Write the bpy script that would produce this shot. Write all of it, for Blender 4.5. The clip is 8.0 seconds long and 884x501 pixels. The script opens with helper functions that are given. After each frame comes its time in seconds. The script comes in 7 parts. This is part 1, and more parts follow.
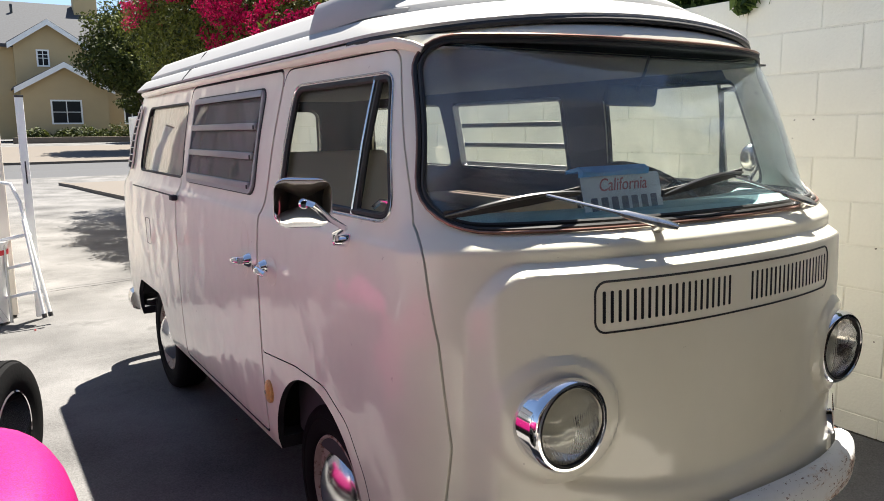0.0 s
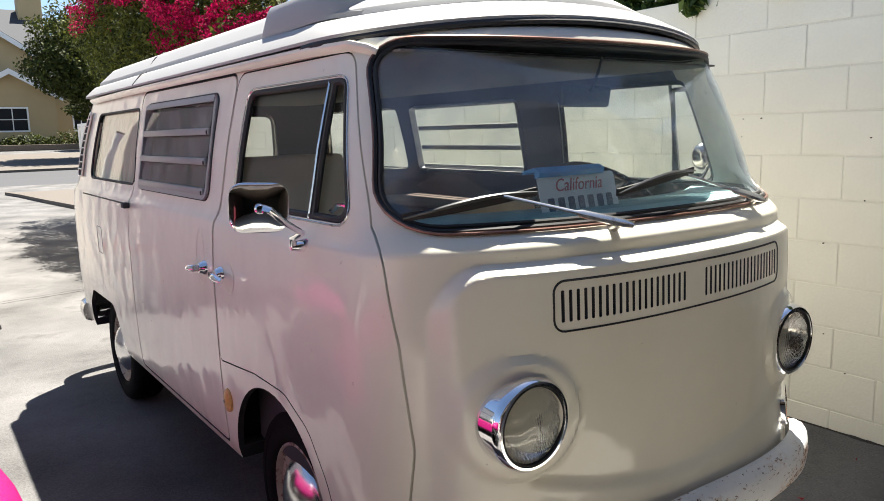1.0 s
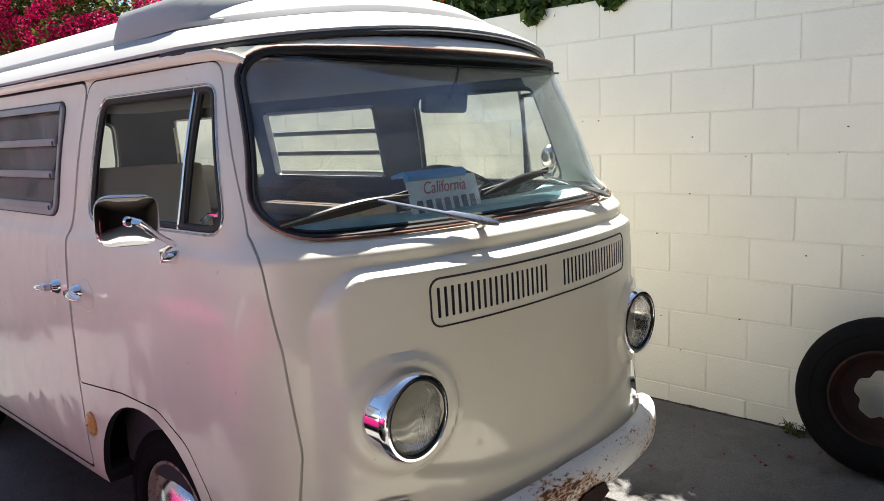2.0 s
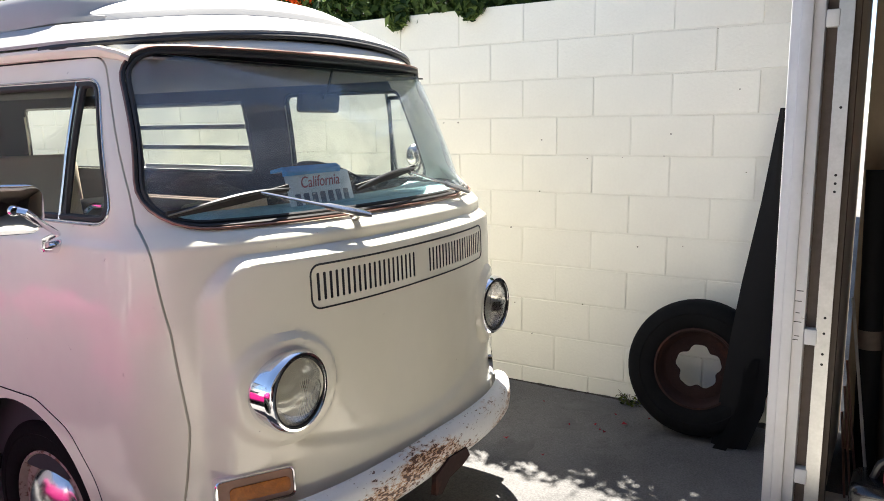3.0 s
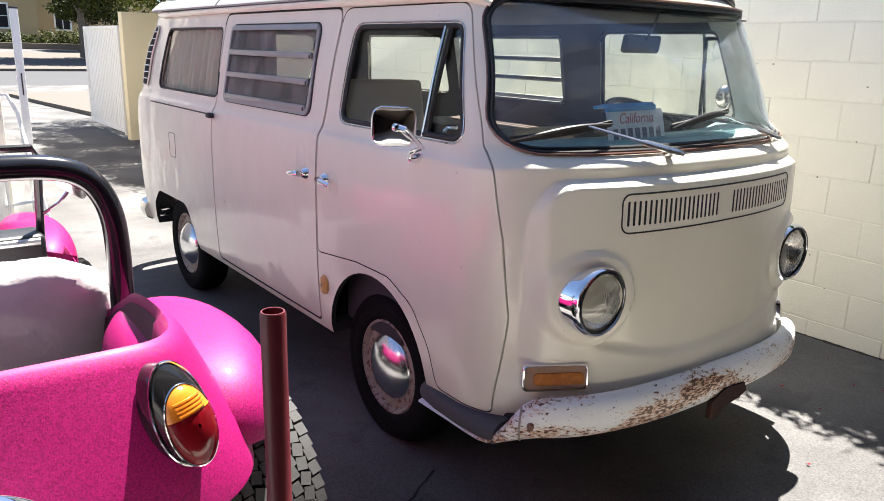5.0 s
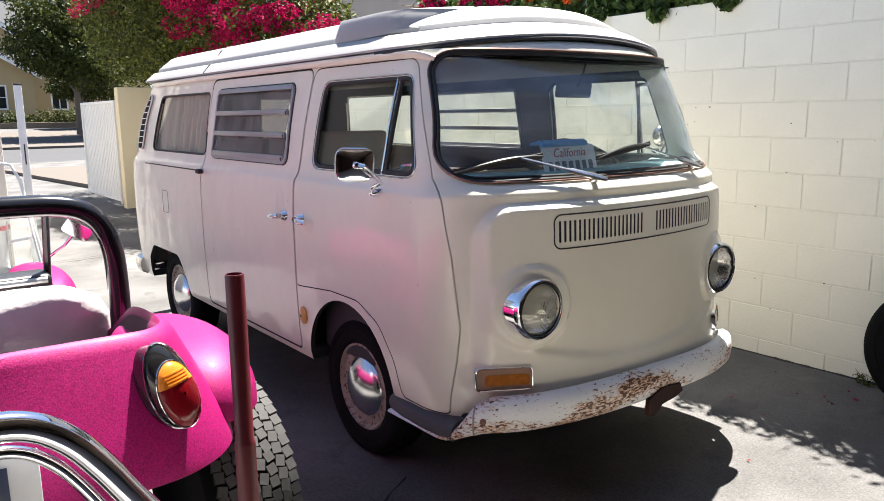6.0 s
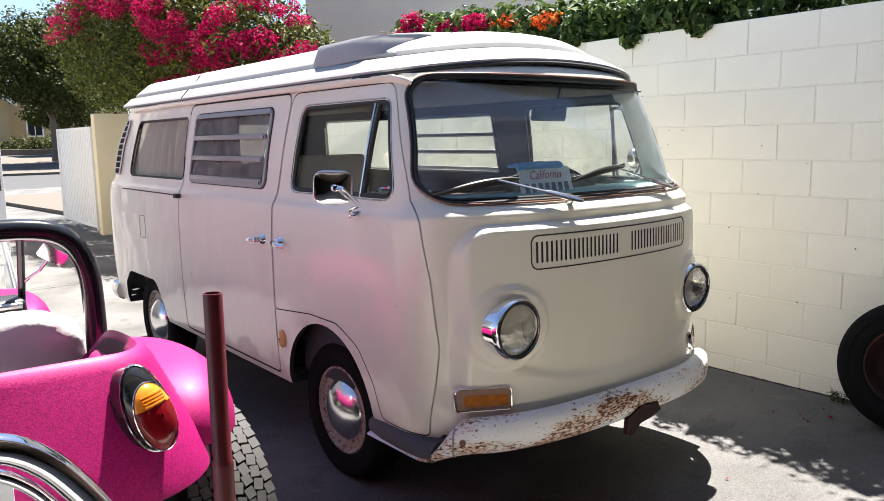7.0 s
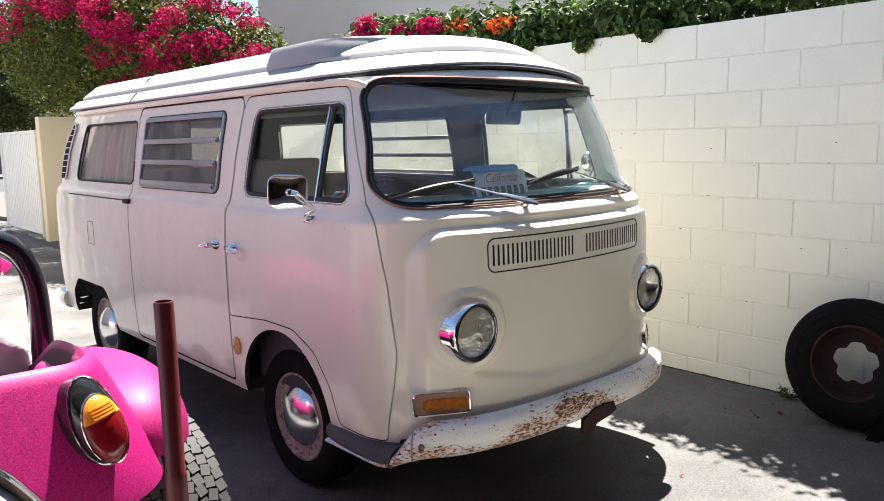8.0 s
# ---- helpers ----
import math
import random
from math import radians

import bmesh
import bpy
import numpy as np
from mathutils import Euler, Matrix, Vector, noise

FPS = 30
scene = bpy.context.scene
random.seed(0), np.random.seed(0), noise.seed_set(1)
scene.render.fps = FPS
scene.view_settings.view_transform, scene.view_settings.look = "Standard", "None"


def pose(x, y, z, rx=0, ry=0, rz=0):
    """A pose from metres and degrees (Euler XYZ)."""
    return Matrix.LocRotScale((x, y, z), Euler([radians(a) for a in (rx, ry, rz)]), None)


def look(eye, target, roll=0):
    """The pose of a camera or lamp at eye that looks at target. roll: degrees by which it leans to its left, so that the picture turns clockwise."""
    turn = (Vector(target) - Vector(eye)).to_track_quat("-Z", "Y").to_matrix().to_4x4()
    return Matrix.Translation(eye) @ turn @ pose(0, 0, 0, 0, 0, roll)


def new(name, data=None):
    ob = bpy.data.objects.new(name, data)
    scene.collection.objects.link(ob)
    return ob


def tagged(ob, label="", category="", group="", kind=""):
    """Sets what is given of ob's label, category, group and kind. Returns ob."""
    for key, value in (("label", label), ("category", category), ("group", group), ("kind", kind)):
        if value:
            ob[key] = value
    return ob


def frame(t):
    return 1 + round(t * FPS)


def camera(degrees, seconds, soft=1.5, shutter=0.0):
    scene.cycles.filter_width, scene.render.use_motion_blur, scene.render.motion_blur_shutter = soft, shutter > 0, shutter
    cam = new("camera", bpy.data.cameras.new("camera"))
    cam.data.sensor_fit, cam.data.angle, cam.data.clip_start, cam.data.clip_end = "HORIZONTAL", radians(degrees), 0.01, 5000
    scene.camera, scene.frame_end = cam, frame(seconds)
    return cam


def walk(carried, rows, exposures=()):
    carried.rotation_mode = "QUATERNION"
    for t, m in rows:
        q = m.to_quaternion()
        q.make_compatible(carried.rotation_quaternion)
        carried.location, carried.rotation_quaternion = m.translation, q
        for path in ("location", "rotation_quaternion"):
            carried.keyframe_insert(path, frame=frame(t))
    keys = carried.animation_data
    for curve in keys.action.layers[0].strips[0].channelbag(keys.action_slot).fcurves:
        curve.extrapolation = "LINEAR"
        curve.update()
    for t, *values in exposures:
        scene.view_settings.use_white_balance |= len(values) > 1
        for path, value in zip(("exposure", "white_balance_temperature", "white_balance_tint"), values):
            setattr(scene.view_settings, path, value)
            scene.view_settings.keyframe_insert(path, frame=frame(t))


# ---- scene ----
cam = camera(61.2, 8.0, 0.9)
PATH = [
    (0, (-1.716, -2.158, 1.492), (-0.659, -0.491, 1.172), -0.7),
    (0.5, (-1.709, -2.16, 1.485), (-0.63, -0.505, 1.173), -1.0),
    (1, (-1.713, -2.158, 1.49), (-0.566, -0.55, 1.176), -1.4),
    (1.5, (-1.737, -2.157, 1.487), (-0.456, -0.652, 1.179), -1.8),
    (2, (-1.808, -2.168, 1.499), (-0.362, -0.823, 1.182), -2.3),
    (2.2, (-1.828, -2.192, 1.496), (-0.313, -0.924, 1.184), -2.2),
    (3.3, (-2.078, -2.326, 1.514), (-0.396, -1.299, 1.174), -0.5),
    (3.5, (-2.123, -2.36, 1.508), (-0.495, -1.253, 1.156), -0.4),
    (4, (-2.276, -2.363, 1.506), (-0.827, -1.039, 1.119), 0.9),
    (4.5, (-2.313, -2.381, 1.509), (-1.087, -0.867, 1.059), 1.8),
    (4.7, (-2.299, -2.328, 1.554), (-1.142, -0.785, 1.026), 1.7),
    (5.8, (-2.41, -2.704, 1.514), (-1.193, -1.17, 1.106), -0.5),
    (6, (-2.426, -2.759, 1.491), (-1.23, -1.197, 1.133), -0.7),
    (6.5, (-2.443, -2.777, 1.497), (-1.272, -1.187, 1.18), -0.7),
    (7, (-2.435, -2.778, 1.481), (-1.188, -1.241, 1.188), -0.9),
    (7.5, (-2.441, -2.769, 1.493), (-1.125, -1.292, 1.199), -1.0),
    (8, (-2.431, -2.774, 1.483), (-1.096, -1.312, 1.196), -1.0),
]
walk(cam, [(t, look(eye, target, roll)) for t, eye, target, roll in PATH], [(0.0, 1.90, 6650, 8), (2.0, 2.08, 6600, 8), (3.4, 2.51, 6600, 9), (4.5, 2.35, 6450, 10), (6.3, 2.15, 6500, 10), (8.0, 2.27, 6500, 10)])

# ---- world, sun, exposure ----
SUN_WAY = Vector((0.36, 0.30, 1.0)).normalized()          # towards the sun, behind the block wall
elev = math.asin(SUN_WAY.z)
world = bpy.data.worlds.new("sky")
scene.world = world
world.use_nodes = True
wn = world.node_tree.nodes
sky = wn.new("ShaderNodeTexSky")
sky.sky_type, sky.sun_disc = "NISHITA", False
sky.sun_elevation, sky.sun_rotation = elev, math.atan2(SUN_WAY.x, SUN_WAY.y)
sky.air_density, sky.dust_density = 0.7, 0.3
wn["Background"].inputs["Strength"].default_value = 0.055
world.node_tree.links.new(sky.outputs[0], wn["Background"].inputs["Color"])
sun = new("sun", bpy.data.lights.new("sun", "SUN"))
sun.data.energy, sun.data.angle, sun.data.color = 5.0, radians(0.53), (1.0, 0.955, 0.88)
sun.matrix_world = look(SUN_WAY * 30, (0, 0, 0))


# ---- materials ----
def mat(name, base, rough=0.6, metal=0.0, vary=0.06, scale=6.0, fine=60.0, bump=0.1, second=None, amount=0.0,
        patch=2.0, coat=0.0, rand=0.0, edge=0.08, spec=0.5, vary_rough=0.1):
    """A painted, stony or metal surface: base colour with a coarse and a fine variation, stains of a second colour, relief."""
    m = bpy.data.materials.new(name)
    m.use_nodes = True
    nt = m.node_tree
    n, l = nt.nodes, nt.links
    b = n["Principled BSDF"]
    co = n.new("ShaderNodeTexCoord")
    big = n.new("ShaderNodeTexNoise")
    big.inputs["Scale"].default_value, big.inputs["Detail"].default_value = scale, 5
    small = n.new("ShaderNodeTexNoise")
    small.inputs["Scale"].default_value, small.inputs["Detail"].default_value = fine, 3
    for t in (big, small):
        l.new(co.outputs["Object"], t.inputs["Vector"])
    mix = n.new("ShaderNodeMix")
    mix.data_type = "FLOAT"
    mix.inputs[0].default_value = 0.35
    l.new(big.outputs[0], mix.inputs[2]), l.new(small.outputs[0], mix.inputs[3])
    ramp = n.new("ShaderNodeMapRange")
    ramp.inputs[1].default_value, ramp.inputs[2].default_value = 0.3, 0.7
    ramp.inputs[3].default_value, ramp.inputs[4].default_value = 1 - vary, 1 + vary
    l.new(mix.outputs[0], ramp.inputs[0])
    out = n.new("ShaderNodeVectorMath")
    out.operation = "SCALE"
    out.inputs[0].default_value = base[:3]
    l.new(ramp.outputs[0], out.inputs["Scale"])
    colour = out.outputs[0]
    if rand:
        info = n.new("ShaderNodeObjectInfo")
        r2 = n.new("ShaderNodeMapRange")
        r2.inputs[3].default_value, r2.inputs[4].default_value = 1 - rand, 1 + rand
        l.new(info.outputs["Random"], r2.inputs[0])
        o2 = n.new("ShaderNodeVectorMath")
        o2.operation = "SCALE"
        l.new(colour, o2.inputs[0]), l.new(r2.outputs[0], o2.inputs["Scale"])
        colour = o2.outputs[0]
    if second:
        st = n.new("ShaderNodeTexNoise")
        st.inputs["Scale"].default_value, st.inputs["Detail"].default_value, st.inputs["Roughness"].default_value = patch, 8, 0.65
        l.new(co.outputs["Object"], st.inputs["Vector"])
        cut = n.new("ShaderNodeMapRange")
        cut.inputs[1].default_value, cut.inputs[2].default_value = 0.62 - amount * 0.4, 0.62 - amount * 0.4 + edge
        l.new(st.outputs[0], cut.inputs[0])
        mc = n.new("ShaderNodeMix")
        mc.data_type = "RGBA"
        l.new(cut.outputs[0], mc.inputs[0]), l.new(colour, mc.inputs[6])
        mc.inputs[7].default_value = (*second[:3], 1)
        colour = mc.outputs[2]
    l.new(colour, b.inputs["Base Color"])
    rr = n.new("ShaderNodeMapRange")
    rr.inputs[3].default_value, rr.inputs[4].default_value = max(0.02, rough * (1 - vary_rough)), min(1, rough * (1 + vary_rough))
    l.new(big.outputs[0], rr.inputs[0]), l.new(rr.outputs[0], b.inputs["Roughness"])
    b.inputs["Metallic"].default_value = metal
    b.inputs["Specular IOR Level"].default_value = spec
    b.inputs["Coat Weight"].default_value = coat
    b.inputs["Coat Roughness"].default_value = 0.08
    if bump:
        bp = n.new("ShaderNodeBump")
        bp.inputs["Strength"].default_value, bp.inputs["Distance"].default_value = bump, 0.01
        l.new(mix.outputs[0], bp.inputs["Height"]), l.new(bp.outputs[0], b.inputs["Normal"])
    return m


def rust_mat(name):
    """White paint with crowds of small rust pits and orange stains where the pits are thickest."""
    m = mat(name, (0.82, 0.82, 0.82), 0.36, vary=0.05, scale=7, fine=70, bump=0.08)
    n, l = m.node_tree.nodes, m.node_tree.links
    b = n["Principled BSDF"]
    co = n.new("ShaderNodeTexCoord")
    zone, pit = n.new("ShaderNodeTexNoise"), n.new("ShaderNodeTexNoise")
    zone.inputs["Scale"].default_value, zone.inputs["Detail"].default_value = 5.0, 6
    pit.inputs["Scale"].default_value, pit.inputs["Detail"].default_value, pit.inputs["Roughness"].default_value = 80, 4, 0.65
    drawn = n.new("ShaderNodeMapping")
    drawn.inputs["Scale"].default_value = (0.62, 0.8, 1.7)
    l.new(co.outputs["Object"], drawn.inputs["Vector"])
    for t in (zone, pit):
        l.new(drawn.outputs[0], t.inputs["Vector"])
    core, add, pits, stain, wash = n.new("ShaderNodeMapRange"), n.new("ShaderNodeMath"), n.new("ShaderNodeMapRange"), n.new("ShaderNodeMath"), n.new("ShaderNodeMapRange")
    core.inputs[1].default_value, core.inputs[2].default_value, core.inputs[4].default_value = 0.46, 0.64, 0.15
    l.new(zone.outputs[0], core.inputs[0])
    l.new(core.outputs[0], add.inputs[0]), l.new(pit.outputs[0], add.inputs[1])
    pits.inputs[1].default_value, pits.inputs[2].default_value = 0.645, 0.675
    l.new(add.outputs[0], pits.inputs[0])
    wash.inputs[1].default_value, wash.inputs[2].default_value, wash.inputs[4].default_value = 0.47, 0.64, 0.9
    l.new(add.outputs[0], wash.inputs[0])
    stain.operation = "MULTIPLY"
    l.new(wash.outputs[0], stain.inputs[0])
    soft = n.new("ShaderNodeMapRange")
    soft.inputs[1].default_value, soft.inputs[2].default_value = 0.48, 0.60
    l.new(zone.outputs[0], soft.inputs[0]), l.new(soft.outputs[0], stain.inputs[1])
    paint = b.inputs["Base Color"].links[0].from_socket
    m1, m2 = n.new("ShaderNodeMix"), n.new("ShaderNodeMix")
    m1.data_type = m2.data_type = "RGBA"
    l.new(stain.outputs[0], m1.inputs[0]), l.new(paint, m1.inputs[6])
    m1.inputs[7].default_value = (0.52, 0.25, 0.09, 1)
    l.new(pits.outputs[0], m2.inputs[0]), l.new(m1.outputs[2], m2.inputs[6])
    m2.inputs[7].default_value = (0.09, 0.035, 0.02, 1)
    l.new(m2.outputs[2], b.inputs["Base Color"])
    return m


def glass(name, tint=(0.9, 0.95, 0.93), gloss=1.0, dust_haze=0.0, base=0.045, edge=0.6, dirt=(0.56, 0.64, 0.74)):
    """A thin pane: it lets light straight through and mirrors by Fresnel. A tinted film can add dust and painted haze.
    """
    m = bpy.data.materials.new(name)
    m.use_nodes = True
    n, l = m.node_tree.nodes, m.node_tree.links
    n.remove(n["Principled BSDF"])
    tr, gl, mx = n.new("ShaderNodeBsdfTransparent"), n.new("ShaderNodeBsdfGlossy"), n.new("ShaderNodeMixShader")
    tr.inputs[0].default_value = (*tint, 1)
    gl.inputs["Roughness"].default_value = 0.015
    gl.inputs["Color"].default_value = (gloss, gloss, gloss, 1)
    facing = n.new("ShaderNodeLayerWeight")
    facing.inputs[0].default_value = 0.5
    steep, scaled = n.new("ShaderNodeMath"), n.new("ShaderNodeMath")
    steep.operation, scaled.operation = "POWER", "MULTIPLY_ADD"
    steep.inputs[1].default_value, scaled.inputs[1].default_value, scaled.inputs[2].default_value = 4.0, edge, base
    l.new(facing.outputs["Facing"], steep.inputs[0]), l.new(steep.outputs[0], scaled.inputs[0])
    l.new(scaled.outputs[0], mx.inputs[0]), l.new(tr.outputs[0], mx.inputs[1]), l.new(gl.outputs[0], mx.inputs[2])
    top = mx.outputs[0]
    if dust_haze:
        film, dm, co, no, ra = n.new("ShaderNodeBsdfDiffuse"), n.new("ShaderNodeMixShader"), n.new("ShaderNodeTexCoord"), n.new("ShaderNodeTexNoise"), n.new("ShaderNodeMapRange")
        # film colour: dust, with the haze of reflected light painted in
        film.inputs[0].default_value = (*dirt, 1)
        no.inputs["Scale"].default_value, no.inputs["Detail"].default_value, no.inputs["Roughness"].default_value = 5, 7, 0.65
        ra.inputs[1].default_value, ra.inputs[2].default_value, ra.inputs[3].default_value, ra.inputs[4].default_value = 0.35, 0.75, dust_haze * 0.35, dust_haze * 2.2
        l.new(co.outputs["Object"], no.inputs["Vector"]), l.new(no.outputs[0], ra.inputs[0]), l.new(ra.outputs[0], dm.inputs[0])
        l.new(top, dm.inputs[1]), l.new(film.outputs[0], dm.inputs[2])
        top = dm.outputs[0]
    l.new(top, n["Material Output"].inputs["Surface"])
    return m


PAINT = mat("van_paint", (0.765, 0.725, 0.61), 0.36, vary=0.03, scale=2.2, fine=14, bump=0.010, coat=0.75, vary_rough=0.5, spec=0.4, second=(0.42, 0.36, 0.30), amount=-0.17, patch=26, edge=0.05)
nodes, links = PAINT.node_tree.nodes, PAINT.node_tree.links
dents, relief, place = nodes.new("ShaderNodeTexNoise"), nodes.new("ShaderNodeBump"), nodes.new("ShaderNodeTexCoord")
dents.inputs["Scale"].default_value, dents.inputs["Detail"].default_value = 5.5, 1.5
relief.inputs["Strength"].default_value, relief.inputs["Distance"].default_value = 0.35, 0.03
links.new(place.outputs["Object"], dents.inputs["Vector"]), links.new(dents.outputs[0], relief.inputs["Height"]), links.new(relief.outputs[0], nodes["Principled BSDF"].inputs["Coat Normal"])
FIBRE = mat("fibreglass", (0.345, 0.34, 0.335), 0.55, vary=0.03, scale=3, fine=40, bump=0.02)
RUBBER = mat("rubber", (0.022, 0.022, 0.024), 0.65, vary=0.2, scale=10, fine=120, bump=0.15)
WIPER = mat("dark_worn_metal", (0.10, 0.10, 0.10), 0.38, 0.8, vary=0.2, scale=14, bump=0.03)
SEAL = mat("seal_rubber", (0.015, 0.014, 0.014), 0.55, vary=0.2, scale=20, bump=0.05)
TREAD = mat("dusty_tread", (0.066, 0.064, 0.063), 0.85, vary=0.2, scale=12, fine=90, bump=0.2)
TYRE = mat("tyre_rubber", (0.009, 0.009, 0.0095), 0.85, vary=0.25, scale=9, fine=80, bump=0.3, spec=0.08)
CHROME = mat("chrome", (0.86, 0.86, 0.88), 0.07, 1.0, vary=0.03, bump=0.0)
HUB_CHROME = mat("dulled_chrome", (0.78, 0.78, 0.79), 0.2, 1.0, vary=0.08, scale=14, fine=60, bump=0.03)
SILVER = mat("lamp_silver", (0.74, 0.70, 0.66), 0.06, 1.0, vary=0.3, scale=22, fine=70, bump=0.0)
nodes, links = SILVER.node_tree.nodes, SILVER.node_tree.links
ribs, relief, place = nodes.new("ShaderNodeTexWave"), nodes.new("ShaderNodeBump"), nodes.new("ShaderNodeTexCoord")
ribs.inputs["Scale"].default_value, ribs.inputs["Distortion"].default_value, ribs.inputs["Detail Scale"].default_value = 30, 1.6, 0.8
relief.inputs["Strength"].default_value, relief.inputs["Distance"].default_value = 1.0, 0.0008
links.new(place.outputs["Object"], ribs.inputs["Vector"]), links.new(ribs.outputs["Fac"], relief.inputs["Height"]), links.new(relief.outputs[0], nodes["Principled BSDF"].inputs["Normal"])
WORN_CHROME = mat("worn_chrome", (0.62, 0.61, 0.60), 0.22, 1.0, vary=0.1, scale=12, bump=0.03, second=(0.25, 0.17, 0.12), amount=0.05, patch=14)
BRASS_TRIM = mat("aged_trim", (0.24, 0.13, 0.10), 0.35, 0.7, vary=0.3, scale=9, bump=0.05)
DOOR_GLASS = glass("door_glass", (0.95, 0.97, 0.96), 1.0, 0.0, 0.03, 0.2)
CLEAR = glass("window_glass", (0.95, 0.97, 0.96), 1.0, 0.0, 0.04, 0.45)
# bluish film: some dust, the rest is sky haze put into the colour
SCREEN_GLASS = glass("windscreen_glass", (0.94, 0.97, 0.965), 1.0, 0.09, 0.035, 0.35)
# near-black; also stands in for shade in recesses and wheel arches
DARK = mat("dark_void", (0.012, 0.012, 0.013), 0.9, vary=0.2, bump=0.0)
WALL = mat("painted_block", (0.87, 0.85, 0.76), 0.75, vary=0.035, scale=3, fine=70, bump=0.5, rand=0.02, second=(0.70, 0.68, 0.60), amount=0.05, patch=3, edge=0.3)
MORTAR = mat("painted_joint", (0.82, 0.80, 0.71), 0.8, vary=0.06, scale=7, fine=90, bump=0.3)
ALU = mat("grey_aluminium", (0.36, 0.36, 0.37), 0.42, 0.6, vary=0.08, scale=12, fine=90, bump=0.03)
BUMPER = rust_mat("rusted_white_paint")
RIM = mat("rusted_rim", (0.34, 0.29, 0.24), 0.5, vary=0.25, scale=9, bump=0.1, second=(0.13, 0.06, 0.035), amount=0.22, patch=40, edge=0.06)
STEP = mat("grey_step_rubber", (0.058, 0.058, 0.064), 0.6, vary=0.12, scale=12, fine=140, bump=0.2)
AMBER = mat("amber_lens", (0.70, 0.215, 0.018), 0.18, vary=0.15, scale=40, fine=160, bump=0.06, coat=0.6)
INDICATOR = mat("dull_amber_lens", (0.40, 0.13, 0.018), 0.2, vary=0.35, scale=55, fine=200, bump=0.1, coat=0.5)
CLEAR_LENS = mat("clear_lens", (0.34, 0.21, 0.15), 0.12, vary=0.1, scale=40, bump=0.04, coat=0.6)
MARKER = mat("faded_marker_lens", (0.60, 0.33, 0.085), 0.3, vary=0.2, scale=60, bump=0.05, coat=0.4)
TEAL = mat("dash_pad", (0.32, 0.52, 0.52), 0.55, vary=0.15, scale=14, fine=160, bump=0.1)
# van lining; its dark grey also stands in for shade in the grille slots
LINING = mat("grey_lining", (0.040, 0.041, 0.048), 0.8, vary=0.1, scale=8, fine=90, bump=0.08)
HEADCLOTH = mat("headlining", (0.21, 0.19, 0.17), 0.9, vary=0.1, scale=6, fine=100, bump=0.1)
TAN = mat("tan_vinyl", (0.70, 0.58, 0.44), 0.5, vary=0.1, scale=6, fine=120, bump=0.12)
CABINET = mat("cabinet_panel", (0.085, 0.047, 0.03), 0.5, vary=0.2, scale=4, fine=60, bump=0.04)
CURTAIN = mat("curtain_cloth", (0.46, 0.385, 0.30), 0.9, vary=0.06, scale=8, fine=200, bump=0.1)
PLATE = mat("plate_white", (0.80, 0.83, 0.86), 0.35, vary=0.03, scale=10, bump=0.03)
PLATE_RED = mat("plate_red", (0.42, 0.03, 0.05), 0.4, vary=0.05, bump=0.0)
PLATE_NAVY = mat("plate_navy", (0.05, 0.07, 0.13), 0.4, vary=0.05, bump=0.0)
BLUE = mat("blue_plastic", (0.07, 0.42, 0.88), 0.35, vary=0.08, scale=20, bump=0.05)
BLACK_PLASTIC = mat("black_plastic", (0.02, 0.02, 0.022), 0.4, vary=0.15, scale=20, bump=0.05)
# grey film: some dust, the rest is reflection haze put into the colour
GREY_PANE = glass("tinted_pane", (0.62, 0.61, 0.59), 1.0, 0.15, 0.035, 0.25, (0.52, 0.49, 0.45))
LENS = mat("lamp_lens", (0.93, 0.94, 0.93), 0.03, vary=0.02, bump=0.0)
LENS.node_tree.nodes["Principled BSDF"].inputs["Transmission Weight"].default_value = 1.0
CONCRETE = mat("concrete", (0.128, 0.124, 0.122), 0.85, vary=0.6, scale=1.3, fine=130, bump=0.9, second=(0.052, 0.050, 0.049), amount=0.16, patch=2.6, edge=0.22, spec=0.12)


# ---- mesh helpers ----
def thing(name, label, category, at=(0, 0, 0), group="", kind="", turn=0):
    ob = new(name)
    ob.empty_display_size = 0.1
    ob.matrix_basis = pose(*at, 0, 0, turn)
    return tagged(ob, label, category, group, kind)


def part(name, bm, material, parent=None, label="", smooth=40):
    me = bpy.data.meshes.new(name)
    if isinstance(bm, bmesh.types.BMesh):
        bmesh.ops.recalc_face_normals(bm, faces=bm.faces)
        bm.to_mesh(me)
        bm.free()
    else:
        me = bm
        me.name = name
    me.materials.clear()
    me.materials.append(material)
    if smooth:
        me.polygons.foreach_set("use_smooth", [True] * len(me.polygons))
        me.set_sharp_from_angle(angle=radians(smooth))
    ob = new(name, me)
    ob.parent = parent
    return tagged(ob, label)


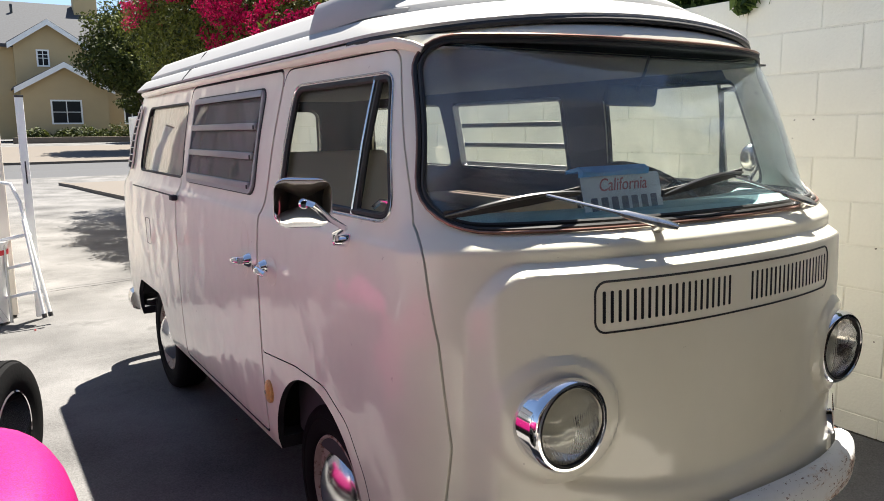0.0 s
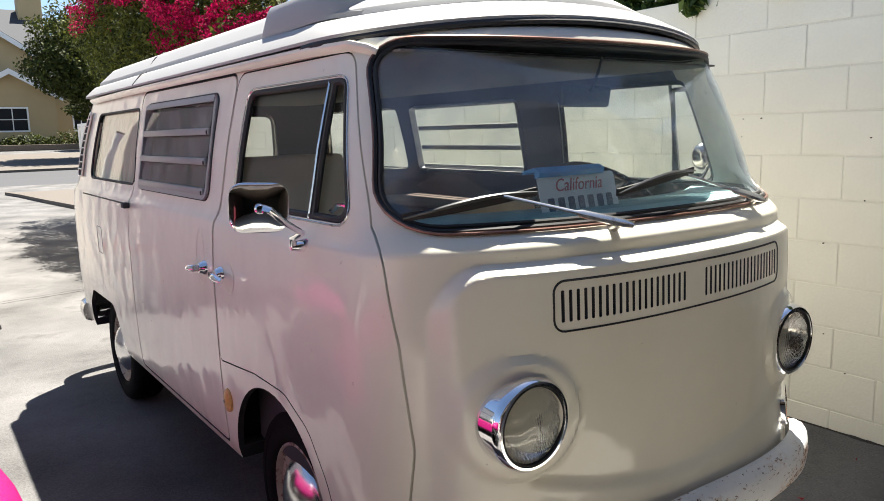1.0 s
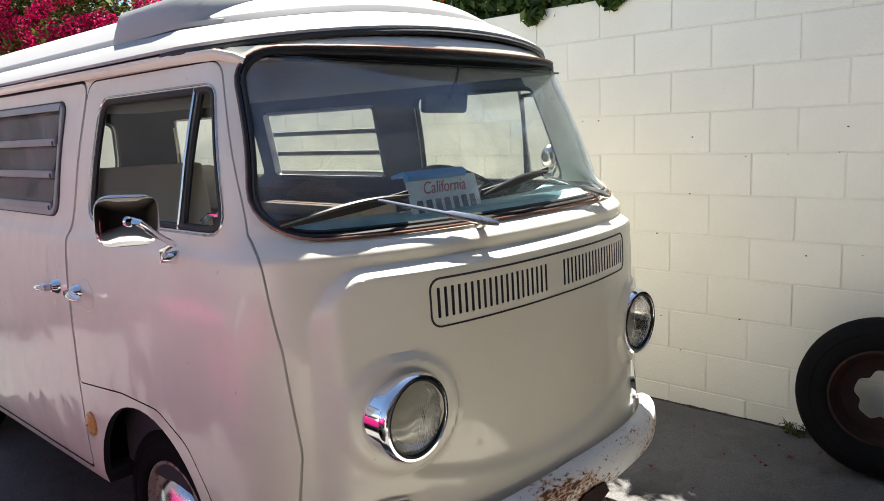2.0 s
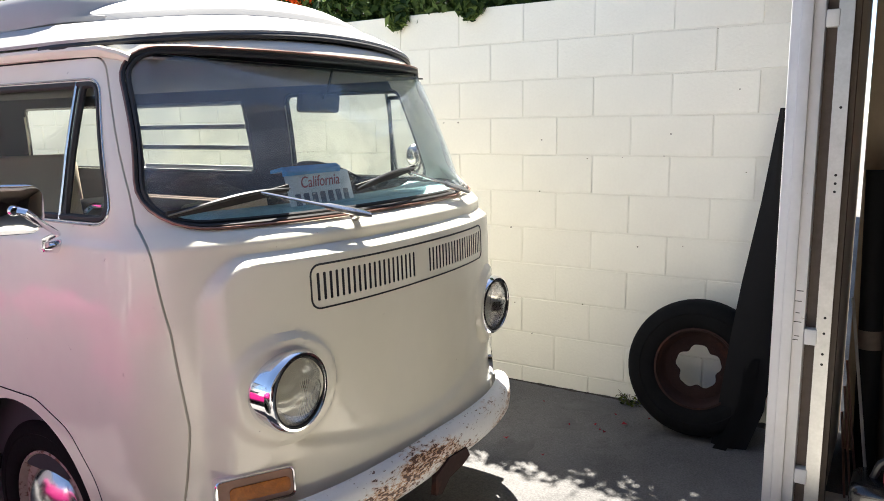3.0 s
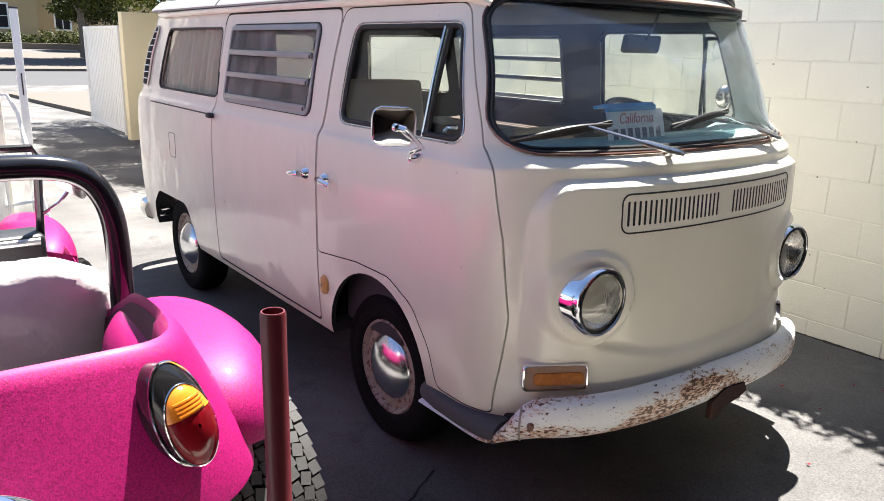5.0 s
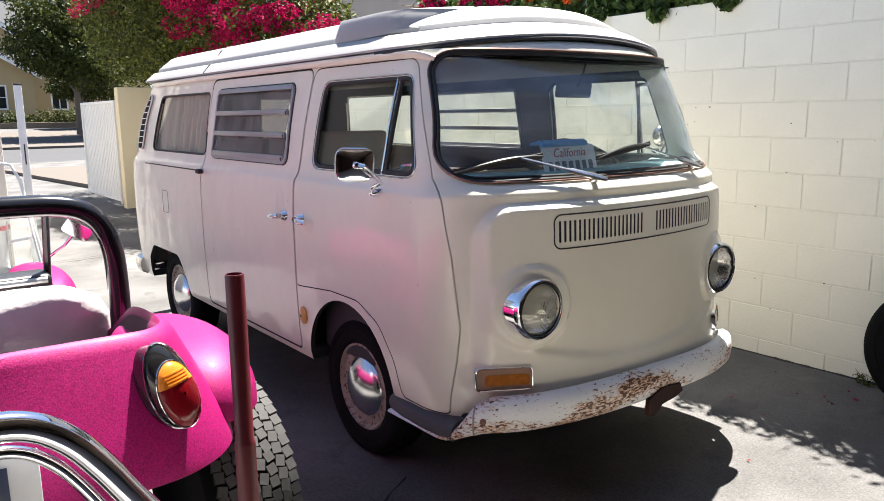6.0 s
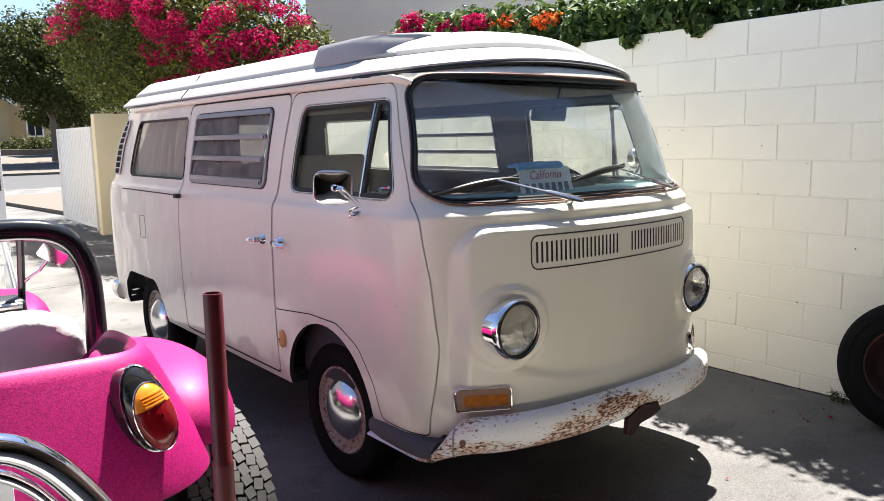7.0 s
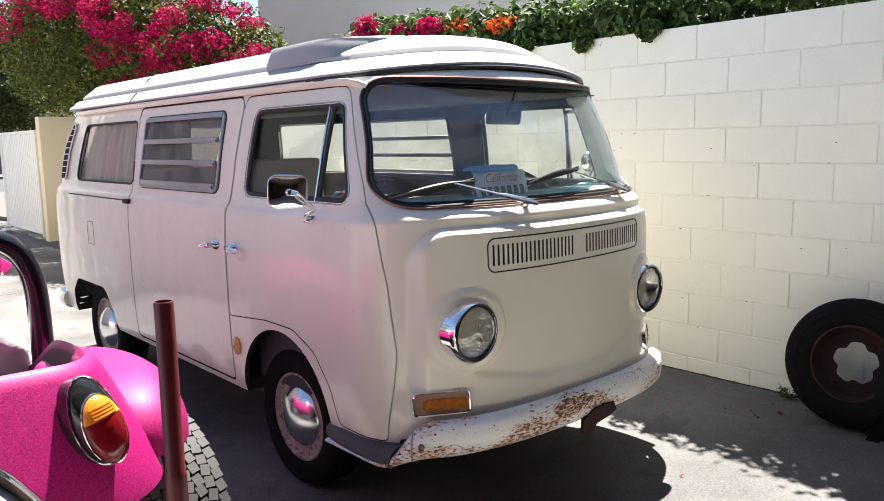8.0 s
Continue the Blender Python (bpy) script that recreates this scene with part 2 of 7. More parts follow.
def box(bm, x0, x1, y0, y1, z0, z1, bevel=0.0, seg=2, m=None):
    made = bmesh.ops.create_cube(bm, size=1)["verts"]
    bmesh.ops.scale(bm, vec=(abs(x1 - x0), abs(y1 - y0), abs(z1 - z0)), verts=made)
    bmesh.ops.translate(bm, vec=((x0 + x1) / 2, (y0 + y1) / 2, (z0 + z1) / 2), verts=made)
    if bevel:
        edges = list({e for v in made for e in v.link_edges})
        res = bmesh.ops.bevel(bm, geom=edges, offset=bevel, segments=seg, affect="EDGES", profile=0.5, clamp_overlap=True)
        made = [v for v in res["verts"] if v.is_valid]
        made = list({v for f in res["faces"] for v in f.verts} | set(made))
    if m is not None:
        seen, stack = set(made), list(made)
        while stack:
            for e in stack.pop().link_edges:
                for v in e.verts:
                    if v not in seen:
                        seen.add(v), stack.append(v)
        bmesh.ops.transform(bm, matrix=m, verts=list(seen))
    return bm


def rings(bm, loops, closed=True, caps=True, loop=False):
    """Skins a list of equal rings of points."""
    vs = [[bm.verts.new(p) for p in ring] for ring in loops]
    n = len(vs[0])
    pairs = list(zip(vs, vs[1:])) + ([(vs[-1], vs[0])] if loop else [])
    for a, b in pairs:
        for i in range(n if closed else n - 1):
            j = (i + 1) % n
            bm.faces.new((a[i], a[j], b[j], b[i]))
    if caps and not loop and closed:
        bm.faces.new(vs[0]), bm.faces.new(vs[-1][::-1])
    return bm


def tube(bm, pts, r, n=8, loop=False, flat=1.0):
    """A round bar along points; r may be a list."""
    pts = [Vector(p) for p in pts]
    k = len(pts)
    rs = r if isinstance(r, (list, tuple)) else [r] * k
    up, loops = None, []
    for i, p in enumerate(pts):
        a = pts[(i - 1) % k] if loop or i else p
        b = pts[(i + 1) % k] if loop or i < k - 1 else p
        d = (b - a).normalized()
        if up is None:
            up = d.orthogonal().normalized()
        up = (up - d * up.dot(d)).normalized()
        side = d.cross(up)
        loops.append([p + (up * math.cos(q) + side * math.sin(q) * flat) * rs[i] for q in (2 * math.pi * j / n for j in range(n))])
    return rings(bm, loops, True, True, loop)


def lathe(bm, profile, m=Matrix(), n=32, caps=True):
    """Turns (radius, height) pairs round the local z axis."""
    loops = [[m @ Vector((max(r, 1e-4) * math.cos(2 * math.pi * i / n), max(r, 1e-4) * math.sin(2 * math.pi * i / n), h)) for i in range(n)] for r, h in profile]
    return rings(bm, loops, True, caps)


def smooth_path(pts, k=4):
    """A Catmull-Rom curve through the points."""
    p = [Vector(q) for q in pts]
    p = [p[0] * 2 - p[1]] + p + [p[-1] * 2 - p[-2]]
    out = []
    for a, b, c, d in zip(p, p[1:], p[2:], p[3:]):
        for i in range(k):
            t = i / k
            out.append(0.5 * (2 * b + (c - a) * t + (2 * a - 5 * b + 4 * c - d) * t * t + (3 * b - a - 3 * c + d) * t ** 3))
    return out + [p[-2]]


def rrect(x0, x1, z0, z1, r, n=5):
    """A rounded rectangle as 2D points; r: one radius or four (from the lower left, anticlockwise)."""
    r = r if isinstance(r, (list, tuple)) else [r] * 4
    pts = []
    for (cx, cz, q), a in zip(((x0 + r[0], z0 + r[0], r[0]), (x1 - r[1], z0 + r[1], r[1]), (x1 - r[2], z1 - r[2], r[2]), (x0 + r[3], z1 - r[3], r[3])), (180, 270, 0, 90)):
        pts += [(cx + q * math.cos(radians(a + 90 * i / n)), cz + q * math.sin(radians(a + 90 * i / n))) for i in range(n + 1)]
    return pts


def rpoly(corners, r, n=5):
    """A polygon with rounded corners; r: one radius or one for each corner."""
    out, k = [], len(corners)
    r = r if isinstance(r, (list, tuple)) else [r] * k
    for i, c in enumerate(corners):
        c, a, b = Vector(c), Vector(corners[i - 1]), Vector(corners[(i + 1) % k])
        u, v = (a - c).normalized(), (b - c).normalized()
        half = max(0.2, u.angle(v) / 2)
        cut = min(r[i] / math.tan(half), (a - c).length * 0.49, (b - c).length * 0.49)
        p, q = c + u * cut, c + v * cut
        for j in range(n + 1):
            t = j / n
            out.append(tuple((1 - t) ** 2 * p + 2 * t * (1 - t) * c + t * t * q))
    return out


def prism(bm, outline, put, lo, hi):
    return rings(bm, [[put(a, b, lo) for a, b in outline], [put(a, b, hi) for a, b in outline]])


def boolean(target, cutters, op="DIFFERENCE"):
    """The mesh of target after cutting; both are meshes."""
    a = new("work", target)
    tools = []
    for c in cutters:
        t = new("tool", c)
        tools.append(t)
        mod = a.modifiers.new("cut", "BOOLEAN")
        mod.operation, mod.solver, mod.object = op, "EXACT", t
    bpy.context.view_layer.update()
    got = bpy.data.meshes.new_from_object(a.evaluated_get(bpy.context.evaluated_depsgraph_get()))
    for o in [a] + tools:
        bpy.data.objects.remove(o)
    return got


def as_mesh(bm):
    me = bpy.data.meshes.new("m")
    bmesh.ops.recalc_face_normals(bm, faces=bm.faces)
    bm.to_mesh(me)
    bm.free()
    return me


def smooth_curve(xs, ys):
    """A monotone cubic through the pairs."""
    xs, ys = np.array(xs, float), np.array(ys, float)
    d = np.diff(ys) / np.diff(xs)
    m = np.r_[d[0], [0 if p * q <= 0 else 2 * p * q / (p + q) for p, q in zip(d, d[1:])], d[-1]]

    def f(x):
        x = min(max(x, xs[0]), xs[-1])
        i = min(int(np.searchsorted(xs, x, side="right")) - 1, len(d) - 1)
        h = xs[i + 1] - xs[i]
        t = (x - xs[i]) / h
        return float((2 * t ** 3 - 3 * t * t + 1) * ys[i] + (t ** 3 - 2 * t * t + t) * h * m[i] + (3 * t * t - 2 * t ** 3) * ys[i + 1] + (t ** 3 - t * t) * h * m[i + 1])
    return f


def step(a, b, x):
    t = min(1, max(0, (x - a) / (b - a)))
    return t * t * (3 - 2 * t)


def leaf_mat(name, base, other, rough=0.6, light=0.25):
    """Leaves or petals: each island its own shade between two colours, with a little light coming through."""
    m = bpy.data.materials.new(name)
    m.use_nodes = True
    n, l = m.node_tree.nodes, m.node_tree.links
    b = n["Principled BSDF"]
    geo, mix = n.new("ShaderNodeNewGeometry"), n.new("ShaderNodeMix")
    mix.data_type = "RGBA"
    mix.inputs[6].default_value, mix.inputs[7].default_value = (*base, 1), (*other, 1)
    l.new(geo.outputs["Random Per Island"], mix.inputs[0]), l.new(mix.outputs[2], b.inputs["Base Color"])
    b.inputs["Roughness"].default_value = rough
    b.inputs["Specular IOR Level"].default_value = 0.2
    tl, ms = n.new("ShaderNodeBsdfTranslucent"), n.new("ShaderNodeMixShader")
    l.new(mix.outputs[2], tl.inputs[0])
    ms.inputs[0].default_value = light
    l.new(b.outputs[0], ms.inputs[1]), l.new(tl.outputs[0], ms.inputs[2])
    l.new(ms.outputs[0], n["Material Output"].inputs["Surface"])
    return m


def flakes_mat(name):
    """Metal-flake pink gel-coat: fine sparkling grains under a clear coat."""
    m = mat(name, (0.30, 0.005, 0.102), 0.5, vary=0.06, scale=3, fine=30, bump=0.01, coat=0.06, spec=0.25)
    n, l = m.node_tree.nodes, m.node_tree.links
    b = n["Principled BSDF"]
    co, vo, rp = n.new("ShaderNodeTexCoord"), n.new("ShaderNodeTexVoronoi"), n.new("ShaderNodeMapRange")
    vo.inputs["Scale"].default_value = 400
    l.new(co.outputs["Object"], vo.inputs["Vector"])
    rp.inputs[1].default_value, rp.inputs[2].default_value = 0.25, 0.9
    rp.inputs[3].default_value, rp.inputs[4].default_value = 0.0, 0.14
    sp = n.new("ShaderNodeSeparateColor")
    l.new(vo.outputs["Color"], sp.inputs[0]), l.new(sp.outputs[0], rp.inputs[0]), l.new(rp.outputs[0], b.inputs["Metallic"])
    grain, tone = n.new("ShaderNodeMapRange"), n.new("ShaderNodeVectorMath")
    grain.inputs[3].default_value, grain.inputs[4].default_value = 0.72, 1.36
    tone.operation = "SCALE"
    l.new(sp.outputs[2], grain.inputs[0]), l.new(b.inputs["Base Color"].links[0].from_socket, tone.inputs[0])
    l.new(grain.outputs[0], tone.inputs["Scale"]), l.new(tone.outputs[0], b.inputs["Base Color"])
    nm = n.new("ShaderNodeBump")
    nm.inputs["Strength"].default_value, nm.inputs["Distance"].default_value = 0.35, 0.002
    l.new(sp.outputs[1], nm.inputs["Height"]), l.new(nm.outputs[0], b.inputs["Normal"])
    return m


# the tub's pink with shade painted in
TUB_SHADE = mat("shaded_tub_inside", (0.045, 0.006, 0.022), 0.6, vary=0.2, scale=8, bump=0.1)
PINK = flakes_mat("pink_metal_flake")
STUCCO = mat("pale_stucco", (0.62, 0.57, 0.51), 0.9, vary=0.05, scale=2, fine=120, bump=0.5)
HOUSE = mat("yellow_stucco", (0.46, 0.35, 0.195), 0.9, vary=0.05, scale=1.5, fine=60, bump=0.3)
YELLOW_WALL = mat("yellow_painted_wall", (0.76, 0.68, 0.47), 0.85, vary=0.05, scale=2, fine=60, bump=0.3)
TRIM = mat("white_trim", (0.80, 0.80, 0.78), 0.6, vary=0.04, scale=5, fine=60, bump=0.1)
JAMB = mat("scuffed_white_jamb", (0.78, 0.77, 0.77), 0.5, vary=0.04, scale=8, fine=60, bump=0.12, second=(0.40, 0.34, 0.28), amount=-0.12, patch=16, edge=0.03)
SHINGLE = mat("grey_shingles", (0.055, 0.057, 0.064), 0.9, vary=0.25, scale=8, fine=40, bump=0.5)
ASPHALT = mat("asphalt", (0.05, 0.05, 0.054), 0.9, vary=0.12, scale=1.5, fine=150, bump=0.4)
PALE_CONCRETE = mat("pale_concrete", (0.105, 0.088, 0.073), 0.9, vary=0.08, scale=1.0, fine=80, bump=0.3)
BARK = mat("bark", (0.14, 0.11, 0.085), 0.9, vary=0.25, scale=14, fine=70, bump=0.6)
GALV = mat("galvanised_steel", (0.50, 0.50, 0.49), 0.38, 0.85, vary=0.12, scale=14, fine=90, bump=0.05)
MAROON = mat("maroon_paint", (0.105, 0.012, 0.019), 0.4, vary=0.15, scale=10, fine=60, bump=0.05, second=(0.22, 0.07, 0.06), amount=0.06, patch=9)
# floor made much paler than the drive, to bounce sunlight onto the van
GARAGE_FLOOR = mat("smooth_garage_floor", (0.56, 0.53, 0.48), 0.6, vary=0.1, scale=2, fine=60, bump=0.1)
# darker copy of the garage board, dimness painted into unseen walls and roof
SHADED_BOARD = mat("shaded_garage_board", (0.11, 0.088, 0.07), 0.85, vary=0.3, scale=3, fine=30, bump=0.2)
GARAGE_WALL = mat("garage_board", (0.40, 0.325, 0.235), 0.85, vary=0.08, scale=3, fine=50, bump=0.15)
BROWN_WOOD = mat("brown_board", (0.10, 0.075, 0.06), 0.7, vary=0.25, scale=5, fine=50, bump=0.15)
RUST_RIM = mat("rusty_brown_rim", (0.032, 0.015, 0.013), 0.8, vary=0.35, scale=12, bump=0.3, spec=0.25, second=(0.060, 0.022, 0.015), amount=0.16, patch=8)
BLACK_SHEET = mat("black_sheet", (0.008, 0.008, 0.009), 0.75, vary=0.2, scale=7, fine=60, bump=0.2, spec=0.2)
BLACK_GLOSS = mat("black_gloss", (0.012, 0.012, 0.013), 0.16, vary=0.1, scale=9, bump=0.0, coat=0.5)
COVER = mat("clear_seat_cover", (0.74, 0.68, 0.69), 0.24, vary=0.08, scale=9, fine=24, bump=1.0, coat=0.5)
RED_LENS = mat("red_lens", (0.15, 0.003, 0.007), 0.14, vary=0.15, scale=30, bump=0.03, coat=0.2, spec=0.3)
RED_PLASTIC = mat("red_plastic", (0.55, 0.02, 0.03), 0.35, vary=0.06, scale=12, bump=0.03)
WHITE_METAL = mat("white_metal", (0.78, 0.78, 0.77), 0.45, vary=0.05, scale=10, bump=0.03)
LEAF = leaf_mat("green_leaf", (0.020, 0.032, 0.006), (0.135, 0.150, 0.026))
DARK_LEAF = leaf_mat("dark_leaf", (0.016, 0.026, 0.005), (0.080, 0.092, 0.018))
PETAL = leaf_mat("magenta_bract", (0.18, 0.002, 0.028), (0.62, 0.008, 0.115), 0.7, 0.3)
ORANGE_PETAL = leaf_mat("orange_petal", (0.75, 0.08, 0.02), (0.85, 0.22, 0.04), 0.6, 0.3)
IVY = leaf_mat("ivy_leaf", (0.018, 0.042, 0.014), (0.12, 0.18, 0.045))

# ---- ground and block wall ----
# the ground: flat drive and street, then a yard that rises towards the house
bm = bmesh.new()
rings(bm, [[Vector((x, y, z - 0.045 * step(1.75, 0.8, x) * step(9, 5, y))) for x in (-400, -60, -20, -5, -2, 0, *(0.8 + 0.05 * i for i in range(20)), 5, 20, 60, 400)] for y, z in ((-60, 0.018), (-3, 0.018), (3, 0.018), (12, -0.006), (22, 0), (30, 0.12), (36, 0.40), (44, 0.95), (48, 1.05), (80, 1.1), (900, 1.1))], False, False)
tagged(part("ground", bm, CONCRETE, None, smooth=0), "grey stained concrete drive and ground", "ground", "", "structure")
bm = bmesh.new()
rings(bm, [[Vector((x, y, z + 0.004)) for x in (-60, 60)] for y, z in ((22.5, 0.0), (30, 0.12), (33.0, 0.26))], False, False)
tagged(part("road", bm, ASPHALT, None, smooth=0), "grey asphalt street beyond the drive", "road", "", "structure")
bm = bmesh.new()
rings(bm, [[Vector((x, y, z + 0.10)) for x in (-60, 60)] for y, z in ((33.0, 0.26), (36.0, 0.40), (41.5, 0.78))] , False, False)
tagged(part("pavement", bm, PALE_CONCRETE, None, smooth=0), "pale far pavement in front of the house", "pavement", "", "structure")
bm = bmesh.new()
rings(bm, [[Vector((x, 32.95, 0.26)), Vector((x, 33.1, 0.27)), Vector((x, 33.1, 0.365)), Vector((x, 32.95, 0.362))] for x in (-60, 60)])
tagged(part("kerb", bm, PALE_CONCRETE, None, smooth=0), "pale concrete kerb of the street", "kerb", "", "structure")
# near kerb that bounds the apron beside the drive
bm = bmesh.new()
rings(bm, [[Vector((x, y, 0.0)), Vector((x + 0.13, y, 0.0)), Vector((x + 0.13, y, 0.09)), Vector((x, y, 0.085))] for x, y in ((0.57, 22.4), (0.78, 21.0), (1.0, 18.5), (1.32, 15.5), (1.54, 13.2))])
tagged(part("apron_kerb", bm, PALE_CONCRETE, None), "low broken kerb beside the drive", "kerb", "", "structure")
bm = bmesh.new()
rings(bm, [[Vector((x + 0.1, y, 0.06)), Vector((9, y, 0.06))] for x, y in ((0.57, 22.4), (0.78, 21.0), (1.0, 18.5), (1.32, 15.5), (1.54, 13.2))], False, False)
tagged(part("apron", bm, PALE_CONCRETE, None, smooth=0), "pale concrete apron beside the drive", "pavement", "", "structure")

WALL_X, COURSE, WALL_END = 1.79, 0.2032, 10.4
wall = thing("wall_east", "cream-painted concrete block wall beside the van", "wall", kind="structure")
bm = bmesh.new()
box(bm, WALL_X + 0.0042, WALL_X + 0.20, -1.955, WALL_END, -0.05, 2.145)
part("wall_core", bm, MORTAR, wall, smooth=0)
bm = bmesh.new()
box(bm, 0.0, 0.05, -0.1998, 0.1998, 0.0034, COURSE - 0.0034, 0.0035, 2)
block_mesh = as_mesh(bm)
block_mesh.materials.append(WALL)
bm = bmesh.new()
box(bm, 0.0, 0.05, -0.1998, 0.1998, -0.04, 0.1135, 0.0035, 2)
foot_mesh = as_mesh(bm)
foot_mesh.materials.append(WALL)
for k in range(-1, 10):
    first = -0.84 + (0.0 if k % 2 else 0.2032)
    for j in range(-6, 28):
        y = first + 0.4064 * j + 0.2032
        if y + 0.2 > WALL_END or y < -1.85:
            continue
        ob = new("block", foot_mesh if k < 0 else block_mesh)
        ob.location, ob.parent = (WALL_X + 0.0015 * math.sin(7.1 * k + 3.7 * j), y, 0.0 if k < 0 else 0.117 + COURSE * k), wall

# small chips in the wall's paint, most of them along the joints
chip_rng = random.Random(41)
bm = bmesh.new()
spots = [(y + 0.043, z + 0.047) for y, z in ((0.04, 1.47), (-0.06, 1.47), (-1.29, 1.40), (-1.26, 1.29), (-0.43, 0.44), (-0.54, 0.27), (-1.28, 0.38), (-1.37, 0.84), (-1.14, 0.82), (-0.59, 1.37))]
for i in range(40):
    y = chip_rng.uniform(-1.7, 2.5)
    z = 0.117 + COURSE * chip_rng.randint(0, 9) + chip_rng.gauss(0, 0.006) if i % 3 else chip_rng.uniform(0.05, 1.9)
    spots.append((y, z))
for y, z in spots:
    r, turn = chip_rng.uniform(0.0014, 0.0040), chip_rng.uniform(0, 6.3)
    ring = [Vector((0, r * chip_rng.uniform(0.6, 1.2) * math.cos(turn + k) * 1.5, r * chip_rng.uniform(0.6, 1.2) * math.sin(turn + k))) for k in (0, 0.9, 1.8, 2.7, 3.6, 4.5, 5.4)]
    rings(bm, [[p + Vector((WALL_X - 0.0025, y, z)) for p in ring], [p * 0.8 + Vector((WALL_X + 0.0035, y, z)) for p in ring]])
part("paint_chip", bm, BROWN_WOOD, wall, "tiny dark chips in the paint", 0)


# ---- the camper van: front axle at y = 0, nose towards -y ----
half_w = smooth_curve((0.34, 0.40, 0.55, 0.80, 1.00, 1.15, 1.195, 1.22, 1.25, 1.45, 1.64, 1.70, 1.74),
                      (0.830, 0.846, 0.856, 0.862, 0.862, 0.855, 0.848, 0.833, 0.822, 0.788, 0.747, 0.733, 0.715))
nose_y = smooth_curve((0.34, 0.42, 0.60, 0.72, 0.95, 1.10, 1.165, 1.185, 1.205, 1.214, 1.224, 1.236, 1.25, 1.27, 1.50, 1.70, 1.74),
                      (-0.922, -0.922, -0.901, -0.902, -0.905, -0.902, -0.899, -0.8985, -0.897, -0.892, -0.882, -0.867, -0.848, -0.828, -0.750, -0.664, -0.644))
tail_y = smooth_curve((0.34, 0.45, 0.70, 1.15, 1.25, 1.70, 1.74), (3.14, 3.19, 3.22, 3.22, 3.19, 3.03, 3.0))
corner_d = smooth_curve((0.34, 0.55, 0.75, 1.15, 1.28, 1.74), (0.38, 0.385, 0.40, 0.40, 0.36, 0.34))
LEVELS = [0.345, 0.36, 0.39, 0.42] + [0.45 + 0.01 * i for i in range(65)] + [1.105 + 0.006 * i for i in range(20)]
LEVELS += [1.225, 1.231, 1.238, 1.246, 1.255, 1.265, 1.275, 1.30, 1.34, 1.39, 1.45, 1.51, 1.57, 1.62, 1.655, 1.685, 1.705, 1.72, 1.735]
NEXP = 2.3


def nose_proud(x, z):
    """How far the pressed nose panel stands proud of the front's general curve."""
    x = abs(x)
    top = 1.151 - 0.10 * max(0.0, (x - 0.62) / 0.12) ** 2.5
    low = 0.553 + 0.30 * x * x
    foot = 1 + 0.34 * step(low + 0.016, low - 0.018, z) * step(0.70, 0.5, x)
    bowl = 0.019 * step(0.164, 0.139, math.hypot(x - 0.570, z - 0.799))
    rise = min(1.0, max(0.0, (top + 0.024 - z) / 0.024))
    rise = 0.7 * rise + 0.3 * rise * rise * (3 - 2 * rise)
    return 0.036 * step(0.755, 0.700, x) * rise * foot * step(0.345, 0.40, z) + bowl


def outline(z, inset=0.0, nf=190, ns=46, nr=30):
    w, yf, yr, d, dr = half_w(z) - inset, nose_y(z) + inset, tail_y(z) - inset, corner_d(z), 0.24
    pts = []
    for i in range(nf + 1):
        a = math.pi * i / nf
        c, q = math.cos(a), math.sin(a)
        x = w * math.copysign(abs(c) ** (2 / NEXP), c)
        y = yf + d - d * abs(q) ** (2 / NEXP)
        if not inset:
            y -= nose_proud(x, z)
        pts.append(Vector((x, y, z)))
    y0, y1 = yf + d, yr - dr
    pts += [Vector((-w, y0 + (y1 - y0) * i / ns, z)) for i in range(1, ns)]
    for i in range(nr + 1):
        a = math.pi * i / nr
        c, q = -math.cos(a), math.sin(a)
        pts.append(Vector((w * math.copysign(abs(c) ** (2 / 3.2), c), y1 + dr * abs(q) ** (2 / 3.2), z)))
    pts += [Vector((w, y1 + (y0 - y1) * i / ns, z)) for i in range(1, ns)]
    return pts


def front_y(x, z):
    """The front's y at x and z."""
    w = half_w(z)
    return nose_y(z) + corner_d(z) * (1 - (1 - min(1, abs(x) / w) ** NEXP) ** (1 / NEXP)) - nose_proud(x, z)


def front_m(x, z, lean=0.0):
    """A pose on the front at x and z: its z axis points out of the body, its y axis up."""
    e = 0.02
    du = Vector((2 * e, front_y(x + e, z) - front_y(x - e, z), 0)).normalized()
    dv = Vector((0, front_y(x, z + e) - front_y(x, z - e), 2 * e)).normalized()
    n = du.cross(dv).normalized()
    v = n.cross(du)
    return Matrix(((du.x, v.x, n.x, x), (du.y, v.y, n.y, front_y(x, z)), (du.z, v.z, n.z, z), (0, 0, 0, 1)))


def by_side(y, z, x):
    return Vector((x, y, z))


def by_front(x, z, y):
    return Vector((x, y, z))


# the van's openings, as outlines in (y, z) for the sides and (x, z) for the ends
WIN_CAB = rpoly([(-0.50, 1.262), (0.305, 1.262), (0.275, 1.638), (-0.395, 1.638)], [0.05, 0.06, 0.06, 0.05])
WIN_MID = rrect(0.565, 1.525, 1.268, 1.640, 0.035)
WIN_REAR = rpoly([(1.635, 1.268), (2.68, 1.268), (2.58, 1.640), (1.665, 1.640)], [0.05, 0.06, 0.07, 0.05])
WIN_FAR = {id(w): [(y + 0.045, z) for y, z in w] for w in (WIN_CAB, WIN_MID, WIN_REAR)}
WIN_FAR[id(WIN_CAB)] = rpoly([(-0.455, 1.262), (0.36, 1.262), (0.335, 1.664), (-0.345, 1.664)], [0.05, 0.06, 0.06, 0.05])
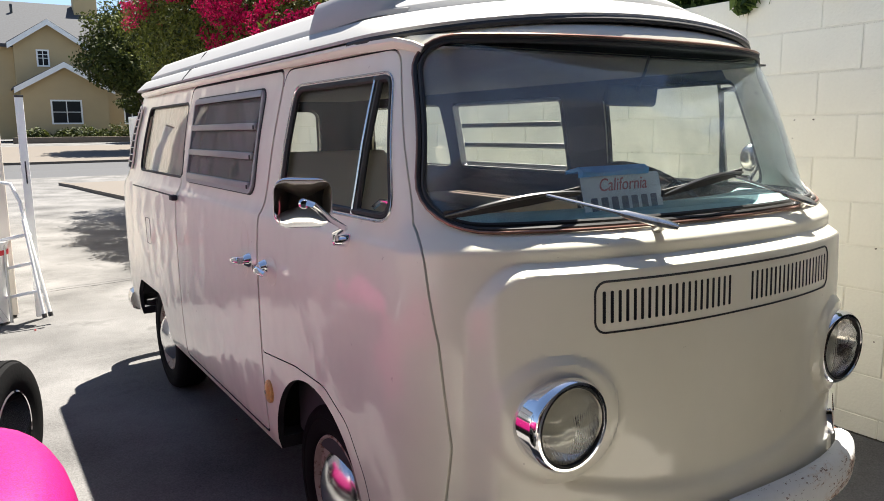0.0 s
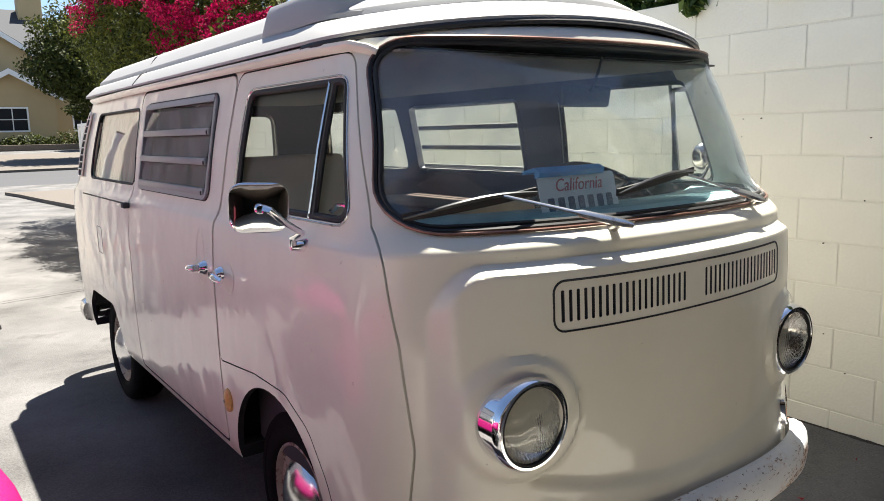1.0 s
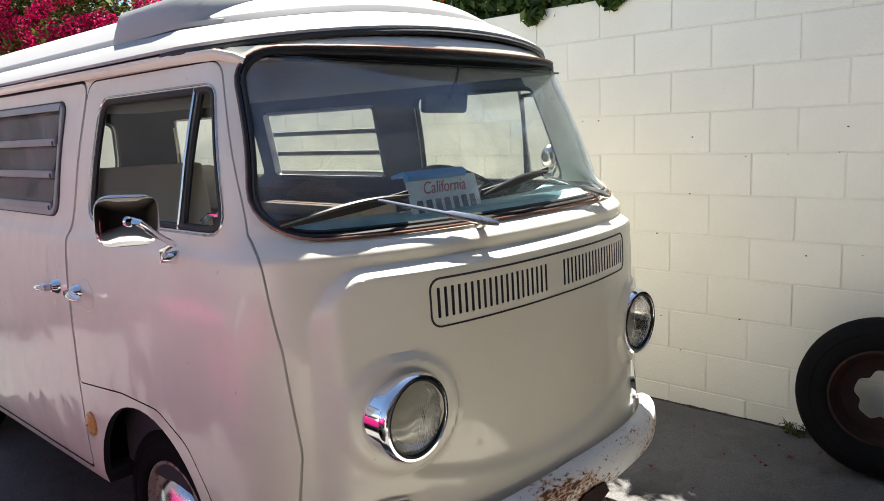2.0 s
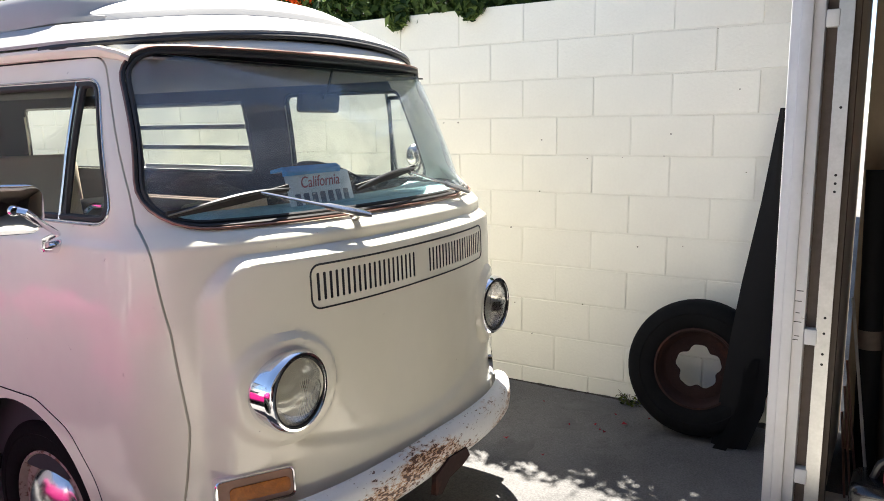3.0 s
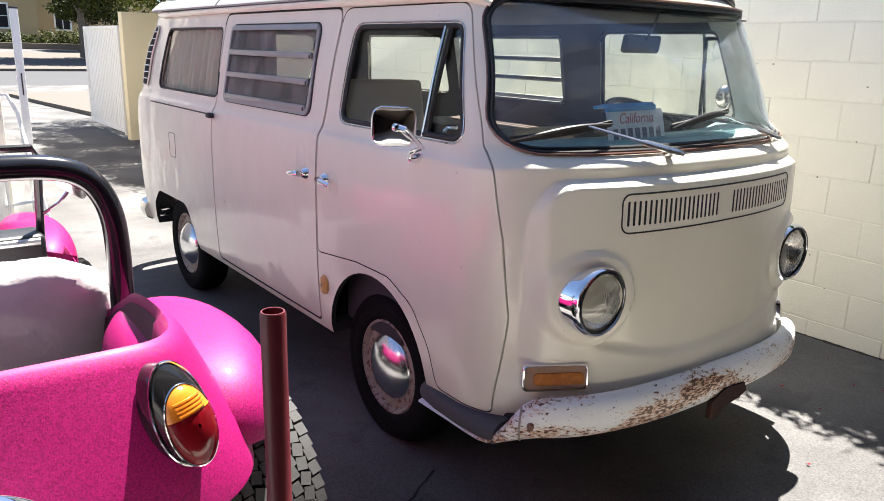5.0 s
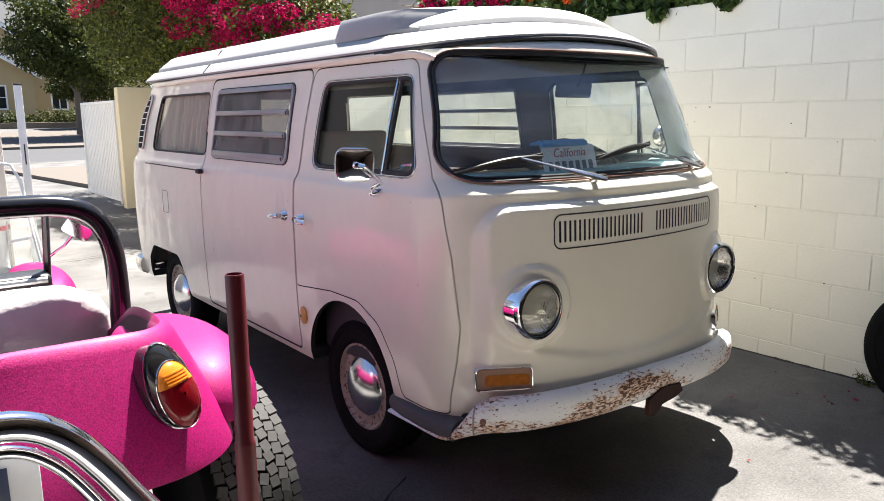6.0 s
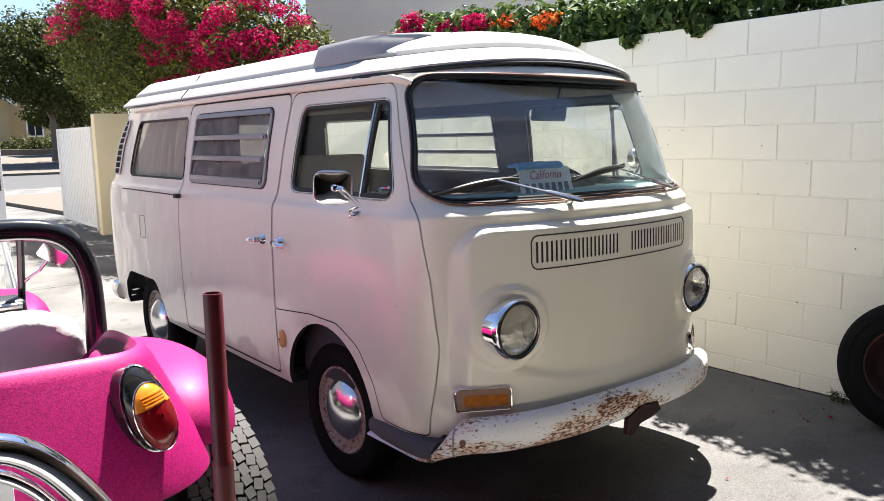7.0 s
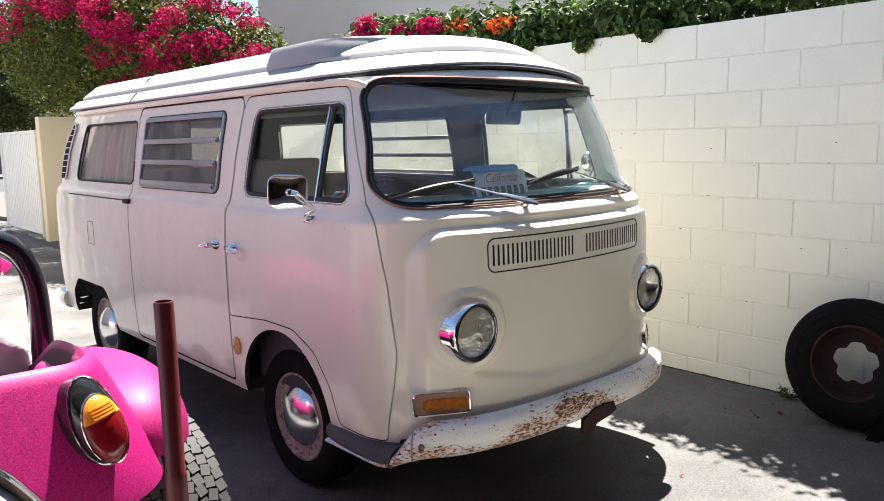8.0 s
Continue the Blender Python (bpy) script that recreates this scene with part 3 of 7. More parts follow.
WIN_SCREEN = rpoly([(-0.788, 1.256), (0.788, 1.256), (0.700, 1.722), (-0.700, 1.722)], [0.10, 0.10, 0.11, 0.11], 8)
WIN_TAIL = rpoly([(-0.58, 1.28), (0.58, 1.28), (0.52, 1.64), (-0.52, 1.64)], 0.09)
DOOR_CAB = rpoly([(0.420, 0.702), (0.420, 1.20), (0.385, 1.70), (-0.40, 1.70), (-0.575, 1.262), (-0.645, 1.200), (-0.685, 0.985), (-0.705, 0.72), (-0.680, 0.392), (-0.43, 0.395), (-0.388, 0.53), (-0.285, 0.662), (-0.13, 0.730), (0.10, 0.732)],
                 [0.02, 0.3, 0.06, 0.06, 0.02, 0.05, 0.3, 0.3, 0.02, 0.04, 0.2, 0.15, 0.15, 0.3])
DOOR_SLIDE = rpoly([(0.437, 0.385), (0.437, 1.20), (0.402, 1.70), (1.635, 1.70), (1.635, 0.385)], [0.03, 0.3, 0.05, 0.05, 0.03])
ARCH_F = [(0.355 * math.cos(a) - 0.01, 0.34 + 0.36 * math.sin(a)) for a in (math.pi * i / 24 for i in range(25))] + [(-0.375, 0.2), (0.355, 0.2)]
ARCH_R = rpoly([(1.98, 0.2), (2.03, 0.45), (2.15, 0.60), (2.68, 0.60), (2.80, 0.50), (2.84, 0.2)], [0.01, 0.1, 0.12, 0.10, 0.05, 0.01])
SLOT_Z0, SLOT_Z1, GRILLE = 1.027, 1.106, (-0.482, 0.482, 1.004, 1.129)
SLOT_XS = [-0.458 + 0.0216 * i for i in range(20)] + [0.458 - 0.0216 * i for i in range(20)]


def cutter(outline_2d, put, lo, hi):
    bm = bmesh.new()
    prism(bm, outline_2d, put, lo, hi)
    return as_mesh(bm)


def grown(poly, d):
    """The outline moved outwards by d."""
    area = sum(a[0] * b[1] - b[0] * a[1] for a, b in zip(poly, poly[1:] + poly[:1]))
    out, k = [], len(poly)
    for i, p in enumerate(poly):
        a, b = Vector(poly[i - 1]), Vector(poly[(i + 1) % k])
        t = b - a
        if t.length < 1e-9:
            out.append(p)
            continue
        t.normalize()
        nrm = Vector((t.y, -t.x)) * (1 if area > 0 else -1)
        out.append((p[0] + nrm.x * d, p[1] + nrm.y * d))
    return out


def van_shell():
    bm = bmesh.new()
    rings(bm, [outline(z) for z in LEVELS])
    outer = as_mesh(bm)
    bm = bmesh.new()
    rings(bm, [outline(z, 0.022) for z in LEVELS[2:-1]])
    inner = as_mesh(bm)
    bm = bmesh.new()
    for x in SLOT_XS:
        prism(bm, rrect(x - 0.0045, x + 0.0045, SLOT_Z0, SLOT_Z1, 0.003, 2), by_front, -1.05, -0.70)
    slots = as_mesh(bm)
    cuts = [inner, slots, cutter(WIN_SCREEN, by_front, -1.2, -0.40), cutter(WIN_TAIL, by_front, 2.6, 3.5)]
    for w in (WIN_CAB, WIN_MID, WIN_REAR):
        cuts.append(cutter(w, by_side, -1.0, 0.0))
        cuts.append(cutter(WIN_FAR[id(w)], by_side, 0.0, 1.0))
    for w in (ARCH_F, ARCH_R):
        cuts.append(cutter(w, by_side, -1.0, -0.52))
        cuts.append(cutter(w, by_side, 0.52, 1.0))
    return boolean(outer, cuts)


van = thing("camper_van", "cream-white vintage camper van with white pop-top roof, parked on concrete", "van")
shell = van_shell()
doors = [cutter(p, by_side, -1.0, -0.45) for p in (DOOR_CAB, DOOR_SLIDE)]
gaps = [cutter(grown(p, g), by_side, -1.0, -0.45) for p, g in ((DOOR_CAB, 0.005), (DOOR_SLIDE, 0.011))]
body_mesh = boolean(shell, gaps)
body = part("body", body_mesh, PAINT, van, smooth=28)
cab_door = part("cab_door", boolean(shell, doors[:1], "INTERSECT"), PAINT, van, smooth=28)
slide_door = part("sliding_door", boolean(shell, doors[1:], "INTERSECT"), PAINT, van, smooth=28)


def patch(bm, poly, put, n=7):
    """Fills an outline with rings that shrink to its middle, laid on a curved surface by put(a, b)."""
    ca, cb = sum(p[0] for p in poly) / len(poly), sum(p[1] for p in poly) / len(poly)
    loops = [[put(ca + (a - ca) * k, cb + (b - cb) * k) for a, b in poly] for k in (1 - i / n for i in range(n))]
    vs = [[bm.verts.new(p) for p in ring] for ring in loops]
    mid = bm.verts.new(put(ca, cb))
    m = len(poly)
    for a, b in zip(vs, vs[1:]):
        for i in range(m):
            bm.faces.new((a[i], a[(i + 1) % m], b[(i + 1) % m], b[i]))
    for i in range(m):
        bm.faces.new((vs[-1][i], vs[-1][(i + 1) % m], mid))
    return bm


def pane(name, poly, put, out, material, parent, thick=0.004, label=""):
    """A glass pane of real thickness on the surface given by put."""
    bm = bmesh.new()
    patch(bm, poly, put)
    patch(bm, poly, lambda a, b: put(a, b) + Vector(out) * thick)
    ob = part(name, bm, material, parent, label, 60)
    ob.visible_shadow = False
    return ob


def on_front(x, z, out=0.0):
    return Vector((x, front_y(x, z) - out, z))


def on_side(y, z, out=0.0, sign=-1):
    w = half_w(z) + out
    # the front and rear corners turn in
    yf, d = nose_y(z), corner_d(z)
    if y < yf + d:
        q = min(1.0, (yf + d - y) / d)
        w = half_w(z) * (1 - q ** NEXP) ** (1 / NEXP) + out
    y1 = tail_y(z) - 0.24
    if y > y1:
        q = min(1.0, (y - y1) / 0.24)
        w = half_w(z) * (1 - q ** 3.2) ** (1 / 3.2) + out
    return Vector((sign * w, y, z))


def dense(poly, gap=0.05, loop=True):
    out = []
    for a, b in zip(poly, poly[1:] + (poly[:1] if loop else [])):
        k = max(1, int(math.dist(a, b) / gap))
        out += [tuple(p + (q - p) * i / k for p, q in zip(a, b)) for i in range(k)]
    return out if loop else out + [poly[-1]]


def seal(name, poly, put, r, material, parent, label="", n=7):
    bm = bmesh.new()
    pts = [put(a, b) for a, b in dense(poly, 0.04)]
    keep = [p for i, p in enumerate(pts) if (p - pts[i - 1]).length > 0.003]
    tube(bm, keep, r, n, True)
    return part(name, bm, material, parent, label)


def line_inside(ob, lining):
    """Gives the faces that look into the van the lining's material; darkens grille slots and wheel arches to paint in
    shade.
    """
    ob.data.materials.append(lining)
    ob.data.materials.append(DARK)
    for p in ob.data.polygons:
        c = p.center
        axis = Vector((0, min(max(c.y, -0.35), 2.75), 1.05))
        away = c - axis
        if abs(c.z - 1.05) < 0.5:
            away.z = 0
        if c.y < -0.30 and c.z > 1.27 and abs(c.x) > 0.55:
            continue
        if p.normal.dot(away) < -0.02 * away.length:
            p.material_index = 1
        # slot walls take the dark lining, so their shade is in the colour
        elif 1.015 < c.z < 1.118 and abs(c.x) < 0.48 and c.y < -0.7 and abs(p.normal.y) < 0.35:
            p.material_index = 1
        # inner arch faces painted near-black in place of the shade there
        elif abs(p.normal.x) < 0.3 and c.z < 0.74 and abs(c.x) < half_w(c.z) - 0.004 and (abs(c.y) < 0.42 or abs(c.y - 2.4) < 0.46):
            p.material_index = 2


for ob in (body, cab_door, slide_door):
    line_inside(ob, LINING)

# windscreen with its black seal and aged bright bead
pane("windscreen", WIN_SCREEN, lambda x, z: on_front(x, z, -0.012), (0, -1, 0), SCREEN_GLASS, van)
seal("screen_seal", grown(WIN_SCREEN, 0.004), lambda x, z: on_front(x, z, 0.001), 0.0078, SEAL, van, "black rubber windscreen seal")
seal("inner_lip", grown(WIN_SCREEN, -0.006), lambda x, z: on_front(x, z, -0.004), 0.007, SEAL, van, "black inner lip of the seal")
seal("screen_bead", grown(WIN_SCREEN, 0.009), lambda x, z: on_front(x, z, 0.010), 0.0042, BRASS_TRIM, van, "aged bright bead in the seal")
pane("rear_glass", WIN_TAIL, lambda x, z: Vector((x, tail_y(z) - 0.02, z)), (0, 1, 0), CLEAR, van)
seal("rear_seal", WIN_TAIL, lambda x, z: Vector((x, tail_y(z) + 0.002, z)), 0.014, SEAL, van)

for sign in (-1, 1):
    holder = cab_door if sign < 0 else van
    cab_w, mid_w, rear_w = (WIN_CAB, WIN_MID, WIN_REAR) if sign < 0 else (WIN_FAR[id(WIN_CAB)], WIN_FAR[id(WIN_MID)], WIN_FAR[id(WIN_REAR)])
    far = 0.0 if sign < 0 else 0.045
    # cab door window: drop glass, quarter light, divider
    put = lambda y, z, s=sign: on_side(y, z, -0.02, s)
    pane("door_glass", cab_w, put, (sign, 0, 0), DOOR_GLASS, holder)
    seal("door_seal", grown(cab_w, -0.008), lambda y, z, s=sign: on_side(y, z, -0.008, s), 0.010, SEAL, holder, "black rubber channel")
    seal("window_bead", grown(cab_w, 0.006), lambda y, z, s=sign: on_side(y, z, 0.001, s), 0.0032, WORN_CHROME, holder, "thin bright bead")
    bm = bmesh.new()
    tube(bm, [on_side(far - 0.315 + (0.0 if far else 0.045 - 0.03 * t), 1.262 + (0.40 if far else 0.375) * t, -0.006, sign) for t in (0, 0.25, 0.5, 0.75, 1)], 0.0075, 8)
    part("divider_bar", bm, WORN_CHROME, holder, "bright quarter-light divider")
    bm = bmesh.new()
    ql = rpoly([(-0.292, 1.272), (-0.488, 1.272), (-0.398, 1.628), (-0.325, 1.628)], [0.015, 0.05, 0.03, 0.015])
    tube(bm, [on_side(y + far, z, -0.008, sign) for y, z in dense(ql, 0.05)], 0.009, 6, True)
    part("quarter_light_frame", bm, SEAL, holder, "black quarter-light frame")
    bm = bmesh.new()
    tube(bm, [on_side(-0.36, 1.285, 0.0 - 0.02, sign), on_side(-0.36, 1.30, -0.04, sign), on_side(-0.40, 1.302, -0.045, sign)], 0.007, 6)
    part("latch", bm, CHROME, holder)
    # louvred window in the middle
    holder = slide_door if sign < 0 else van
    fx = lambda z, o, s=sign: s * (half_w(z) + o)
    bm = bmesh.new()
    outer_l, inner_l = grown(mid_w, 0.005), grown(mid_w, -0.013)
    rings(bm, [[Vector((fx(z, -0.03), y, z)) for y, z in inner_l], [Vector((fx(z, 0.012), y, z)) for y, z in inner_l],
               [Vector((fx(z, 0.012), y, z)) for y, z in outer_l], [Vector((fx(z, -0.004), y, z)) for y, z in outer_l]], loop=False, caps=False)
    part("louvre_frame", bm, ALU, holder, "grey aluminium louvre window frame")
    seal("louvre_gasket", grown(mid_w, 0.008), lambda y, z, s=sign: on_side(y, z, 0.0, s), 0.004, SEAL, holder, "", 6)
    zt, ya, yb = max(z for y, z in mid_w), min(y for y, z in mid_w), max(y for y, z in mid_w)
    bm = bmesh.new()
    rings(bm, [[Vector((fx(zt, o), y, zt + z)) for o, z in ((-0.005, 0.002), (0.012, 0.000), (0.018, -0.008), (0.019, -0.020), (0.016, -0.020), (0.010, -0.008), (-0.005, -0.006))] for y in (ya + 0.015, (ya + yb) / 2, yb - 0.015)])
    part("louvre_hood", bm, ALU, holder, "curved rain hood over the louvres")
    for i in range(3):
        z0, z1 = 1.292 + 0.110 * i, 1.292 + 0.110 * i + 0.107
        bm = bmesh.new()
        rings(bm, [[Vector((fx(z0, 0.010) - sign * q, y, z0)) for y, q in ((0.60 + far, 0), (1.49 + far, 0), (1.49 + far, 0.004), (0.60 + far, 0.004))],
                   [Vector((fx(z1, -0.004) - sign * q, y, z1)) for y, q in ((0.60 + far, 0), (1.49 + far, 0), (1.49 + far, 0.004), (0.60 + far, 0.004))]])
        p = part("louvre_pane", bm, GREY_PANE if sign < 0 else CLEAR, holder, "grey tinted glass louvre", 0)
        p.visible_shadow = False
        bm = bmesh.new()
        box(bm, -0.008, 0.008, 0.590 + far, 1.50 + far, -0.013, 0.013, 0.004, 2, Matrix.Translation((fx(z0, 0.010), 0, z0)))
        part("louvre_rail", bm, ALU, holder, "grey aluminium louvre rail")
        bm = bmesh.new()
        box(bm, -0.010, 0.006, 0.594 + far, 0.602 + far, -0.012, 0.004, 0.002, 1, Matrix.Translation((fx(z0, 0.012), 0, z0)))
        part("louvre_clip", bm, BLACK_PLASTIC, holder)
    # fixed rear side window
    pane("side_glass", rear_w, lambda y, z, s=sign: on_side(y, z, -0.015, s), (sign, 0, 0), CLEAR, van)
    seal("side_seal", grown(rear_w, -0.006), lambda y, z, s=sign: on_side(y, z, -0.004, s), 0.0065, SEAL, van, "black rubber window seal")
    # rain gutter
    bm = bmesh.new()
    tube(bm, [on_side(y, z, o, sign) for y, z, o in ((-0.465, 1.692, 0.0), (-0.445, 1.704, 0.010), (-0.40, 1.716, 0.02), (-0.2, 1.720, 0.022), (0.4, 1.722, 0.022), (1.2, 1.723, 0.022), (2.0, 1.722, 0.022), (2.75, 1.715, 0.02))], 0.011, 8, False, 1.6)
    part("rain_gutter", bm, PAINT, van)
    # thin brown strip along the top of the gutter
    bm = bmesh.new()
    tube(bm, [on_side(y, z, 0.014, sign) for y, z in ((-0.40, 1.7265), (-0.2, 1.7305), (0.4, 1.7325), (1.2, 1.7335), (2.0, 1.7325), (2.75, 1.7255))], 0.0055, 6)
    part("gutter_line", bm, BARK, van, "thin brown line along the rain gutter")

# dark seals inside the door gaps
for nm, poly, holder in (("door_gap_seal", DOOR_CAB, body), ("slide_gap_seal", DOOR_SLIDE, body)):
    bm = bmesh.new()
    pts = [on_side(y, z, -0.020) for y, z in dense(poly, 0.04)]
    tube(bm, [p for i, p in enumerate(pts) if (p - pts[i - 1]).length > 0.004], 0.012, 6, True)
    part(nm, bm, SEAL, holder, "black door seal")

# steel roof skin above the windscreen and the pop-top
def roof_ring(z, w, yf, yr, lift, n=2.3, d=0.40, nf=40, ns=30, nr=24, dr=0.16):
    pts = []
    for i in range(nf + 1):
        a = math.pi * i / nf
        c, q = math.cos(a), math.sin(a)
        pts.append((w * math.copysign(abs(c) ** (2 / n), c), yf + d - d * abs(q) ** (2 / n)))
    y0, y1 = yf + d, yr - dr
    pts += [(-w, y0 + (y1 - y0) * i / ns) for i in range(1, ns)]
    for i in range(nr + 1):
        a = math.pi * i / nr
        c, q = -math.cos(a), math.sin(a)
        pts.append((w * math.copysign(abs(c) ** (2 / 3), c), y1 + dr * abs(q) ** (2 / 3)))
    pts += [(w, y1 + (y0 - y1) * i / ns) for i in range(1, ns)]
    return [Vector((x, y, z + lift * step(0.15, -0.5, y) * (1 - (x / w) ** 2))) for x, y in pts]


bm = bmesh.new()
rings(bm, [roof_ring(1.728, 0.718, -0.650, 2.98, 0.0), roof_ring(1.738, 0.715, -0.643, 2.97, 0.006), roof_ring(1.746, 0.708, -0.628, 2.96, 0.020),
           roof_ring(1.750, 0.698, -0.605, 2.95, 0.028), roof_ring(1.753, 0.68, -0.575, 2.93, 0.030), roof_ring(1.756, 0.58, -0.48, 2.85, 0.030)])
part("roof_skin", bm, PAINT, van)
bm = bmesh.new()
LIFT = 0.055
rings(bm, [roof_ring(1.752, 0.70, -0.54, 2.98, LIFT), roof_ring(1.742, 0.745, -0.600, 3.025, LIFT), roof_ring(1.741, 0.755, -0.622, 3.035, LIFT), roof_ring(1.750, 0.757, -0.622, 3.035, LIFT),
           roof_ring(1.762, 0.748, -0.608, 3.025, LIFT), roof_ring(1.797, 0.716, -0.540, 2.985, LIFT), roof_ring(1.804, 0.708, -0.505, 2.975, LIFT), roof_ring(1.806, 0.690, -0.48, 2.95, LIFT),
           roof_ring(1.811, 0.687, -0.476, 2.945, LIFT), roof_ring(1.828, 0.684, -0.472, 2.942, LIFT), roof_ring(1.834, 0.679, -0.466, 2.937, LIFT), roof_ring(1.880, 0.638, -0.40, 2.87, LIFT * 0.9), roof_ring(1.897, 0.622, -0.375, 2.85, LIFT * 0.8), roof_ring(1.908, 0.595, -0.34, 2.82, LIFT * 0.75),
           roof_ring(1.922, 0.48, -0.22, 2.70, LIFT * 0.6), roof_ring(1.930, 0.30, -0.05, 2.5, LIFT * 0.5, d=0.2)])
poptop = part("pop_top", bm, FIBRE, van, "white fibreglass pop-top roof")


def ring_half(y, w, yf, n=2.3, d=0.40):
    """The half width of a roof ring at y."""
    if y >= yf + d:
        return w
    return w * max(0.0, 1 - ((yf + d - y) / d) ** n) ** (1 / n)


for sign in (-1, 1):
    bm = bmesh.new()
    secs = []
    for y, g in ((0.30, 0.0), (0.265, 0.75), (0.22, 1.0), (0.1, 1.0), (-0.02, 1.0), (-0.12, 0.95), (-0.20, 0.7), (-0.27, 0.25), (-0.31, -0.1)):
        up = LIFT * step(0.15, -0.5, y) * 0.25
        lo, hi = ring_half(y, 0.684, -0.47), ring_half(y, 0.624, -0.375)
        out = ring_half(y, 0.704, -0.50)
        secs.append([Vector((sign * x, y, z + up)) for x, z in ((hi - 0.06, 1.81), (lo + (out - lo) * g - 0.004, 1.806), (lo + (out - lo) * g - 0.003, 1.82), (hi + (out - hi) * max(g, 0) * 0.9 - 0.004, 1.885),
                                                                   (hi + (out - hi) * max(g, 0) * 0.75 - 0.004, 1.903), (hi - 0.02, 1.914), (hi - 0.08, 1.912))])
    rings(bm, secs)
    part("roof_shoulder", bm, FIBRE, poptop, "raised side of the roof moulding")
bm = bmesh.new()
tube(bm, [Vector((-x, 1.75, z + 0.001)) for x, z in ((0.757, 1.748), (0.716, 1.797), (0.708, 1.804), (0.690, 1.806), (0.638, 1.88), (0.595, 1.908), (0.3, 1.93))], 0.0045, 5)
part("roof_joint", bm, SEAL, poptop, "dark joint across the roof")
bm = bmesh.new()
lip = roof_ring(1.735, 0.750, -0.618, 3.03, LIFT)
front = [p for p in lip[:41]]
tube(bm, [Vector((0.750, -0.15, 1.733))] + front + [Vector((-0.750, -0.15, 1.733))], 0.009, 8, False, 1.3)
part("roof_gasket", bm, RUBBER, poptop, "black rubber gasket under the roof's front edge")

# grille frame, and a near-black box that stands in for the shade behind the slots
seal("grille_groove", rrect(*GRILLE, 0.03), lambda x, z: on_front(x, z, -0.001), 0.0035, SEAL, body, "dark groove round the air grille", 5)
bm = bmesh.new()
box(bm, -0.55, 0.55, -0.80, -0.76, 0.95, 1.19)
part("grille_backing", bm, DARK, body, smooth=0)


# ---- lamps, handles and other fittings ----
def headlight(sign):
    x, z, yf = 0.567 * sign, 0.797, -0.910
    m = Matrix.Translation((x, yf, z)) @ pose(0, 0, 0, 90, 0, 0) @ Matrix.Diagonal((1.09, 1.09, 1, 1))          # local z points to -y
    bm = bmesh.new()
    lathe(bm, [(0.105, -0.14), (0.107, -0.02), (0.105, -0.004), (0.099, 0.004), (0.093, 0.004), (0.089, -0.004), (0.088, -0.03)], m, 48, False)
    lamp = part("headlight", bm, CHROME, van, "round headlight with a chrome ring")
    bm = bmesh.new()
    lathe(bm, [(0.0905, 0.003), (0.088, 0.004), (0.086, -0.002), (0.086, -0.02)], m, 48, False)
    part("lens_gasket", bm, SEAL, lamp)
    bm = bmesh.new()
    lathe(bm, [(0.086, -0.004)] + [(0.0861 * k / 10, -0.072 + 0.066 * (k / 10) ** 2) for k in range(10, -1, -1)], m, 48, False)
    part("reflector", bm, SILVER, lamp, "silvered bowl")
    bm = bmesh.new()
    loops = []
    for k in range(31):
        r = 0.086 * (1 - k / 30) + 0.0002
        loop = []
        for q in range(200):
            a = 2 * math.pi * q / 200
            u, v = r * math.cos(a), r * math.sin(a)
            h = -0.004 + 0.024 * (1 - (r / 0.086) ** 2) + 0.0005 * math.sin(2 * math.pi * u / 0.0068) * step(0.045, 0.02, v) + 0.0016 * math.sin(2 * math.pi * (v / 0.041 + u * u * 45 + 0.12 * math.sin(95 * u)) + 0.8) * step(-0.05, 0.01, v)
            loop.append(m @ Vector((u, v, h)))
        loops.append(loop)
    rings(bm, loops, True, False)
    p = part("lens", bm, LENS, lamp, "fluted domed glass lens", 180)
    p.visible_shadow = False
    so = p.modifiers.new("thick", "SOLIDIFY")
    so.thickness = 0.003


def turn_signal(sign):
    m = front_m(0.668 * sign, 0.538)
    bm = bmesh.new()
    prism(bm, rrect(-0.107, 0.107, -0.041, 0.041, 0.012), lambda a, b, h: m @ Vector((a, b, h)), -0.05, 0.003)
    lamp = part("turn_signal", bm, SEAL, van, "rectangular front turn signal with an amber lens")
    bm = bmesh.new()
    o, i = rrect(-0.110, 0.110, -0.0445, 0.0445, 0.018), rrect(-0.103, 0.103, -0.0385, 0.0385, 0.014)
    rings(bm, [[m @ Vector((a, b, h)) for a, b in q] for q, h in ((o, -0.03), (o, 0.006), (rrect(-0.1065, 0.1065, -0.0415, 0.0415, 0.016), 0.011), (i, 0.009), (i, 0.002))], True, False)
    part("bezel", bm, CHROME, lamp, "chrome bezel")
    bm = bmesh.new()
    prism(bm, rrect(-0.102, 0.102, -0.0375, 0.0375, 0.014), lambda a, b, h: m @ Vector((a, b, h)), -0.02, 0.0055)
    part("clear_lens", bm, CLEAR_LENS, lamp)
    bm = bmesh.new()
    prism(bm, rrect(-0.072, 0.094, -0.024, 0.016, 0.012), lambda a, b, h: m @ Vector((a, b, h)), 0.004, 0.0085)
    part("amber_lens", bm, INDICATOR, lamp, "amber lens")


for sign in (-1, 1):
    headlight(sign), turn_signal(sign)

# side marker
bm = bmesh.new()
ell = [(0.034 * math.cos(a), 0.043 * math.sin(a)) for a in (2 * math.pi * i / 28 for i in range(28))]
mk = on_side(0.372, 0.562)
rings(bm, [[mk + Vector((-h, k * a, k * b)) for a, b in ell] for h, k in ((-0.02, 1), (0.008, 1), (0.011, 0.92), (0.011, 0.8), (0.006, 0.78))])
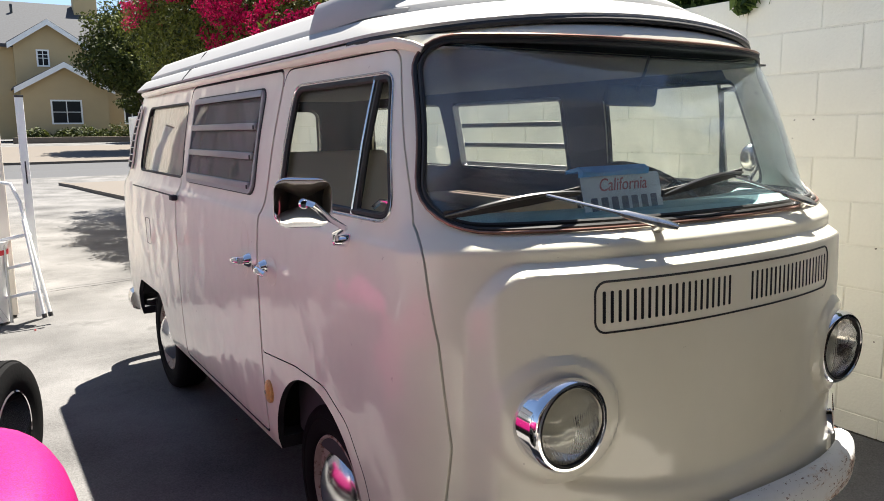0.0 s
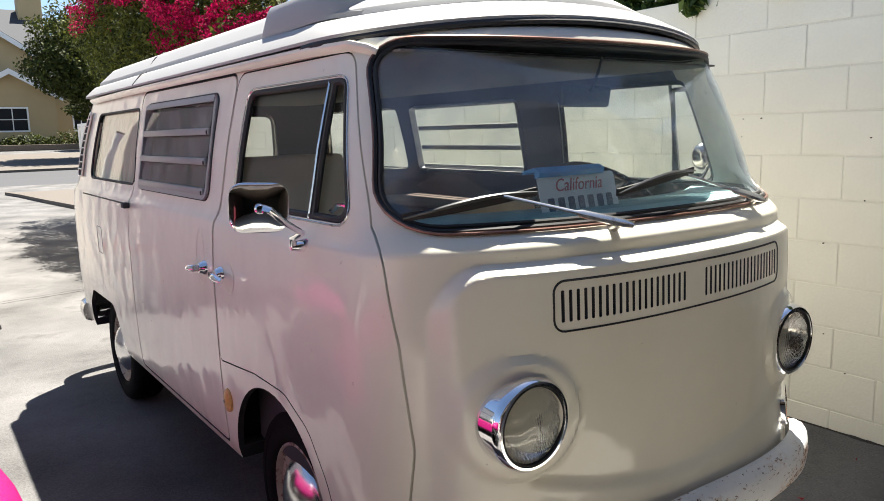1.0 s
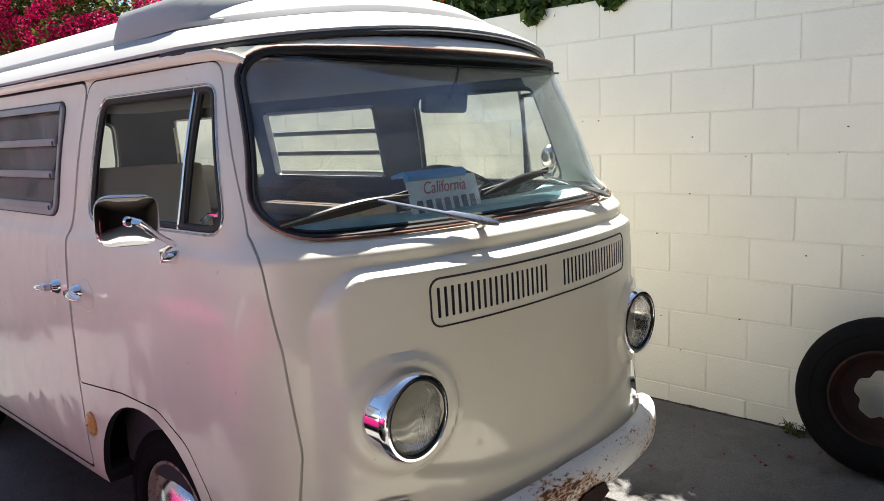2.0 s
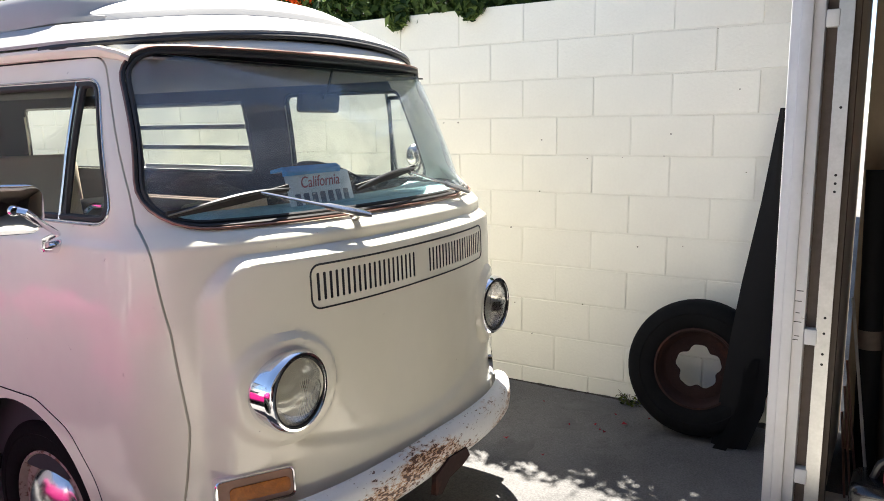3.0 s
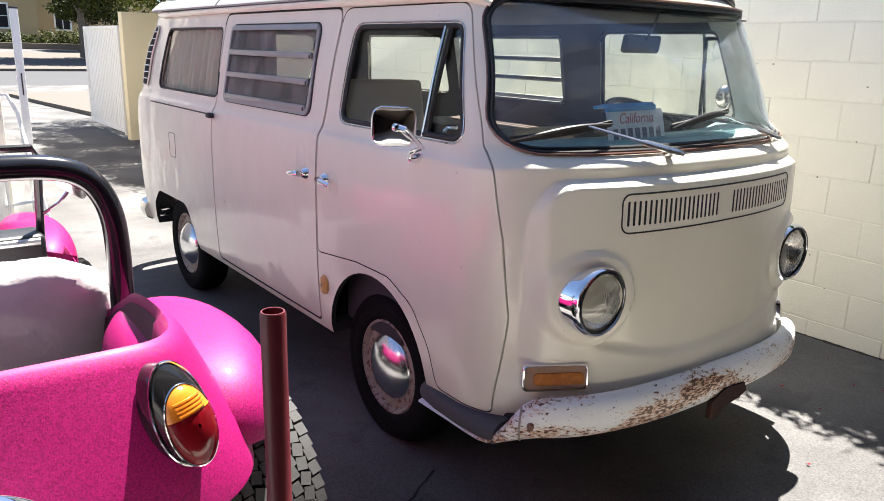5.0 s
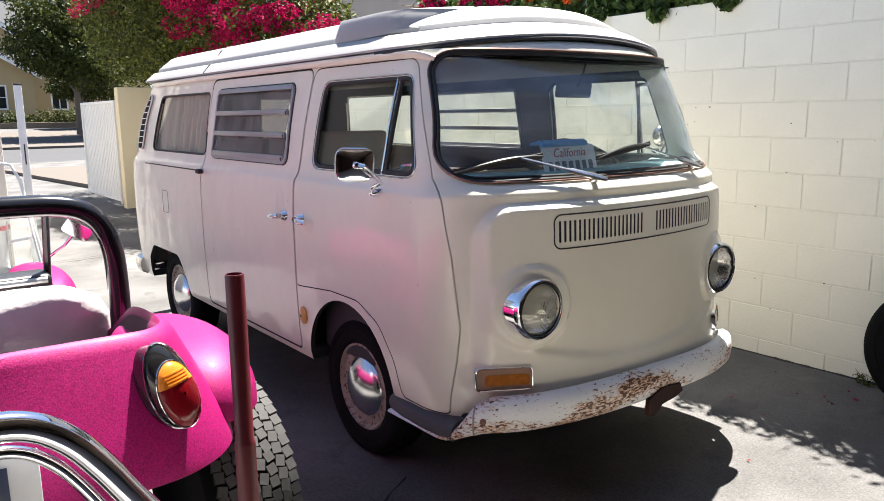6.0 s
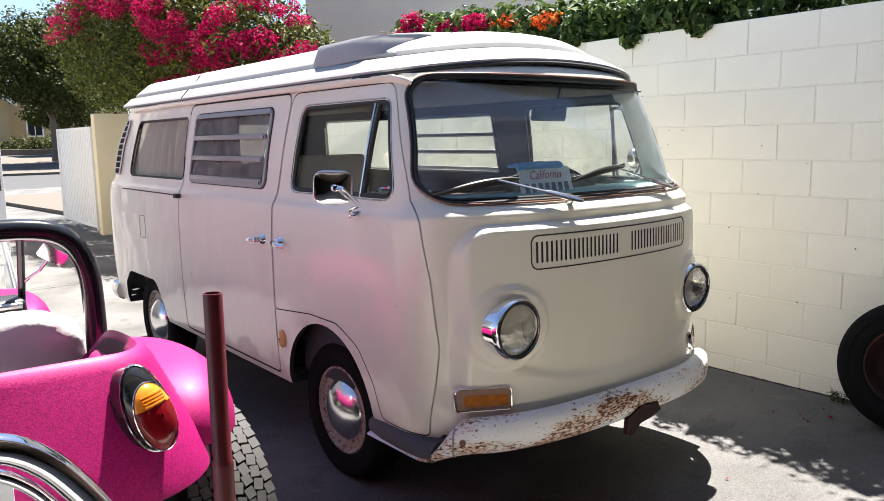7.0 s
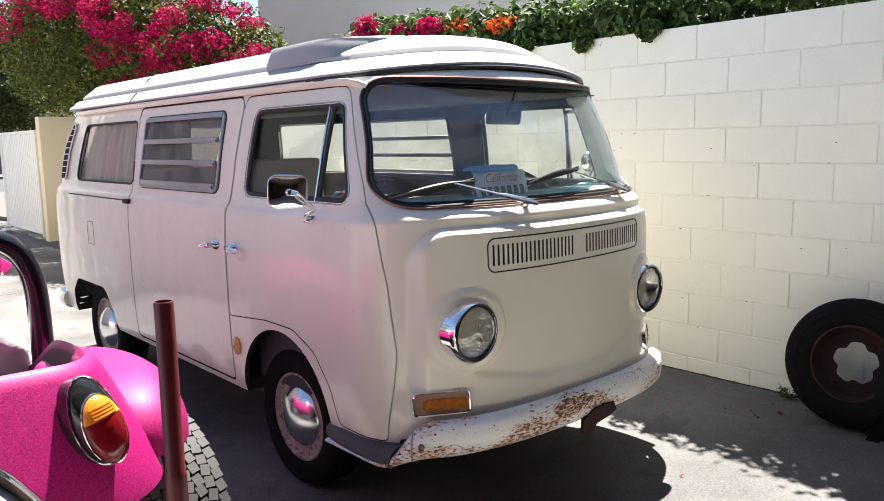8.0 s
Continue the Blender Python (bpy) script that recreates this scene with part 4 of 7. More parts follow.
marker = part("side_marker", bm, MARKER, van, "oval amber side marker")
bm = bmesh.new()
rings(bm, [[mk + Vector((-h, k * a, k * b)) for a, b in ell] for h, k in ((0.004, 0.8), (0.012, 0.78), (0.016, 0.6), (0.018, 0.3))])
part("lens", bm, MARKER, marker, "amber lens")
bm = bmesh.new()
lathe(bm, [(0.007, 0.0), (0.007, 0.003), (0.003, 0.004)], Matrix.Translation(mk + Vector((-0.018, 0, 0))) @ pose(0, 0, 0, 0, -90, 0), 12)
part("screw", bm, WORN_CHROME, marker)


def door_handle(holder, y, z, way, label):
    p = on_side(y, z)
    bm = bmesh.new()
    lathe(bm, [(0.027, 0.0), (0.027, 0.006), (0.022, 0.014), (0.017, 0.026), (0.0, 0.032)], Matrix.Translation(p + Vector((0.001, 0, 0))) @ pose(0, 0, 0, 0, -90, 0), 20)
    h = part("door_handle", bm, CHROME, holder, label)
    bm = bmesh.new()
    tube(bm, [p + Vector((-0.024, 0.0, 0)), p + Vector((-0.040, way * 0.03, -0.002)), p + Vector((-0.040, way * 0.07, -0.005)), p + Vector((-0.036, way * 0.100, -0.008))], [0.015, 0.014, 0.012, 0.010], 12, False, 0.8)
    part("lever", bm, CHROME, h)
    bm = bmesh.new()
    tube(bm, [p + Vector((-0.028, 0, 0)), p + Vector((-0.044, 0, 0))], 0.012, 12)
    part("lock", bm, WORN_CHROME, h)


door_handle(cab_door, 0.345, 1.025, -1, "chrome door handle")
door_handle(slide_door, 0.515, 1.025, 1, "chrome sliding-door handle")
# pressed finger dish behind each handle
for holder, y in ((cab_door, 0.285), (slide_door, 0.57)):
    bm = bmesh.new()
    c = on_side(y, 1.06 if y > 0.5 else 1.02)
    a, b = (0.045, 0.11) if y > 0.5 else (0.055, 0.055)
    rings(bm, [[on_side(y + k * a * math.cos(t), c.z + k * b * math.sin(t), o) for t in (2 * math.pi * i / 32 for i in range(32))] for k, o in ((1.0, 0.0008), (0.94, 0.002), (0.85, 0.0008))], True, False)
    part("finger_dish", bm, PAINT, holder)

# door mirror
bm = bmesh.new()
MIR = Vector((-1.006, -0.385, 1.313))
mm = Matrix.Translation(MIR) @ pose(0, 0, 0, 90, 0, -14)
shape = rpoly([(-0.074, -0.060), (0.074, -0.065), (0.078, 0.060), (-0.070, 0.067)], 0.044, 8)
rings(bm, [[mm @ Vector((a * k, b * k, h)) for a, b in shape] for h, k in ((-0.018, 0.9), (-0.020, 0.975), (-0.014, 0.995), (-0.005, 1.0), (-0.002, 0.998), (-0.0002, 0.99), (0.0012, 0.95), (0.0034, 0.85), (0.0062, 0.70), (0.0092, 0.5), (0.0116, 0.25), (0.0123, 0.06))])
mirror = part("door_mirror", bm, CHROME, van, "chrome door mirror on a bent arm")
bm = bmesh.new()
foot = on_side(-0.30, 1.205)
tube(bm, [MIR + Vector((0.0, -0.012, 0.0)), MIR + Vector((0.012, -0.045, -0.004)), MIR + Vector((0.055, -0.040, -0.04)), MIR + Vector((0.12, 0.01, -0.075)), foot + Vector((-0.045, -0.015, 0.012)), foot + Vector((-0.035, 0, -0.01))], [0.012, 0.009, 0.008, 0.008, 0.009, 0.010], 9)
part("arm", bm, CHROME, mirror)
bm = bmesh.new()
lathe(bm, [(0.018, -0.012), (0.020, 0.0), (0.014, 0.03), (0.010, 0.045), (0.0, 0.048)], Matrix.Translation(foot + Vector((0, 0, -0.012))) @ pose(0, 0, 0, 0, -90, 0), 16)
part("foot", bm, CHROME, mirror)
bm = bmesh.new()
lathe(bm, [(0.013, 0.010), (0.013, 0.022), (0.009, 0.029), (0, 0.031)], mm, 16)
part("ball_joint", bm, CHROME, mirror)

# round mirror on the far door
bm = bmesh.new()
fm = Matrix.Translation((0.985, -0.262, 1.363)) @ pose(0, 0, 0, 90, 0, -12)
lathe(bm, [(0.054, -0.016), (0.058, -0.010), (0.058, 0.0), (0.050, 0.016), (0.030, 0.028), (0.0, 0.032)], fm, 28)
far_mirror = part("door_mirror", bm, WORN_CHROME, van, "round chrome mirror on the far door")
bm = bmesh.new()
tube(bm, [fm @ Vector((0, 0, 0.02)), fm @ Vector((0, 0, 0.05)), Vector((0.95, -0.27, 1.26)), on_side(-0.26, 1.20, 0.0, 1)], 0.008, 8)
part("arm", bm, CHROME, far_mirror)


# wipers
def wiper(name, piv, elbow, tip0, tip1):
    p = on_front(*piv, 0.0)
    bm = bmesh.new()
    lathe(bm, [(0.014, -0.01), (0.014, 0.02), (0.010, 0.034), (0.0, 0.036)], Matrix.Translation(p) @ pose(0, 0, 0, 60, 0, 0), 14)
    w = part(name, bm, WORN_CHROME, van, "worn silver windscreen wiper")
    e = on_front(*elbow, 0.035)
    bm = bmesh.new()
    a = p + Vector((0, -0.034, 0.016))
    tube(bm, [a + (a - e).normalized() * 0.03, a, a.lerp(e, 0.35), a.lerp(e, 0.40), e], [0.010, 0.015, 0.012, 0.006, 0.005], 8, False, 0.7)
    part("arm", bm, WORN_CHROME, w)
    bm = bmesh.new()
    blade = [on_front(tip0[0] + (tip1[0] - tip0[0]) * t, tip0[1] + (tip1[1] - tip0[1]) * t + 0.018 * math.sin(math.pi * t), 0.016 + 0.018 * math.sin(math.pi * t)) for t in (i / 12 for i in range(13))]
    tube(bm, blade, [0.0025 + 0.0035 * math.sin(math.pi * i / 12) for i in range(13)], 6, False, 1.0)
    part("blade_holder", bm, WIPER, w, "dark blade holder")
    bm = bmesh.new()
    edge = [on_front(tip0[0] + (tip1[0] - tip0[0]) * t, tip0[1] + (tip1[1] - tip0[1]) * t - 0.004, 0.004) for t in (i / 12 for i in range(13))]
    rings(bm, [[q + Vector((0, -0.008, 0.016)), q + Vector((0, 0, 0.016)), q + Vector((0, 0.002, -0.002)), q + Vector((0, -0.006, -0.004))] for q in edge])
    part("rubber_blade", bm, SEAL, w)


wiper("wiper", (-0.247, 1.235), (-0.535, 1.332), (-0.748, 1.285), (-0.43, 1.335))
wiper("wiper", (0.430, 1.248), (0.10, 1.352), (-0.175, 1.316), (0.17, 1.360))


# wheels
def wheel(y, sign, name="wheel"):
    m = Matrix.Translation(((0.685 if y < 1 else 0.70) * sign, y, 0.285)) @ pose(0, 0, 0, 0, 90 * sign, 0)
    bm = bmesh.new()
    lathe(bm, [(0.19, -0.07), (0.20, -0.085), (0.26, -0.092), (0.295, -0.085), (0.306, -0.070), (0.311, -0.055), (0.312, -0.02), (0.312, 0.02), (0.311, 0.055), (0.306, 0.070), (0.295, 0.085), (0.278, 0.091), (0.262, 0.092), (0.258, 0.089), (0.235, 0.091), (0.218, 0.089), (0.205, 0.083), (0.199, 0.072), (0.195, 0.055)], m, 56)
    w = part(name, bm, TYRE, van, "black tyre on a worn steel wheel with chrome hubcap")
    bm = bmesh.new()
    lathe(bm, [(0.199, 0.06), (0.199, 0.078), (0.192, 0.081), (0.184, 0.070), (0.172, 0.050), (0.160, 0.046), (0.150, 0.052), (0.132, 0.062), (0.12, 0.06), (0.0, 0.055)], m, 48)
    part("rim", bm, RIM, w, "cream steel rim with rust")
    bm = bmesh.new()
    lathe(bm, [(0.143, 0.048), (0.143, 0.060), (0.141, 0.0655), (0.136, 0.0715), (0.128, 0.0785), (0.116, 0.0870), (0.100, 0.0965), (0.082, 0.1045), (0.062, 0.1105), (0.040, 0.1148), (0.020, 0.1170), (0.0, 0.1178)], m, 48)
    part("hubcap", bm, HUB_CHROME, w, "domed chrome hubcap", 70)
    # tread ribs
    for k in (-0.045, -0.015, 0.015, 0.045):
        bm = bmesh.new()
        lathe(bm, [(0.308, k - 0.010), (0.3145, k - 0.008), (0.3145, k + 0.008), (0.308, k + 0.010)], m, 56)
        part("tread_rib", bm, TYRE, w)


for y in (0.02, 2.40):
    for sign in (-1, 1):
        wheel(y, sign)

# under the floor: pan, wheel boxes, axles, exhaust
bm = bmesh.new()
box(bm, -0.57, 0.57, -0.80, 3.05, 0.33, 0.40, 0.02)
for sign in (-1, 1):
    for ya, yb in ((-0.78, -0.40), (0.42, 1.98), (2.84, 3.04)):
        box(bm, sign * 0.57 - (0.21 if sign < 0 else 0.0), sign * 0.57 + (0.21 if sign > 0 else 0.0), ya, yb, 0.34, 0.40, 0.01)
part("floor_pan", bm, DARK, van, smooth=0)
# solid near-black boxes stand in for the shade inside the wheel arches
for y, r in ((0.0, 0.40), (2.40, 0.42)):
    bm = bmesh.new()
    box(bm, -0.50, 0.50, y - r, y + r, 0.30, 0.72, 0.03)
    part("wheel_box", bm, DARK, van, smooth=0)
    bm = bmesh.new()
    tube(bm, [(-0.66, y, 0.325), (0.66, y, 0.325)], 0.045, 10)
    part("axle", bm, DARK, van)

# bumpers
def bumper_path(w, yf, d, n, y_end, k=40):
    pts = []
    for i in range(k + 1):
        a = math.pi * i / k
        c, q = math.cos(a), math.sin(a)
        pts.append(Vector((-w * math.copysign(abs(c) ** (2 / n), c), yf + d - d * abs(q) ** (2 / n), 0)))
    return [Vector((p.x * (0.952 if p.x > 0 else 1.0), p.y, 0)) for p in [Vector((-w, y_end, 0))] + pts + [Vector((w, y_end, 0))]]


def sweep(bm, path, section):
    """Sweeps a section of (outwards, z) pairs, given by section(i, t), along a path in plan."""
    loops, k = [], len(path)
    for i, p in enumerate(path):
        t = (path[min(i + 1, k - 1)] - path[max(i - 1, 0)]).normalized()
        out = Vector((t.y, -t.x, 0))
        loops.append([p + out * o + Vector((0, 0, z)) for o, z in section(i, p)])
    return rings(bm, loops)


def blade(i, p):
    up = step(-0.70, -0.86, p.y)
    lo, hi = 0.310 + 0.045 * up, 0.329 + 0.163 * up
    sag = -0.020 * max(0.0, p.x / 0.85)
    lo, hi = lo + sag, hi + sag
    m = (lo + hi) / 2
    return [(-0.030, lo + (hi - lo) * 0.05), (-0.010, lo), (0.012, lo + (hi - lo) * 0.08), (0.026, lo + (hi - lo) * 0.2), (0.031, m), (0.026, hi - (hi - lo) * 0.2), (0.014, hi - (hi - lo) * 0.08), (-0.008, hi), (-0.030, hi - (hi - lo) * 0.03), (-0.026, m)]


bm = bmesh.new()
sweep(bm, bumper_path(0.845, -1.000, 0.36, 2.6, -0.36), blade)
bumper = part("front_bumper", bm, BUMPER, van, "white-painted steel bumper, chipped and rusty")
for sign in (-1, 1):
    bm = bmesh.new()
    path = [Vector((sign * x, y, 0)) for x, y in ((0.83, -0.335), (0.842, -0.36), (0.856, -0.45), (0.860, -0.58), (0.855, -0.68), (0.845, -0.75))]
    if sign > 0:
        path = path[::-1]
    sweep(bm, path, lambda i, p: [(-0.10, 0.318), (0.006, 0.318), (0.015, 0.327), (0.018, 0.342), (0.013, 0.362), (0.0, 0.376), (-0.02, 0.386), (-0.10, 0.386)])
    part("step_pad", bm, STEP, bumper, "dark grey ribbed rubber step")
    bp = bumper_path(0.845, -1.000, 0.36, 2.6, -0.36)
    i = min(range(len(bp)), key=lambda k: abs(bp[k].x - sign * 0.80) + abs(bp[k].y + 0.93) * 0.2)
    t = (bp[i + 1] - bp[i - 1]).normalized()
    out = Vector((t.y, -t.x, 0))
    bm = bmesh.new()
    tube(bm, [bp[i] + out * (o + 0.001) + Vector((0, 0, z)) for o, z in blade(i, bp[i])[1:8]], 0.0035, 6)
    part("end_joint", bm, RIM, bumper)
    bm = bmesh.new()
    q = bp[i] + out * 0.029 + t * (-0.035 * sign) + Vector((0, 0, 0.415))
    lathe(bm, [(0.012, -0.012), (0.012, 0.003), (0.008, 0.007), (0.0, 0.008)], Matrix.Translation(q) @ out.to_track_quat("Z", "Y").to_matrix().to_4x4(), 12)
    part("bolt", bm, BRASS_TRIM, bumper)
bm = bmesh.new()
rings(bm, [[Vector((x, y, z)) for x, z in ((-0.085, 0.372), (0.0, 0.405), (0.115, 0.398), (0.135, 0.362), (0.085, 0.345), (0.0, 0.335), (-0.05, 0.298), (-0.09, 0.310))] for y in (-1.036, -1.018)])
part("torn_bracket", bm, RUST_RIM, bumper, "bent rusty bracket hanging under the bumper", 0)
bm = bmesh.new()
path = [Vector((-p.x, 2.27 - p.y, 0)) for p in bumper_path(0.885, -1.06, 0.30, 3.2, -0.72)]
sweep(bm, path, lambda i, p: [(-0.05, 0.345), (-0.01, 0.340), (0.02, 0.355), (0.032, 0.39), (0.032, 0.42), (0.02, 0.455), (-0.01, 0.47), (-0.05, 0.465)])
part("rear_bumper", bm, WORN_CHROME, van, "dull chrome rear bumper")
bm = bmesh.new()
box(bm, -0.80, -0.70, 2.86, 3.12, 0.385, 0.425, 0.01)
part("bumper_bracket", bm, RUBBER, van)

# rear-quarter air intake, fuel flap, sliding rail
GILL = rpoly([(2.800, 1.662), (2.762, 1.635), (2.83, 1.47), (2.872, 1.275), (2.975, 1.275), (2.975, 1.39), (2.93, 1.52)], [0.03, 0.03, 0.2, 0.03, 0.03, 0.1, 0.1], 4)
bm = bmesh.new()
patch(bm, GILL, lambda y, z: on_side(y, z, 0.012), 4)
gill = part("air_intake", bm, DARK, body, "black crescent air intake with body-coloured slats")
seal("intake_lip", GILL, lambda y, z: on_side(y, z, 0.010), 0.0055, PAINT, gill)
for i in range(8):
    z = 1.318 + 0.0425 * i
    ys = [y for y, q in dense(GILL, 0.01) if abs(q - z) < 0.012]
    bm = bmesh.new()
    tube(bm, [on_side(min(ys) + (max(ys) - min(ys)) * t, z, 0.015) for t in (0, 0.25, 0.5, 0.75, 1)], 0.0036, 6)
    part("slat", bm, PAINT, gill)
seal("fuel_flap_gap", rrect(2.265, 2.375, 0.868, 1.015, 0.015), lambda y, z: on_side(y, z, -0.0005), 0.0022, STEP, body, "", 5)
bm = bmesh.new()
rings(bm, [[on_side(y, z, o) for y, z, o in ((q, 1.176, 0.0005), (q, 1.177, 0.002), (q, 1.183, 0.002), (q, 1.184, 0.0005))] for q in [1.64 + 0.1 * i for i in range(12)]])
part("slide_rail", bm, SEAL, body, "black sliding-door rail")
bm = bmesh.new()
box(bm, -0.885, -0.855, 1.595, 1.650, 1.165, 1.192, 0.006)
part("roller", bm, RUBBER, slide_door)

# ---- inside the van ----
bm = bmesh.new()
sec = []
for i in range(25):
    x = -0.74 + 1.48 * i / 24
    y = front_y(x, 1.25) + 0.03
    sec.append([Vector((x, y, 1.235)), Vector((x, y + 0.10, 1.262)), Vector((x, y + 0.26, 1.262)), Vector((x, y + 0.30, 1.24)), Vector((x, y + 0.31, 1.05)), Vector((x, y + 0.05, 1.05))])
rings(bm, sec)
part("dashboard", bm, TEAL, van, "dark padded dashboard")
bm = bmesh.new()
c = Vector((0.36, -0.30, 1.245))
mw = Matrix.Translation(c) @ pose(0, 0, 0, 32, 0, 0)
tube(bm, [mw @ Vector((0.205 * math.cos(a), 0.205 * math.sin(a), 0)) for a in (2 * math.pi * i / 36 for i in range(36))], 0.013, 8, True)
wheel_ob = part("steering_wheel", bm, BLACK_PLASTIC, van, "black thin-rimmed steering wheel")
for a in (20, 160, 270):
    bm = bmesh.new()
    tube(bm, [mw @ Vector((0, 0, -0.03)), mw @ Vector((0.2 * math.cos(radians(a)), 0.2 * math.sin(radians(a)), 0))], 0.010, 6)
    part("spoke", bm, BLACK_PLASTIC, wheel_ob)
bm = bmesh.new()
tube(bm, [mw @ Vector((0, 0, -0.02)), mw @ Vector((0, 0, -0.35))], 0.03, 10)
part("column", bm, BLACK_PLASTIC, wheel_ob)


def cab_seat(x, high):
    bm = bmesh.new()
    box(bm, x - 0.24, x + 0.24, -0.12, 0.40, 0.66, 0.84, 0.05, 3)
    st = part("cab_seat", bm, TAN, van, "tan vinyl cab seat")
    bm = bmesh.new()
    box(bm, -0.22, 0.22, -0.06, 0.06, 0.0, high, 0.022, 3, Matrix.Translation((x, 0.38, 0.80)) @ pose(0, 0, 0, -10, 0, 0))
    part("backrest", bm, TAN, st)
    bm = bmesh.new()
    box(bm, x - 0.22, x + 0.22, -0.08, 0.36, 0.40, 0.67, 0.02)
    part("seat_box", bm, LINING, st)


cab_seat(-0.54, 0.62), cab_seat(0.42, 0.38)
bm = bmesh.new()
box(bm, -0.57, 0.57, -0.78, 3.0, 0.402, 0.43)
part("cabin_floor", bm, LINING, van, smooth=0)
bm = bmesh.new()
box(bm, 0.28, 0.74, 0.62, 1.50, 0.43, 1.14, 0.015)
part("kitchen_cabinet", bm, CABINET, van, "dark brown camper cabinet")
bm = bmesh.new()
box(bm, -0.70, 0.70, 1.95, 2.95, 0.43, 0.98, 0.06, 3)
bench = part("rear_bench", bm, CABINET, van, "brown rear bench and bed")
bm = bmesh.new()
box(bm, -0.68, 0.68, -0.06, 0.06, 0, 0.42, 0.05, 3, Matrix.Translation((0, 1.98, 0.93)) @ pose(0, 0, 0, -8, 0, 0))
part("backrest", bm, TAN, bench)
bm = bmesh.new()
rings(bm, [[Vector((-0.66, y, 1.700)), Vector((0.66, y, 1.700)), Vector((0.66, y, 1.694)), Vector((-0.66, y, 1.694))] for y in (-0.52, -0.30, 2.85)])
part("headlining", bm, HEADCLOTH, van, "stained beige headlining", 0)
# curtain behind the rear side window
bm = bmesh.new()
loops = []
for j in range(9):
    z = 1.245 + 0.42 * j / 8
    loops.append([Vector((-half_w(z) + 0.066 + 0.021 * math.sin(60 * y + 1.8 * math.sin(9 * y) + 0.8 * z) + 0.008 * math.sin(131 * y + 5 * z) + 0.006 * math.sin(23 * y + 4 * z), y, z)) for y in (1.62 + 1.06 * i / 240 for i in range(241))])
rings(bm, loops, False, False)
cur = part("curtain", bm, CURTAIN, van, "pleated beige curtain drawn across the window", 60)
so = cur.modifiers.new("thick", "SOLIDIFY")
so.thickness = 0.003
# dark curtain half drawn across the tail window
bm = bmesh.new()
loops = []
for j in range(7):
    z = 1.20 + 0.485 * j / 6
    loops.append([Vector((x, 2.87 + 0.016 * math.sin(48 * x + 1.3 * math.sin(8 * x)) + 0.005 * math.sin(21 * x + 4 * z), z)) for x in (-0.66 + 0.76 * i / 80 for i in range(81))])
rings(bm, loops, False, False)
cur = part("tail_curtain", bm, CABINET, van, "dark brown curtain half drawn", 60)
so = cur.modifiers.new("thick", "SOLIDIFY")
so.thickness = 0.003
# inner mirror
bm = bmesh.new()
box(bm, -0.048, 0.207, -0.012, 0.012, -0.034, 0.034, 0.013, 3, Matrix.Translation((0.005, -0.46, 1.590)) @ pose(0, 0, 0, 8, 0, 8))
rvm = part("inner_mirror", bm, RUBBER, van, "dark grey rear-view mirror")
bm = bmesh.new()
tube(bm, [(0.09, -0.465, 1.605), (0.085, -0.50, 1.66), (0.07, -0.53, 1.705)], 0.005, 6)
part("stalk", bm, RUBBER, rvm)
# number plate leaning on the dash, with a folded blue strip over its top edge
pm = Matrix.Translation((-0.128, -0.635, 1.284)) @ pose(0, 0, 0, 76, 0, 3)
bm = bmesh.new()
prism(bm, rrect(-0.165, 0.165, -0.080, 0.080, 0.014), lambda a, b, h: pm @ Vector((a, b, h)), -0.0015, 0.0015)
plate = part("number_plate", bm, PLATE, van, "white number plate leaning behind the windscreen")


def lettering(name, words, size, m, material, parent):
    cu = bpy.data.curves.new(name, "FONT")
    cu.body, cu.size, cu.align_x, cu.extrude, cu.shear = words, size, "CENTER", 0.0006, 0.3
    ob = new("work", cu)
    bpy.context.view_layer.update()
    me = bpy.data.meshes.new_from_object(ob.evaluated_get(bpy.context.evaluated_depsgraph_get()))
    bpy.data.objects.remove(ob)
    me.transform(m)
    return part(name, me, material, parent, smooth=0)


lettering("state_name", "California", 0.052, pm @ Matrix.Translation((0.0, 0.032, 0.0022)), PLATE_RED, plate)
for i in range(7):
    x = -0.125 + 0.0417 * i
    bm = bmesh.new()
    prism(bm, rrect(x - 0.013, x + 0.013, -0.066, 0.014, 0.004, 2), lambda a, b, h: pm @ Vector((a, b, h)), 0.001, 0.003)
    part("character_bar", bm, PLATE_NAVY, plate)
bm = bmesh.new()
rings(bm, [[pm @ Vector((x, b, h)) for b, h in ((0.074, 0.010), (0.086 + 0.004 * math.sin(20 * x), 0.016), (0.104, 0.0), (0.104, -0.05), (0.094, -0.052), (0.092, -0.004), (0.074, -0.006))] for x in (-0.165, -0.10, -0.03, 0.04, 0.11)])
part("blue_strip", bm, BLUE, plate, "folded bright blue strip")


# ---- garage that the camera stands in ----
garage = thing("garage", "wide garage with a white door jamb, open towards the drive", "garage", kind="structure")


def slab(name, x0, x1, y0, y1, z0, z1, material, parent, label="", bevel=0.0):
    bm = bmesh.new()
    box(bm, x0, x1, y0, y1, z0, z1, bevel)
    return part(name, bm, material, parent, label, 0 if not bevel else 40)


slab("front_pier", 1.11, 1.90, -2.075, -1.957, -0.05, 2.42, STUCCO, garage)
slab("front_pier", -5.2, -3.95, -2.075, -1.957, -0.05, 2.42, STUCCO, garage)
slab("lintel", -3.95, 1.11, -2.075, -1.957, 2.20, 2.42, STUCCO, garage)
slab("east_wall", 1.70, 1.90, -8.6, -2.101, -0.05, 2.42, GARAGE_WALL, garage)
# unseen walls, coloured dark to keep reflections of the garage dim
slab("west_wall", -5.2, -5.05, -8.6, -2.101, -0.05, 2.42, SHADED_BOARD, garage)
